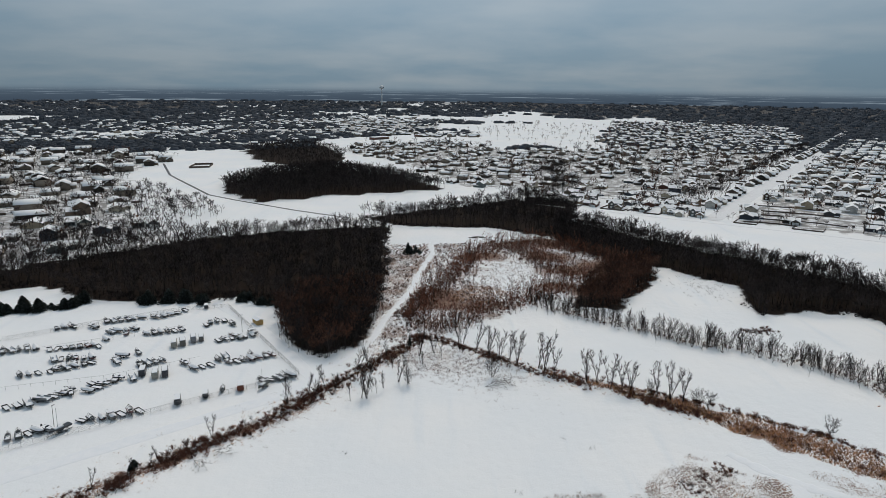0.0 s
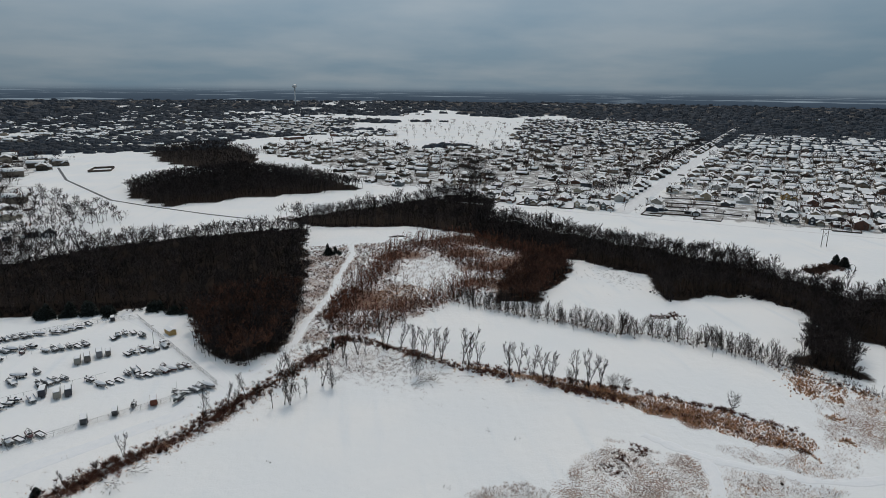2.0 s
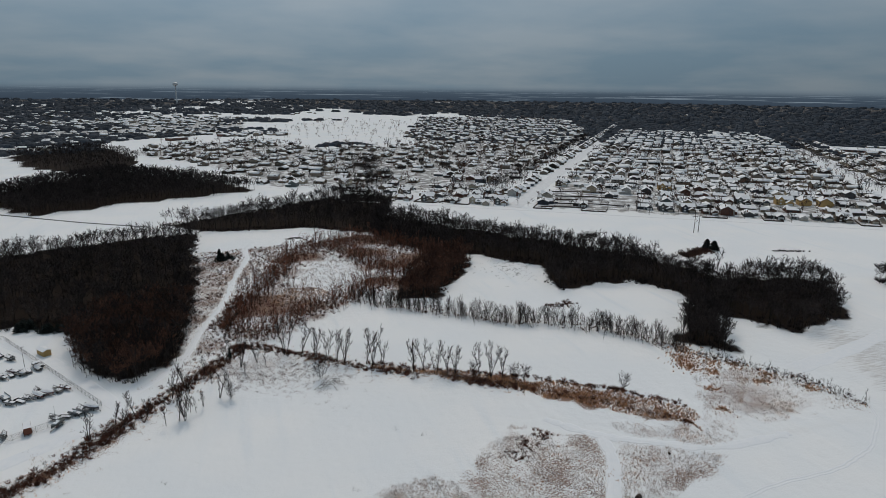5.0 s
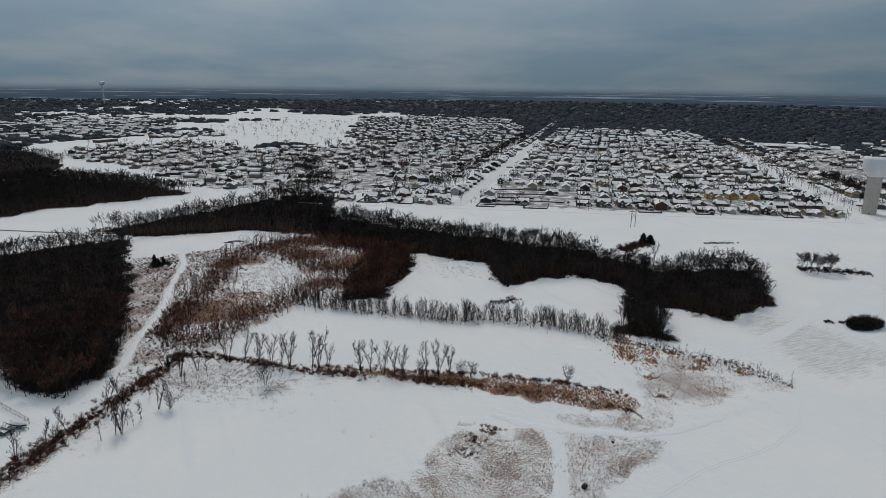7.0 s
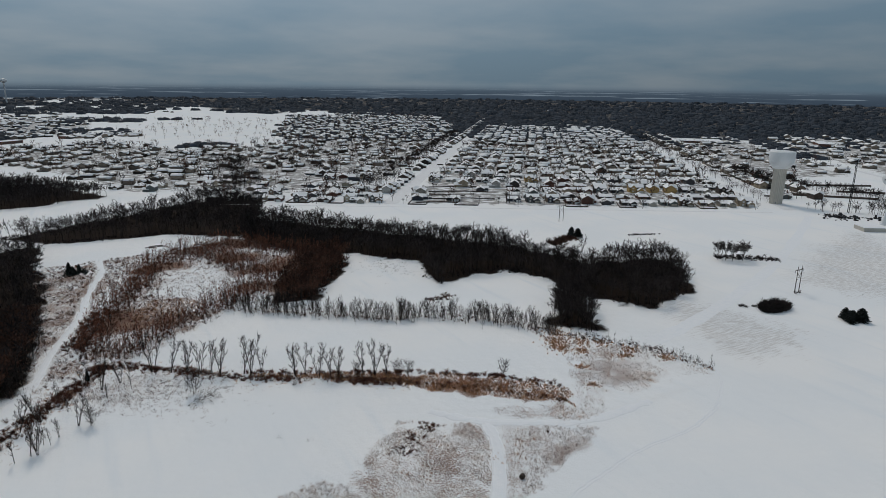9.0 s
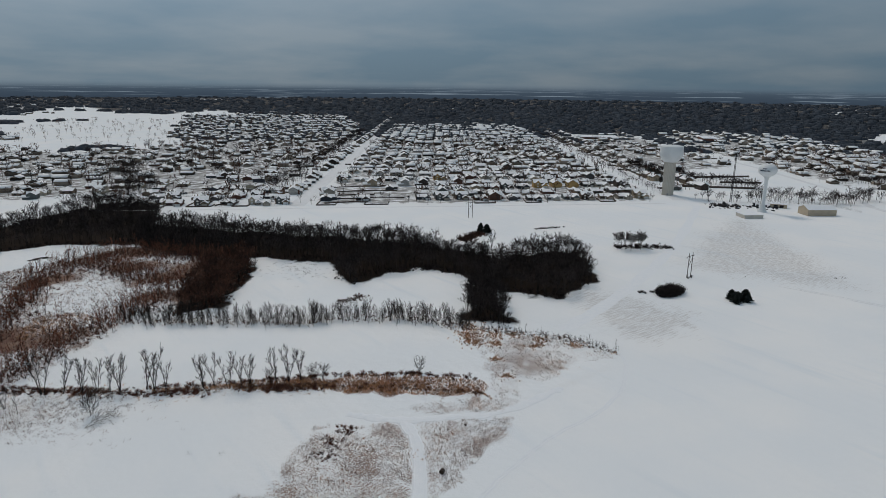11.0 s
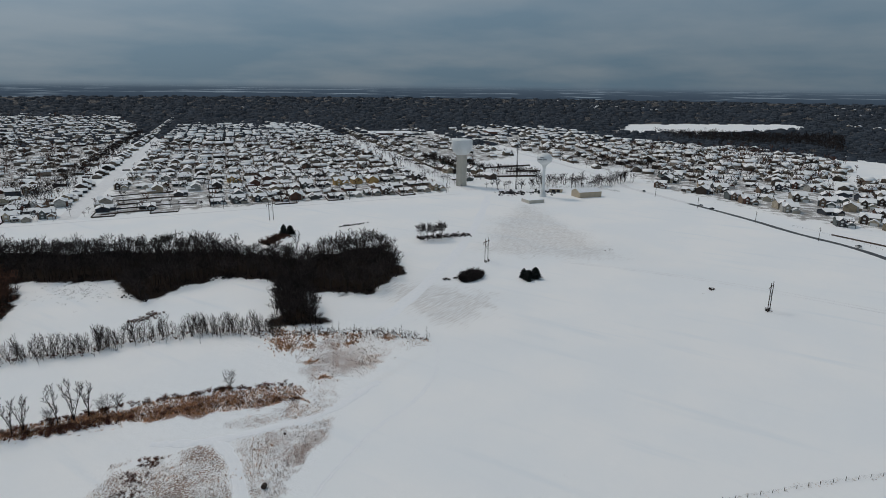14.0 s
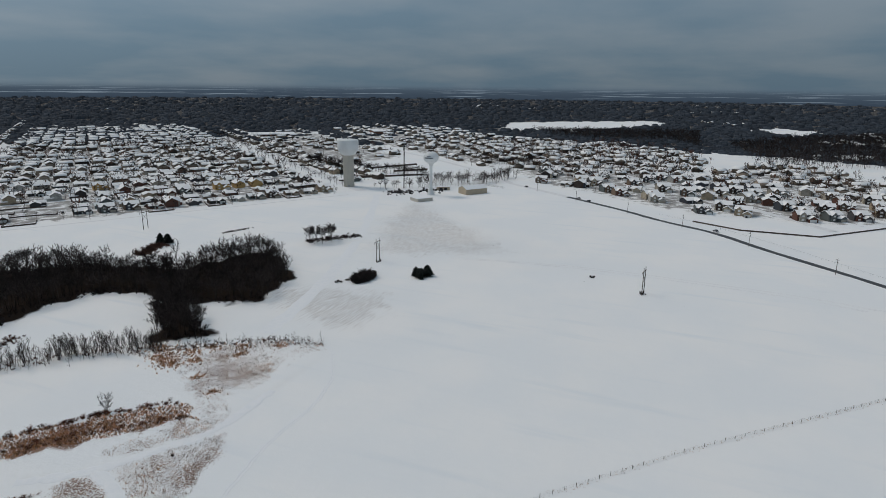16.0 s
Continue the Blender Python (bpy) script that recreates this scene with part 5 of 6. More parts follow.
ribbon("street", [town(6, 374), town(300, 374), town(800, 374)], 13, PACKED, "wide snow-packed street beside the water tower", 0.1, 40, 0.4)
for p in ([(560, -95), (650, -30), (760, 60), (880, 150)], [(700, -150), (760, -60), (830, 40), (980, 200)], [(640, 90), (740, 60), (850, -20), (930, -90)]):
    ribbon("street", p, 7, PACKED, "snow-packed street of a newer suburb", 0.1, 20, 0.2)

CREEK = [(662, 314), (648, 280), (661, 252), (674, 231), (734, 229)]
# trees among the houses
r2 = np.random.default_rng(21)
yard = []
for x, y, a, size in SITES:
    far = math.hypot(x, y)
    dens = 2.0 if 240 < x < 1600 and far < 1000 else 2.6
    if inside(MIDDLE, np.array([x]), np.array([y]))[0]:
        dens = 3.4
    if x > 510 and y < 330:
        dens = 1.5 if far < 760 else 3.4
    if x < 240:
        dens = 2.0
    for _ in range(r2.poisson(dens)):
        o, q = r2.uniform(8.5, 15), a + math.pi / 2 + r2.choice([0, math.pi]) + r2.normal(0, 0.5)
        yard.append((x + o * math.cos(q), y + o * math.sin(q)))
yard = np.array(yard)
ab = (yard - np.array([TOWN.x, TOWN.y])) @ np.linalg.inv(np.array([[D1.x, D1.y], [D2.x, D2.y]]))
yard = yard[~((ab[:, 0] > -20) & ((np.abs(ab[:, 1] + 2) < 12) | (np.abs(ab[:, 1] - 374) < 11)))]
far = np.hypot(yard[:, 0], yard[:, 1])
close, mid, fa = yard[far < 600], yard[(far >= 600) & (far < 1250)], yard[far >= 1250]
for name, places, temps in (("close", close, near_tree), ("mid", mid, street_tree)):
    for k, (mat, lab) in enumerate(((TWIG, "bare grey-brown yard trees among suburban houses"), (TWIG_WARM, "bare reddish yard trees among suburban houses"))):
        p = places[k::2]
        stuff("yard_trees", lab, "trees", temps, p, 0.65 + 0.8 * r2.random(len(p)) ** 1.4, [BARK, mat], 61 + 42 * k + len(name))
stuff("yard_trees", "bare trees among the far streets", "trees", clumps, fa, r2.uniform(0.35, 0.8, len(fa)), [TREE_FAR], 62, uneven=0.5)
fence_run = single(Geo().box(0, 0, -0.1, 13, 0.1, 1.7).box(6.5, 4, -0.1, 0.1, 8, 1.7))
sites = [s for s in MORE + NEAR if 420 < math.hypot(s[0], s[1]) < 1300 and rr.random() < 0.4]
v, f, s = placed([fence_run], [(x - 8.5 * math.sin(a), y + 8.5 * math.cos(a), a, size) for x, y, a, size in sites], 6)
tagged(new("yard_fences", tri_mesh("yard_fences", v, f, [FENCE], s)), "dark board fences between snowy backyards", "fences", kind="stuff")
p = np.array([town(a, -46 + r2.normal(0, 7)) for a in np.arange(90, 900, 1.9)] + [town(a, 386 + r2.normal(0, 3)) for a in np.arange(60, 900, 6)] + [town(a, 362 + r2.normal(0, 2)) for a in np.arange(40, 900, 9)])
stuff("street_trees", "dark line of bare trees behind the main street", "trees", forest_low, p, r2.uniform(0.5, 1.0, len(p)), [BARK, TWIG], 63)
p = np.concatenate([along(CREEK, 1.5, 14, 64), along([(579, 334), (599, 298), (625, 267), (656, 236)], 2.2, 7, 116), along([(737, 533), (688, 407), (686, 326)], 1.1, 10, 94), along([(874, 328), (838, 259), (881, 227)], 1.5, 12, 96), along([(130, 800), (170, 870), (150, 930)], 1.5, 24, 65), along([(60, 620), (100, 640), (140, 700), (150, 800)], 1.6, 25, 66)])
stuff("creek_trees", "bare dark trees along a creek and a lot line", "trees", forest_low, p, r2.uniform(0.55, 1.15, len(p)), [BARK, TWIG], 64)
front = [tree_thing("bare garden tree beside a backyard fence", branch_tree(8.5 + i, 3.5, 820 + i, 8, 4, 5, 0.17, 0.18), (BARK, TWIG_WARM if i == 1 else TWIG), "garden trees") for i in range(3)]
plant(front, [town(rr.uniform(4, 30), b + rr.uniform(-6, 6)) for b in range(-150, 350, 13)], 7, 0.55, 1.0)

p = fill(WEST_END, 8.6, 67)
p = p[grain(p[:, 0], p[:, 1], 24, 68) > 0.47]
stuff("yard_trees", "bare dark trees over a wooded suburb", "trees", far_tree, p, r2.uniform(0.6, 1.2, len(p)), [BARK_DARK, TWIG], 67)
p = np.concatenate([fill([(60, 1638), (257, 1996), (659, 1787), (444, 1419), (412, 1125), (256, 1052), (168, 1273), (63, 1337)], 38, 69), fill(MIDDLE, 42, 70)])
stuff("park_trees", "small dark trees dotted over snowy parkland", "trees", far_tree, p, r2.uniform(0.6, 1.3, len(p)), [BARK, TWIG_WARM], 69)
# distant woods: stands of trees with snowy farm fields let between them
EAST_WOOD = [(1283, -27), (1519, -151), (1725, -362), (1034, -224), (1029, -164), (983, -103), (1095, -58)]
BACK_WOOD = [(1488, 411), (1608, 36), (1219, 23), (1349, 85), (1323, 173), (1322, 272)]
n = 22000
az = r2.uniform(radians(-44), radians(108), n)
dist = 110 * 1090 / r2.uniform(24.8, 112, n)
x, y = dist * np.sin(az), dist * np.cos(az)
deg = np.degrees(az)
keep = (far_woods(dist, deg) > 0) & (dist > 1150)
built = np.zeros(n, bool)
for poly in (NORTH_END, MIDDLE, EAST_END, EAST_FAR, SUBURB, WEST_END):
    built |= inside(poly, x, y)
tb = np.stack([x - TOWN.x, y - TOWN.y], -1) @ np.linalg.inv(np.array([[D1.x, D1.y], [D2.x, D2.y]]))
built |= (tb[:, 0] > -5) & (tb[:, 0] < 700 + 350 * r2.random(n)) & (tb[:, 1] > -60) & (tb[:, 1] < 460)
for poly in FIELDS:
    built |= inside(poly, x, y)
keep &= ~built
thick = inside([(1186, 146), (1160, -60), (1088, -235), (1100, -500), (2245, -700), (2245, -466), (1771, -110), (1391, 69)], x, y) & (dist > 1060)
keep |= thick & ~built
keep |= inside(NORTH_END, x, y) & (grain(deg * 30, dist, 200, 71) > 0.52)
p = np.stack([x[keep], y[keep]], -1)
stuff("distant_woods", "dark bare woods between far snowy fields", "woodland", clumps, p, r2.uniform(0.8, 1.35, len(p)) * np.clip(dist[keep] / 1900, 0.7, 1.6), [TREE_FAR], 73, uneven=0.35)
p = np.concatenate([fill(BACK_WOOD, 9, 85), fill(EAST_WOOD, 9, 104)])
stuff("bare_woodland", "dark bare wood behind the newer suburb", "woodland", far_tree, p, r2.uniform(0.9, 1.5, len(p)), [TWIG, TWIG], 85)
p = np.concatenate([yard[r2.random(len(yard)) < 0.09], along([(721, 487), (648, 417)], 1.6, 3, 117)])
p = p[np.hypot(p[:, 0], p[:, 1]) < 1300]
stuff("yard_evergreens", "dark evergreens among suburban houses", "trees", conifers, p, r2.uniform(0.4, 1.0, len(p)), [BARK, NEEDLE], 86)
# scattered farms and estates in the distance
far_sites = []
while len(far_sites) < 800:
    t, dd = r2.uniform(radians(-42), radians(106)), 110 * 1090 / r2.uniform(27, 85)
    px, py = dd * math.sin(t), dd * math.cos(t)
    if grain(np.array([px]), np.array([py]), 420, 81)[0] > (0.50 if t < 0.1 else 0.82):
        far_sites.append((px, py, r2.uniform(0, 3.1), 1.1))
v, f, s = placed(far_types, far_sites, 4)
tagged(new("distant_houses", tri_mesh("distant_houses", v, f, [SIDING_FAR, ROOF], s)), "scattered snow-roofed houses near the horizon", "houses", kind="stuff")

# a worn track between the field and the gardens
ribbon("track", [town(-9, b) for b in (-170, -60, 60, 180, 300, 352)], 2.2, PACKED, "snow-packed track along the field's edge", 0.08, 14, 0.3)

# garden fences along the field's edge


def board_fence(points, height, label):
    """Boards between posts, panel by panel."""
    fence = empty("fence", label, "fence", "garden fences")
    for (x0, y0), (x1, y1) in zip(points[:-1], points[1:]):
        n = math.hypot(x1 - x0, y1 - y0)
        k = max(1, round(n / 8))
        a = math.atan2(y1 - y0, x1 - x0)
        for i in range(k):
            u = (i + 0.5) / k
            x, y = x0 + (x1 - x0) * u, y0 + (y1 - y0) * u
            part("panel", Geo().box(x, y, -0.2, n / k - 0.1, 0.06, height + 0.15, a), FENCE, fence)
            part("post", Geo().box(x0 + (x1 - x0) * i / k, y0 + (y1 - y0) * i / k, -0.2, 0.14, 0.14, height + 0.4, a), FENCE, fence)
    return fence


rf = random.Random(12)
for b in (-140, -100, -60, 16, 60, 165, 215, 290):
    wdt = rf.uniform(14, 26)
    board_fence([town(26, b), town(3, b), town(3, b + wdt), town(rf.uniform(12, 26), b + wdt)], 1.2, "weathered dark board fence round a snowy backyard")
for a, b, w in ((12, 22, 40), (34, 30, 66), (52, 18, 46), (76, 24, 62), (104, 16, 52)):
    board_fence([town(a, b), town(a + 6, b + w * 0.6), town(a + 3, b + w), town(a + 14, b + w)], 1.2, "long dark board fence between snowy backyards")
board_fence([(-346, 835), (-352, 872), (-330, 880), (-322, 845), (-346, 835)], 2.6, "dark fenced ball court on a snowy hill")
for p in ([(702, 375), (738, 344)], [(631, 390), (692, 328)], [(549, 9), (530, -27), (532, -82), (590, -136)], [(690, 430), (780, 380)]):
    board_fence(p, 2.2 if p[0][0] > 600 else 1.2, "long dark board fence along snowy lots")

# ---- water towers and works yard ----


def standpipe_tower():
    """Broad fluted concrete shaft with a bowl-shaped steel tank."""
    t = empty("water_tower", "large white water tower on a fluted pale concrete shaft", "water tower")
    n, g = 96, Geo()
    rings = [(5.9, -0.5), (5.7, 1.0), (5.6, 33.0), (6.4, 35.5)]
    v = [((r + 0.18 * (1 if (i // 2) % 2 else -1)) * math.cos(2 * math.pi * i / n), (r + 0.18 * (1 if (i // 2) % 2 else -1)) * math.sin(2 * math.pi * i / n), z) for r, z in rings for i in range(n)]
    f = [(k * n + i, k * n + (i + 1) % n, (k + 1) * n + (i + 1) % n, (k + 1) * n + i) for k in range(3) for i in range(n)]
    part("shaft", g.add(v, f), CONCRETE, t, "fluted pale concrete shaft")
    prof = [(0.1, 34.0), (6.2, 34.4), (8.2, 36.0), (10.2, 38.8), (11.2, 41.0), (11.5, 42.5), (11.5, 50.0), (11.2, 50.7), (9.5, 51.2), (6.0, 51.7), (0.1, 52.0)]
    part("tank", Geo().lathe(prof, 64), TANK, t, "white painted steel tank", smooth=True)
    part("roof_vent", Geo().lathe([(0.1, 53.0), (0.6, 52.8), (0.6, 52.0)], 16), STEEL, t)
    part("door", Geo().box(-4.9, -2.9, 0, 1.6, 0.3, 2.3, math.radians(-60)), STEEL, t)
    t.matrix_basis = pose(577, 364, 0)


def ball_tower():
    """Slim steel stem flared at the foot with a spheroid tank."""
    t = empty("water_tower", "slender white spheroid water tower with dark lettering", "water tower")
    part("stem", Geo().lathe([(4.2, -0.4), (4.0, 0.6), (2.4, 4.5), (1.75, 8.0), (1.55, 14), (1.55, 29), (2.2, 31.5), (4.2, 33.2)], 32), TANK, t, "white steel stem", smooth=True)
    prof = [(0.1, 32.6)] + [(7.8 * math.cos(a) ** 0.8, 38.2 + 5.7 * math.sin(a)) for a in [radians(d) for d in range(-80, 90, 10)]] + [(0.1, 44.0)]
    part("tank", Geo().lathe(prof, 48), TANK, t, "white painted steel tank", smooth=True)
    # two lines of lettering too small to read
    g = Geo()
    for z, span, size in ((39.6, 4, 0.8), (37.6, 9, 1.1)):
        for i in range(span):
            a = math.atan2(-261, -569) - 0.25 + (i - span / 2) * 0.125
            rad = 7.86 * math.cos(math.asin((z + size / 2 - 38.2) / 5.7)) ** 0.8 + 0.1
            g.box(rad * math.cos(a), rad * math.sin(a), z, 0.16, 0.62, size, a)
    part("lettering", g, INK, t, "dark lettering")
    part("walkway_hatch", Geo().lathe([(0.1, 44.6), (0.8, 44.4), (0.8, 43.7)], 12), STEEL, t)
    t.matrix_basis = pose(569, 261, 0)


def lattice_mast():
    t = empty("radio_mast", "tall thin dark lattice radio mast", "mast")
    h = 48
    for k in range(3):
        a = 2.094 * k
        part("leg", Geo().tube((0.9 * math.cos(a), 0.9 * math.sin(a), -0.3), (0.5 * math.cos(a), 0.5 * math.sin(a), h), 0.30, 0.2, 5), DARK_STEEL, t)
    for i in range(24):
        g = Geo()
        for k in range(3):
            a, b = 2.094 * k, 2.094 * (k + 1)
            r0, r1 = 0.9 - 0.4 * i / 24, 0.9 - 0.4 * (i + 1) / 24
            g.tube((r0 * math.cos(a), r0 * math.sin(a), i * 2), (r1 * math.cos(b), r1 * math.sin(b), i * 2 + 2), 0.1, 0.1, 3)
        part("brace", g, DARK_STEEL, t)
    for z, k in ((47, 0), (44, 1), (46, 2), (41, 1)):
        a = 2.094 * k
        part("antenna", Geo().box(1.1 * math.cos(a), 1.1 * math.sin(a), z, 0.5, 0.5, 2.2), STEEL, t)
    t.matrix_basis = pose(592, 303, 0)


standpipe_tower()
ball_tower()
lattice_mast()


def shed(w, d, t, rise, wall, label, doors=1):
    s = empty("shed", label, "shed")
    g = Geo().box(0, 0, -0.3, w, d, t + 0.3)
    for q in (-1, 1):
        g.add([(q * w / 2, -d / 2, t), (q * w / 2, d / 2, t), (q * w / 2, 0, t + rise)], [(0, 1, 2)])
    part("wall", g, wall, s)
    part("roof", Geo().gable(0, 0, t, w, d, rise, 0.3, 0.2), SNOW, s, "snow-covered roof")
    for i in range(doors):
        # solid dark panel in place of the bay's shaded inside
        part("door", Geo().box((i - (doors - 1) / 2) * 5, -d / 2 - 0.04, 0, 3.4, 0.12, t * 0.8), DARK_STEEL, s, "dark panel for a shaded open bay")
    return s


shed(26, 15, 5.6, 3.0, SHEET, "long tan sheet-metal shed with a snowy roof", 3).matrix_basis = pose(598, 226, 0, 0, 0, -35 + 180)
shed(14, 7, 3.6, 0.7, SHEET, "open-fronted store shed with a snowy roof", 2).matrix_basis = pose(603, 262, 0, 0, 0, -64)
shed(5.5, 3, 2.4, 0.5, YELLOW_WALL, "small cream storage shed inside the boat yard fence", 0).matrix_basis = pose(-88, 275, 0, 0, 0, -50)
low_tank = empty("reservoir", "low square concrete water reservoir with snow on top", "reservoir")
part("wall", Geo().box(0, 0, -0.3, 17, 14, 3.3), CONCRETE, low_tank)
part("snow_cap", Geo().box(0, 0, 3.0, 17.4, 14.4, 0.35), SNOW, low_tank)
low_tank.matrix_basis = pose(536, 256, 0, 0, 0, -32)
for x, y, w, d, t, turn, lab in ((1085, 875, 95, 60, 4, -46, "long low school building with a white snowy roof"), (-140, 1345, 42, 16, 5, 45, "long brick hall with a snowy flat roof"), (-45, 1440, 50, 16, 5, 45, "long brick hall with a snowy flat roof"), (1240, 700, 60, 30, 7, 40, "flat-roofed commercial building under snow")):
    b = empty("hall", lab, "building")
    part("wall", Geo().box(0, 0, -0.3, w, d, t + 0.3), BRICK, b)
    part("roof", Geo().box(0, 0, t, w + 1, d + 1, 0.6), SNOW, b, "flat snow-covered roof")
    for i in range(9):
        part("window", Geo().box((i - 4) * w / 10, -d / 2 - 0.05, 1.2, w / 16, 0.2, 2.2), GLASS, b)
    b.matrix_basis = pose(x, y, 0, 0, 0, turn)


def junk(seed):
    r = random.Random(seed)
    return single(Geo().box(0, 0, 0, r.uniform(1, 4), r.uniform(1, 2), r.uniform(0.5, 1.8), r.uniform(0, 3)))


p = np.array([(566 + a, 296 + b) for a, b in r2.normal(0, 6, (40, 2))] + [(585 + a, 270 + b) for a, b in r2.normal(0, 7, (26, 2))])
stuff("works_yard_clutter", "dark pipes and scrap in the snowy works yard", "clutter", [junk(i) for i in range(6)], p, r2.uniform(0.6, 1.2, len(p)), [DARK_STEEL], 91)
p = np.array([(566 + a, 296 + b) for a, b in r2.normal(0, 7, (60, 2))])
stuff("works_yard_brush", "bare brush beside the works yard", "scrub", bushes, p, r2.uniform(0.6, 1.2, len(p)), [TWIG], 92)

# ---- power poles ----


def h_frame(height, gap, label):
    t = empty("power_pole", label, "power pole", "transmission poles")
    for s in (-1, 1):
        part("pole", Geo().tube((s * gap / 2, 0, -0.5), (s * gap / 2, 0, height), 0.24, 0.16, 8), POLE_WOOD, t)
        part("brace", Geo().tube((s * gap / 2, 0.2 * s, height - 8), (-s * gap / 2, 0.2 * s, height - 3), 0.09, 0.09, 5), POLE_WOOD, t)
    part("crossarm", Geo().box(0, 0.25, height - 2.4, gap + 4.4, 0.2, 0.34), POLE_WOOD, t)
    for s in (-1, 0, 1):
        part("insulator", Geo().lathe([(0.03, height - 3.6), (0.12, height - 3.5), (0.08, height - 3.0), (0.12, height - 2.6), (0.03, height - 2.4)], 8, s * (gap / 2 + 1.9), 0.25), STEEL, t)
    return t


hf = h_frame(15.3, 4.2, "two-legged dark wooden transmission pole standing in snow")
hf.matrix_basis = pose(330.5, 188.5, 0, 0, 0, 3)
copy_thing(hf, pose(332, 393.5, 0, 0, 0, 0))
copy_thing(hf, pose(336.5, 26.5, 0, 0, 0, -8))
tallh = h_frame(27, 3.6, "tall two-legged dark transmission pole among houses")
tallh.matrix_basis = pose(338, 480, 0, 0, 0, 0)
copy_thing(tallh, pose(668, 224, 0, 0, 0, 40) @ Matrix.Scale(0.6, 4))


def street_pole():
    t = empty("utility_pole", "single wooden utility pole with a crossarm", "power pole", "utility poles")
    part("pole", Geo().tube((0, 0, -0.4), (0, 0, 10.5), 0.18, 0.12, 7), POLE_WOOD, t)
    part("crossarm", Geo().box(0, 0.16, 9.4, 2.4, 0.14, 0.18), POLE_WOOD, t)
    part("transformer", Geo().lathe([(0.05, 7.4), (0.28, 7.45), (0.28, 8.3), (0.05, 8.35)], 10, 0, -0.42), STEEL, t)
    return t


sp = street_pole()
sp.matrix_basis = pose(478, -31, 0, 0, 0, 40)
for x, y in ((425, -77), (522, 16), (561, 64), (600, 118), (640, 168), *(town(1, b) for b in (-118, -70, -10, 62, 120, 178, 236, 292, 340))):
    copy_thing(sp, pose(x, y, 0, rr.uniform(-1, 1), rr.uniform(-1, 1), 40))

# ---- boat yard ----


def wheels(parent, spots, r=0.33, rims=False):
    for x, y in spots:
        w = part("wheel", Geo().tube((x, y - 0.11, r), (x, y + 0.11, r), r, r, 12), TYRE, parent)
        if rims:
            part("rim", Geo().tube((x, y - 0.125, r), (x, y + 0.125, r), r * 0.5, r * 0.5, 8), STEEL, w)


def trailer_frame(parent, n, w):
    g = Geo()
    for s in (-1, 1):
        g.box(-0.1 * n, s * w * 0.4, 0.42, n * 0.8, 0.1, 0.12)
    for x in (-0.35, -0.1, 0.15):
        g.box(n * x, 0, 0.42, 0.1, w * 0.8, 0.1)
    part("trailer_frame", g, DARK_STEEL, parent)
    part("tongue", Geo().box(n * 0.45, 0, 0.44, n * 0.34, 0.12, 0.12), DARK_STEEL, parent)
    part("jack", Geo().box(n * 0.6, 0, 0.0, 0.1, 0.1, 0.75), STEEL, parent)
    wheels(parent, [(-n * 0.2, -w * 0.48), (-n * 0.2, w * 0.48)])


def hull_geo(n, w, top, keel):
    secs = []
    for u in (0, 0.2, 0.45, 0.65, 0.82, 0.93, 1.0):
        b = w / 2 * (1.0 if u < 0.5 else max(0.03, 1 - ((u - 0.5) / 0.5) ** 2.2))
        zk, zt = keel + 0.55 * max(0, u - 0.6) * 1.6, top + 0.25 * u * u
        x = -n / 2 + n * u
        secs.append([(x, -b, zt), (x, -b * 0.92, zk + (zt - zk) * 0.4), (x, 0, zk), (x, b * 0.92, zk + (zt - zk) * 0.4), (x, b, zt), (x, 0, zt + 0.02)])
    return Geo().loft(secs)


def boat(n, w, style, label):
    t = empty("boat", label, "boat", "stored boats")
    part("hull", hull_geo(n, w, 1.45, 0.6), HULL, t, smooth=False)
    if style == 0:      # snow-laden cover over a ridge pole
        secs = []
        for u in (0, 0.25, 0.5, 0.75, 0.97):
            b = w / 2 * (1.04 if u < 0.5 else max(0.05, 1.04 - ((u - 0.5) / 0.5) ** 2.2))
            hgt = 0.25 + 0.55 * math.sin(math.pi * (0.15 + 0.8 * u))
            x, zt = -n / 2 + n * u, 1.47 + 0.25 * u * u
            secs.append([(x, -b, zt), (x, -b * 0.5, zt + hgt * 0.7), (x, 0, zt + hgt), (x, b * 0.5, zt + hgt * 0.7), (x, b, zt)])
        part("cover", Geo().loft(secs), TARP, t, "snow-laden tarpaulin")
    else:
        part("deck", Geo().box(0.22 * n, 0, 1.5, n * 0.4, w * 0.62, 0.18), SNOW, t, "snow on the foredeck")
        part("cockpit", Geo().box(-0.2 * n, 0, 1.46, n * 0.45, w * 0.8, 0.14), TARP, t)
        part("windscreen", Geo().loft([[(0.02 * n, -w * 0.36, 1.5), (0.02 * n, w * 0.36, 1.5), (0.06 * n, w * 0.36, 1.5), (0.06 * n, -w * 0.36, 1.5)], [(-0.04 * n, -w * 0.3, 2.05), (-0.04 * n, w * 0.3, 2.05), (-0.02 * n, w * 0.3, 2.05), (-0.02 * n, -w * 0.3, 2.05)]]), GLASS, t)
        if style == 2:
            for q in (-1, 1):
                part("tower_tube", Geo().tube((-0.1 * n, q * w * 0.42, 1.4), (-0.14 * n, q * w * 0.3, 2.9), 0.05, 0.05, 5), DARK_STEEL, t)
            part("canopy", Geo().box(-0.18 * n, 0, 2.9, 1.9, w * 0.8, 0.14), TARP, t, "snowy canopy")
    part("outboard_motor", Geo().box(-n / 2 - 0.25, 0, 0.8, 0.4, 0.4, 1.1), DARK_STEEL, t)
    trailer_frame(t, n, w)
    return t


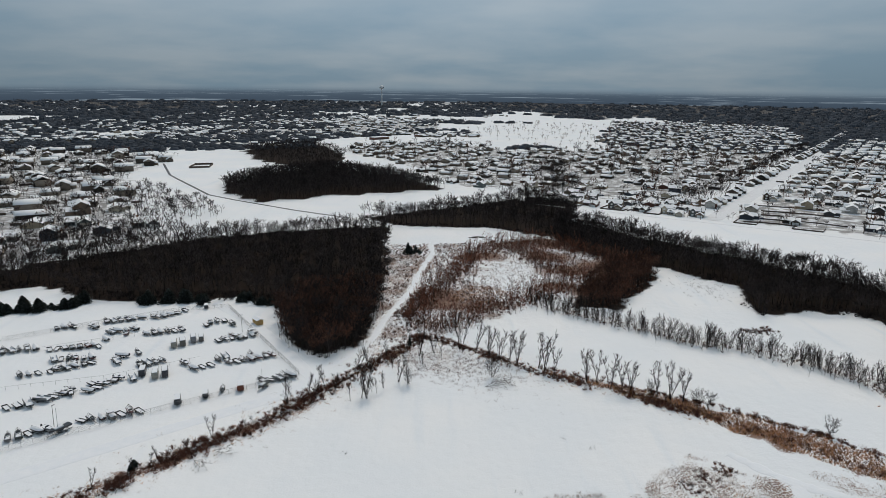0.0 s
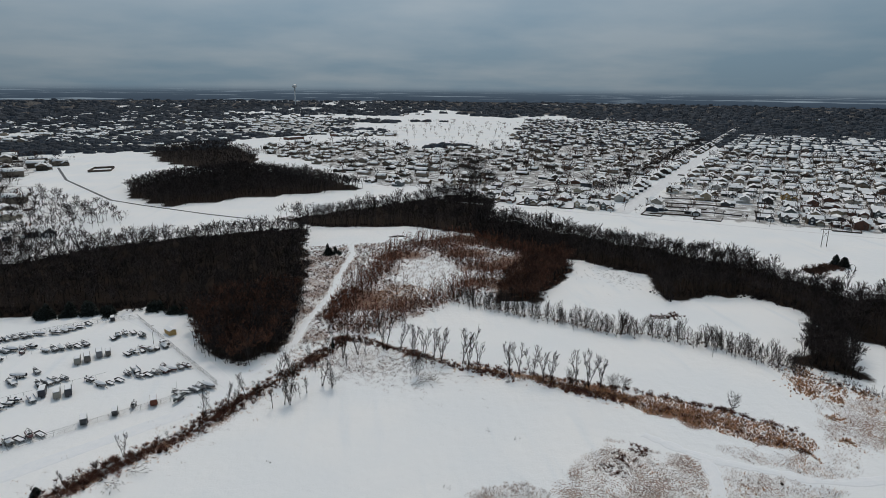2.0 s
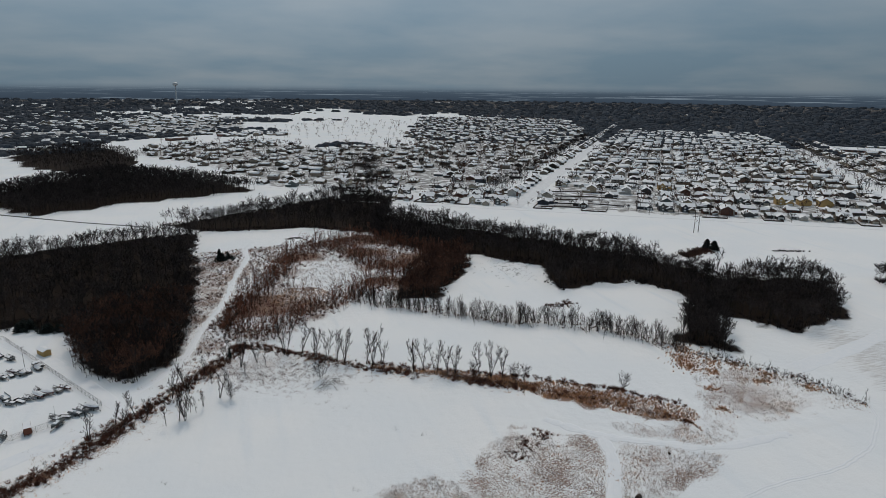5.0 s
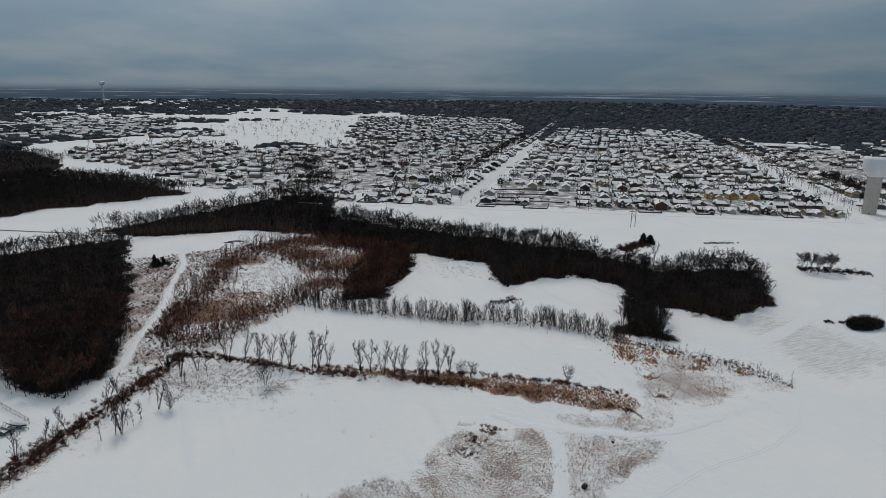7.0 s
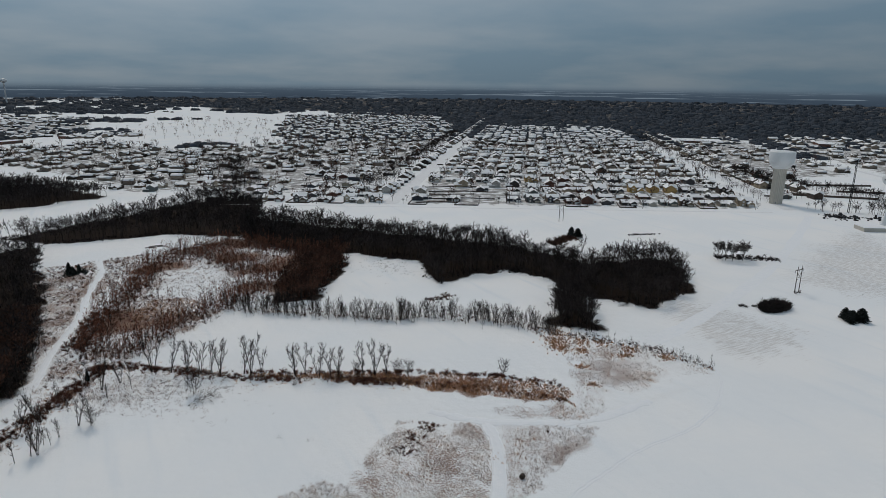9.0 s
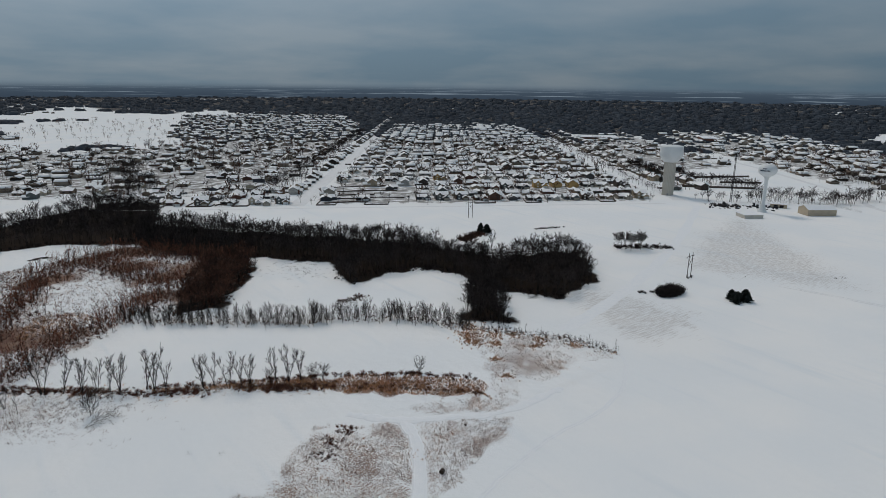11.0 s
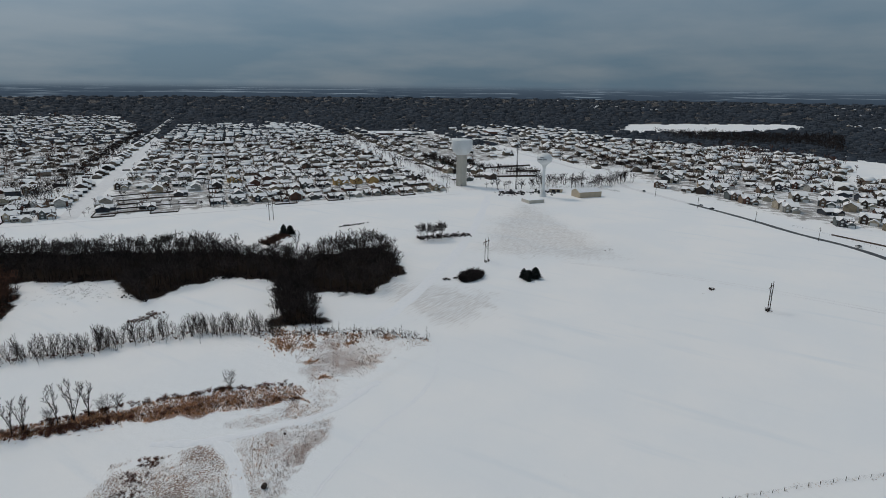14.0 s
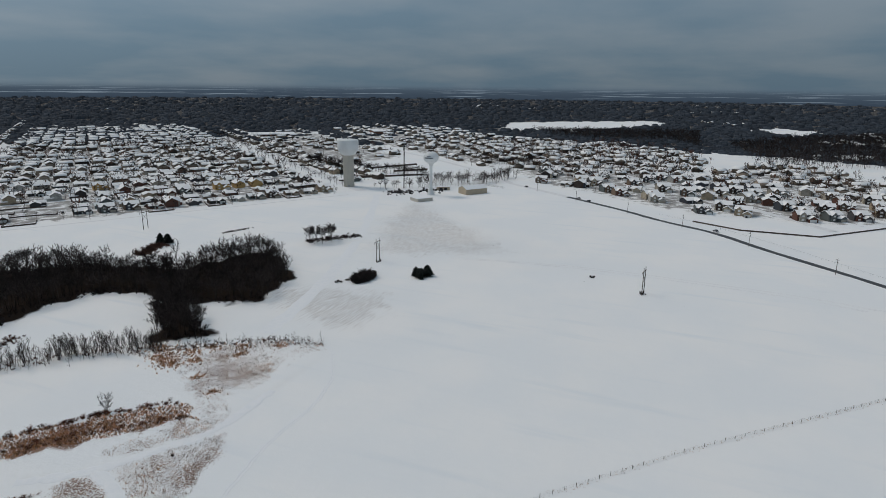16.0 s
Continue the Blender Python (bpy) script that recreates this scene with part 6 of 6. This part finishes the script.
def pontoon(n, w):
    t = empty("pontoon_boat", "flat pontoon boat on a trailer under snow", "boat", "stored boats")
    for s in (-1, 1):
        part("float", Geo().tube((-n / 2, s * w * 0.33, 0.85), (n / 2, s * w * 0.33, 0.85), 0.3, 0.22, 8), STEEL, t)
    part("deck", Geo().box(0, 0, 1.15, n * 0.95, w, 0.14), DARK_STEEL, t)
    part("snow_layer", Geo().box(0, 0, 1.29, n * 0.9, w * 0.92, 0.16), SNOW, t, "snow lying on the deck")
    for s in (-1, 1):
        part("side_rail", Geo().box(-0.03 * n, s * w * 0.47, 1.29, n * 0.85, 0.06, 0.75), STEEL, t)
    part("console", Geo().box(-0.05 * n, w * 0.2, 1.29, 0.8, 0.7, 1.0), TARP, t)
    trailer_frame(t, n, w)
    return t


def sailboat():
    t = empty("sailboat", "small sailboat with a bare mast on a cradle", "boat", "stored boats")
    part("hull", hull_geo(7, 2.3, 2.0, 1.0), HULL, t)
    part("cabin", Geo().box(0.4, 0, 2.0, 2.8, 1.4, 0.5), TARP, t)
    part("mast", Geo().tube((0.6, 0, 2.3), (0.3, 0, 9.2), 0.07, 0.05, 6), STEEL, t)
    part("boom", Geo().tube((0.6, 0, 3.1), (-2.6, 0, 3.0), 0.07, 0.06, 6), TARP, t)
    part("keel", Geo().box(0, 0, 0.2, 1.8, 0.15, 1.2), HULL, t)
    trailer_frame(t, 7, 2.2)
    return t


def camper():
    t = empty("camper_trailer", "travel trailer with snow on its rounded roof", "camper", "stored campers")
    secs = [[(x, -1.2, 0.6), (x, 1.2, 0.6), (x, 1.2, h - 0.2), (x, 0.95, h), (x, -0.95, h), (x, -1.2, h - 0.2)] for x, h in ((-3.1, 2.7), (-2.8, 3.0), (2.3, 3.0), (2.9, 2.4))]
    part("body", Geo().loft(secs), CAMPER, t)
    part("roof_snow", Geo().box(-0.2, 0, 3.0, 5.0, 2.1, 0.22), SNOW, t, "snow on the roof")
    for x in (-2.0, 0.2, 1.7):
        part("window", Geo().box(x, -1.2, 1.6, 0.9, 0.08, 0.6), GLASS, t)
        part("window", Geo().box(x, 1.2, 1.6, 0.9, 0.08, 0.6), GLASS, t)
    part("door", Geo().box(-0.9, -1.21, 0.7, 0.7, 0.06, 1.9), TRIM, t)
    part("tongue", Geo().box(3.5, 0, 0.5, 1.4, 0.14, 0.14), DARK_STEEL, t)
    wheels(t, [(-0.4, -1.05), (0.4, -1.05), (-0.4, 1.05), (0.4, 1.05)])
    return t


def cargo_trailer():
    t = empty("cargo_trailer", "dark enclosed cargo trailer with a snowy roof", "trailer", "stored trailers")
    part("body", Geo().box(0, 0, 0.5, 4.6, 2.2, 2.1), CARGO, t)
    part("roof_snow", Geo().box(0, 0, 2.6, 4.5, 2.1, 0.18), SNOW, t, "snow on the roof")
    part("rear_door", Geo().box(-2.32, 0, 0.6, 0.06, 2.0, 1.9), STEEL, t)
    part("tongue", Geo().box(2.9, 0, 0.45, 1.3, 0.12, 0.12), DARK_STEEL, t)
    wheels(t, [(-0.4, -1.15), (0.4, -1.15), (-0.4, 1.15), (0.4, 1.15)])
    return t


def flat_trailer():
    t = empty("flat_trailer", "empty flatbed trailer dusted with snow", "trailer", "stored trailers")
    part("bed", Geo().box(0, 0, 0.6, 4.4, 1.9, 0.1), DARK_STEEL, t)
    part("snow_layer", Geo().box(0.1, 0, 0.7, 4.0, 1.7, 0.12), SNOW, t, "snow lying on the bed")
    for s in (-1, 1):
        part("side_rail", Geo().box(0, s * 0.95, 0.7, 4.4, 0.06, 0.4), DARK_STEEL, t)
    part("tailgate", Geo().box(-2.2, 0, 0.7, 0.06, 1.9, 0.45), DARK_STEEL, t)
    trailer_frame(t, 5, 1.9)
    return t


def boat_rack():
    t = empty("covered_boat", "open boat filled with snow under bare hoops", "boat", "stored boats")
    part("hull", hull_geo(5.6, 2.1, 1.4, 0.6), HULL, t)
    for k in range(4):
        x = -2.2 + k * 1.4
        part("hoop", Geo().tube((x, -1.0, 1.4), (x, 0, 2.7), 0.05, 0.05, 5).tube((x, 1.0, 1.4), (x, 0, 2.7), 0.05, 0.05, 5), DARK_STEEL, t)
    part("ridge_pole", Geo().tube((-2.4, 0, 2.7), (2.3, 0, 2.6), 0.06, 0.06, 5), DARK_STEEL, t)
    part("snow_layer", Geo().box(-0.3, 0, 1.36, 4.2, 1.6, 0.16), SNOW, t, "snow lying in the open hull")
    part("windscreen", Geo().loft([[(0.5, -0.7, 1.4), (0.5, 0.7, 1.4), (0.7, 0.7, 1.4), (0.7, -0.7, 1.4)], [(0.2, -0.6, 1.9), (0.2, 0.6, 1.9), (0.3, 0.6, 1.9), (0.3, -0.6, 1.9)]]), GLASS, t)
    trailer_frame(t, 5.6, 2.0)
    return t


def park(things, sites, seed, jitter=14, more=False):
    r = random.Random(seed)
    used = set()
    sites = sites + [(x + 3.0, y + 1.9, a) for i, (x, y, a) in enumerate(sites) if i % 3 == 0 and more and y > 196]
    for i, (x, y, a) in enumerate(sites):
        t = things[i % len(things)]
        m = pose(x + r.uniform(-0.15, 0.15), y + r.uniform(-0.15, 0.15), 0.05, 0, 0, a + r.gauss(0, jitter)) @ Matrix.Scale(r.uniform(0.78, 1.02), 4)
        if t.name in used:
            copy_thing(t, m).matrix_basis = m
        else:
            t.matrix_basis = m
            used.add(t.name)


ROWS = [((-179, 264), (-171, 268)), ((-161, 273), (-147, 278)), ((-140, 279), (-130, 287)), ((-135, 259), (-119, 265)), ((-112, 274), (-103, 277)), ((-186, 238), (-172, 243)), ((-168, 241), (-149, 247)), ((-152, 260), (-141, 266)), ((-164, 216), (-156, 220)), ((-157, 218), (-141, 230)), ((-135, 232), (-132, 237)), ((-100, 252), (-85, 260)), ((-153, 192), (-144, 196)), ((-143, 197), (-136, 207)), ((-131, 204), (-123, 217)), ((-120, 215), (-106, 222)), ((-100, 224), (-92, 229)), ((-88, 230), (-70, 239)), ((-139, 173), (-125, 181)), ((-122, 184), (-103, 192)), ((-83, 207), (-76, 208)), ((-70, 214), (-57, 220)), ((-123, 227), (-113, 232)), ((-160, 231), (-144, 235))]
# single boats and trailers that stand apart from the rows
LOOSE = [(-176, 263), (-170, 266), (-162, 267), (-158, 272), (-151, 276), (-145, 279), (-137, 285), (-129, 290), (-149, 253), (-143, 260), (-134, 259), (-129, 260), (-125, 262), (-122, 265), (-111, 271), (-109, 273), (-103, 278), (-99, 272), (-161, 243), (-157, 242), (-148, 245), (-132, 230), (-131, 235), (-128, 239), (-97, 255), (-95, 259), (-89, 258), (-87, 262), (-152, 227), (-149, 229), (-141, 227), (-120, 220), (-117, 222), (-104, 229), (-97, 225), (-92, 233), (-90, 236), (-85, 234), (-80, 238), (-74, 236), (-72, 239), (-141, 203), (-135, 203), (-132, 206), (-132, 211)]
SPOTS = []
rb = random.Random(23)
for (x0, y0), (x1, y1) in ROWS:
    n = math.hypot(x1 - x0, y1 - y0)
    k = max(1, round(n / 2.9))
    turn = math.degrees(math.atan2(y1 - y0, x1 - x0)) - 66
    SPOTS += [(x0 + (x1 - x0) * (i + 0.5) / k, y0 + (y1 - y0) * (i + 0.5) / k, turn + rb.choice((0, 180))) for i in range(k)]
SPOTS += [(x, y, -46 + rb.choice((0, 180)) + rb.gauss(0, 9)) for x, y in LOOSE]
CAMPERS = [(-116, 247, -68), (-113, 249, -68), (-110, 253, -68), (-107, 254, -68), (-117, 220, -68), (-111, 218, -68), (-108, 220, -68)]
CARGO_SPOTS = [(-120, 295, -70), (-94, 198, -70), (-86, 203, -70), (-75, 209, -70)]
MASTS = [(-124, 178, -120), (-67, 210, -110)]
SPOTS = [s for s in SPOTS if all(math.hypot(s[0] - q[0], s[1] - q[1]) > 3.6 for q in CAMPERS + CARGO_SPOTS + MASTS)]
SPOTS = [s for i, s in enumerate(SPOTS) if all(math.hypot(s[0] - q[0], s[1] - q[1]) > 2.6 for q in SPOTS[:i])]
rb.shuffle(SPOTS)
boats = [boat(6.2, 2.3, 0, "motorboat on a trailer under a snowy tarpaulin"), boat(5.4, 2.1, 1, "open runabout on a trailer filled with snow"), boat(6.8, 2.4, 2, "cabin boat with a canopy on a trailer"), pontoon(6.5, 2.4), boat(5.8, 2.2, 0, "small covered boat on a trailer in snow")]
n = len(SPOTS)
park(boats, SPOTS[:n // 2], 1, 8)
park([sailboat()], MASTS, 2, 3)
park([camper()], CAMPERS, 3, 2)
park([cargo_trailer()], CARGO_SPOTS, 4, 3)
park([flat_trailer()], SPOTS[n // 2:n * 3 // 4], 5, 12)
park([boat_rack()], SPOTS[n * 3 // 4:], 6, 10)


def chain_fence(points, height, label, gap=3.2, sheet=True):
    """Posts, a top rail and wire strands."""
    t = empty("chain_link_fence", label, "fence")
    for (x0, y0), (x1, y1) in zip(points[:-1], points[1:]):
        n = math.hypot(x1 - x0, y1 - y0)
        k = max(1, round(n / gap))
        for i in range(k):
            x, y = x0 + (x1 - x0) * i / k, y0 + (y1 - y0) * i / k
            part("post", Geo().tube((x, y, -0.2), (x, y, height), 0.05, 0.05, 5), STEEL, t)
        part("rail", Geo().tube((x0, y0, height - 0.06), (x1, y1, height - 0.06), 0.035, 0.035, 4), STEEL, t)
        if sheet:
            g = Geo()
            for j in range(int(n / 0.9)):
                u, w = j * 0.9 / n, min(1, (j * 0.9 + height) / n)
                a, b = (x0 + (x1 - x0) * u, y0 + (y1 - y0) * u), (x0 + (x1 - x0) * w, y0 + (y1 - y0) * w)
                g.tube((*a, 0), (*b, height - 0.1), 0.022, 0.022, 3)
                g.tube((*b, 0), (*a, height - 0.1), 0.022, 0.022, 3)
            part("wire_mesh", g, CHAINLINK, t)
    return t


chain_fence([(-109, 296), (-56, 221), (-67, 212), (-95, 194), (-136, 166), (-190, 128)], 2.2, "grey chain-link fence round the boat yard")
chain_fence([(-109, 296), (-129, 291), (-157, 275), (-194, 250), (-240, 220)], 2.2, "grey chain-link fence behind the boat yard")
chain_fence([(-190, 232), (-150, 252), (-120, 268)], 1.6, "low wire fence between boat rows", 4, False)
chain_fence([(-165, 205), (-130, 216), (-100, 234)], 1.6, "low wire fence between boat rows", 4, False)
chain_fence([(640, 205), (655, 240), (615, 290)], 2.0, "chain-link fence round the works yard", 4)
chain_fence([(567, 37), (532, -9), (480, -58), (425, -103)], 1.2, "wire roadside fence beside snowy lots", 5, False)


def field_fence(points):
    t = empty("wire_fence", "old wooden-post wire fence with drifted snow", "fence")
    r = random.Random(3)
    for (x0, y0), (x1, y1) in zip(points[:-1], points[1:]):
        n = math.hypot(x1 - x0, y1 - y0)
        k = round(n / 4.2)
        for i in range(k):
            x, y = x0 + (x1 - x0) * i / k, y0 + (y1 - y0) * i / k
            part("post", Geo().tube((x, y, -0.3), (x + r.uniform(-0.1, 0.1), y + r.uniform(-0.1, 0.1), r.uniform(1.0, 1.5)), 0.09, 0.07, 6), POLE_WOOD, t)
        for z in (0.35, 0.7, 1.05):
            part("wire", Geo().tube((x0, y0, z), (x1, y1, z), 0.012, 0.012, 3), STEEL, t)


FIELD_FENCE = [(110, 62), (145, 33), (188, -5), (251, -68), (330, -140)]
field_fence(FIELD_FENCE)
p = along(FIELD_FENCE, 0.55, 1.6, 95)
stuff("dead_grass", "sparse dead grass along a field fence", "grass", tufts, p, r2.uniform(0.25, 0.6, len(p)), [STRAW], 95)

# a smooth lane of drifted snow between the stubble fields
ribbon("track", rounded([(206, 177), (235, 183), (268, 192), (312, 206), (373, 229), (445, 261), (544, 310)], 2), 7.0, SNOW, "smooth drifted snow lane between stubble fields", 0.06, 10, 0.8)
# old wheel ruts across the big field
RUTS = rounded([(362, 138), (372, 92), (376, 43), (373, -20), (369, -62), (362, -90)])
for off in (0, 2.2, 9, 11.2):
    g = Geo()
    v = [(x - 0.45 * (off + w), y + 0.9 * (off + w), height(x, y) + z) for x, y in RUTS for w, z in ((-0.45, -0.05), (-0.15, 0.05), (0.15, 0.05), (0.45, -0.05))]
    g.add(v, [(i * 4 + j, i * 4 + j + 1, i * 4 + j + 5, i * 4 + j + 4) for i in range(len(RUTS) - 1) for j in range(3)])
    tagged(new("wheel_rut", g.mesh("wheel_rut", PACKED)), "faint wheel rut across open snow", "track", kind="structure")
p = along([(358, 168), (373, 155), (389, 141), (406, 132)], 1.0, 2.0, 119)
p = p[grain(p[:, 0], p[:, 1], 9, 120) > 0.45]
stuff("field_brush", "dark clods and weeds along a stubble field's edge", "scrub", bushes, p, r2.uniform(0.25, 0.5, len(p)), [TWIG], 119)
p = np.concatenate([np.array([(355, 58)]) + r2.normal(0, 0.9, (9, 2)), np.array([(336.5, 26.5)]) + r2.normal(0, 1.1, (10, 2)), np.array([(330.5, 188.5)]) + r2.normal(0, 1.5, (8, 2))])
stuff("field_brush", "dry bushes in open snow beside pole feet", "scrub", bushes, p, r2.uniform(0.4, 0.9, len(p)), [TWIG], 121)

# ruts worn by a sledge across the big field
for off in (-0.5, 0.5):
    g = Geo()
    pts = [(a[0] + (b[0] - a[0]) * k / 3, a[1] + (b[1] - a[1]) * k / 3) for a, b in zip(rounded(SKI_TRACK)[:-1], rounded(SKI_TRACK)[1:]) for k in range(3)]
    v = []
    for i, (x, y) in enumerate(pts):
        h = height(x, y)
        w = off + 0.3 * math.sin(i * 0.16) + 0.12 * math.sin(i * 0.7)
        for s, z in ((-0.4, -0.03), (-0.14, 0.05), (0.14, 0.05), (0.4, -0.03)):
            v.append((x - (w + s) * 0.25, y + (w + s) * 0.97, h + z))
    g.add(v, [(i * 4 + j, i * 4 + j + 1, i * 4 + j + 5, i * 4 + j + 4) for i in range(len(pts) - 1) for j in range(3)])
    tagged(new("sledge_track", g.mesh("sledge_track", SNOW)), "raised sledge track across open snow", "track", kind="structure")


def lamp_post():
    t = empty("yard_lamp", "thin steel yard lamp post", "lamp post", "yard lamps")
    part("pole", Geo().tube((0, 0, -0.3), (0, 0, 8.5), 0.09, 0.06, 8), POLE_WOOD, t)
    part("lamp_head", Geo().box(0.4, 0, 8.4, 0.9, 0.3, 0.16), LAMP_HEAD, t)
    return t


lp = lamp_post()
lp.matrix_basis = pose(-92, 264, 0)
copy_thing(lp, pose(-127, 180, 0, 0, 3, 70))


def car():
    t = empty("car", "dark car on the cleared road", "car", "cars")
    secs = [[(x, -0.9, 0.35), (x, 0.9, 0.35), (x, 0.88, h), (x, -0.88, h)] for x, h in ((-2.3, 0.85), (-2.0, 1.0), (0.9, 1.0), (2.0, 0.85), (2.3, 0.6))]
    part("body", Geo().loft(secs), CAR, t)
    part("cabin", Geo().loft([[(-1.9, -0.8, 1.0), (-1.9, 0.8, 1.0), (0.9, 0.8, 1.0), (0.9, -0.8, 1.0)], [(-1.4, -0.65, 1.5), (-1.4, 0.65, 1.5), (0.2, 0.65, 1.5), (0.2, -0.65, 1.5)]]), GLASS, t)
    part("roof", Geo().box(-0.6, 0, 1.49, 1.6, 1.3, 0.06), CAR, t)
    wheels(t, [(-1.4, -0.85), (1.4, -0.85), (-1.4, 0.85), (1.4, 0.85)], rims=True)
    return t


c0 = car()
c0.matrix_basis = pose(612, 118, 0.43, 0, 0, 58)
for x, y, a in ((602, 106, 58), (517, -9, 48), (660, 186, 48)):
    copy_thing(c0, pose(x, y, 0.43, 0, 0, a))
c1 = copy_thing(c0, pose(*town(40, 100), 0.1, 0, 0, 60))
tagged(c1, "parked car dusted with snow on a driveway", "car")
for i in range(26):
    s = NEAR[(i * 11) % 250]
    ca, sa = math.cos(s[2]), math.sin(s[2])
    copy_thing(c1, pose(s[0] + 3.6 * ca + 11.5 * sa, s[1] + 3.6 * sa - 11.5 * ca, 0.1, 0, 0, math.degrees(s[2]) + 90))

stump = empty("hay_bale", "dark round bale at the edge of the rough", "bale", "field bales")
part("roll", Geo().tube((-0.6, 0, 0.7), (0.6, 0, 0.7), 0.75, 0.75, 14), POLE_WOOD, stump)
stump.matrix_basis = pose(96, 124, 0, 0, 0, 30)
copy_thing(stump, pose(118, 140, 0, 0, 0, 80) @ Matrix.Scale(0.5, 4))
copy_thing(stump, pose(62, 131, 0, 0, 0, 10) @ Matrix.Scale(0.5, 4))

far_tower = empty("water_tower", "tiny white water tower near the horizon", "water tower")
part("stem", Geo().lathe([(3.6, -1), (3.2, 60), (3.2, 96), (6, 99)], 16), TANK, far_tower, smooth=True)
part("tank", Geo().lathe([(0.1, 97.5), (7, 98.5), (12, 102), (14, 107), (12, 112), (7, 115), (0.1, 116)], 24), TANK, far_tower, smooth=True)
far_tower.matrix_basis = pose(-349, 3520, 0)
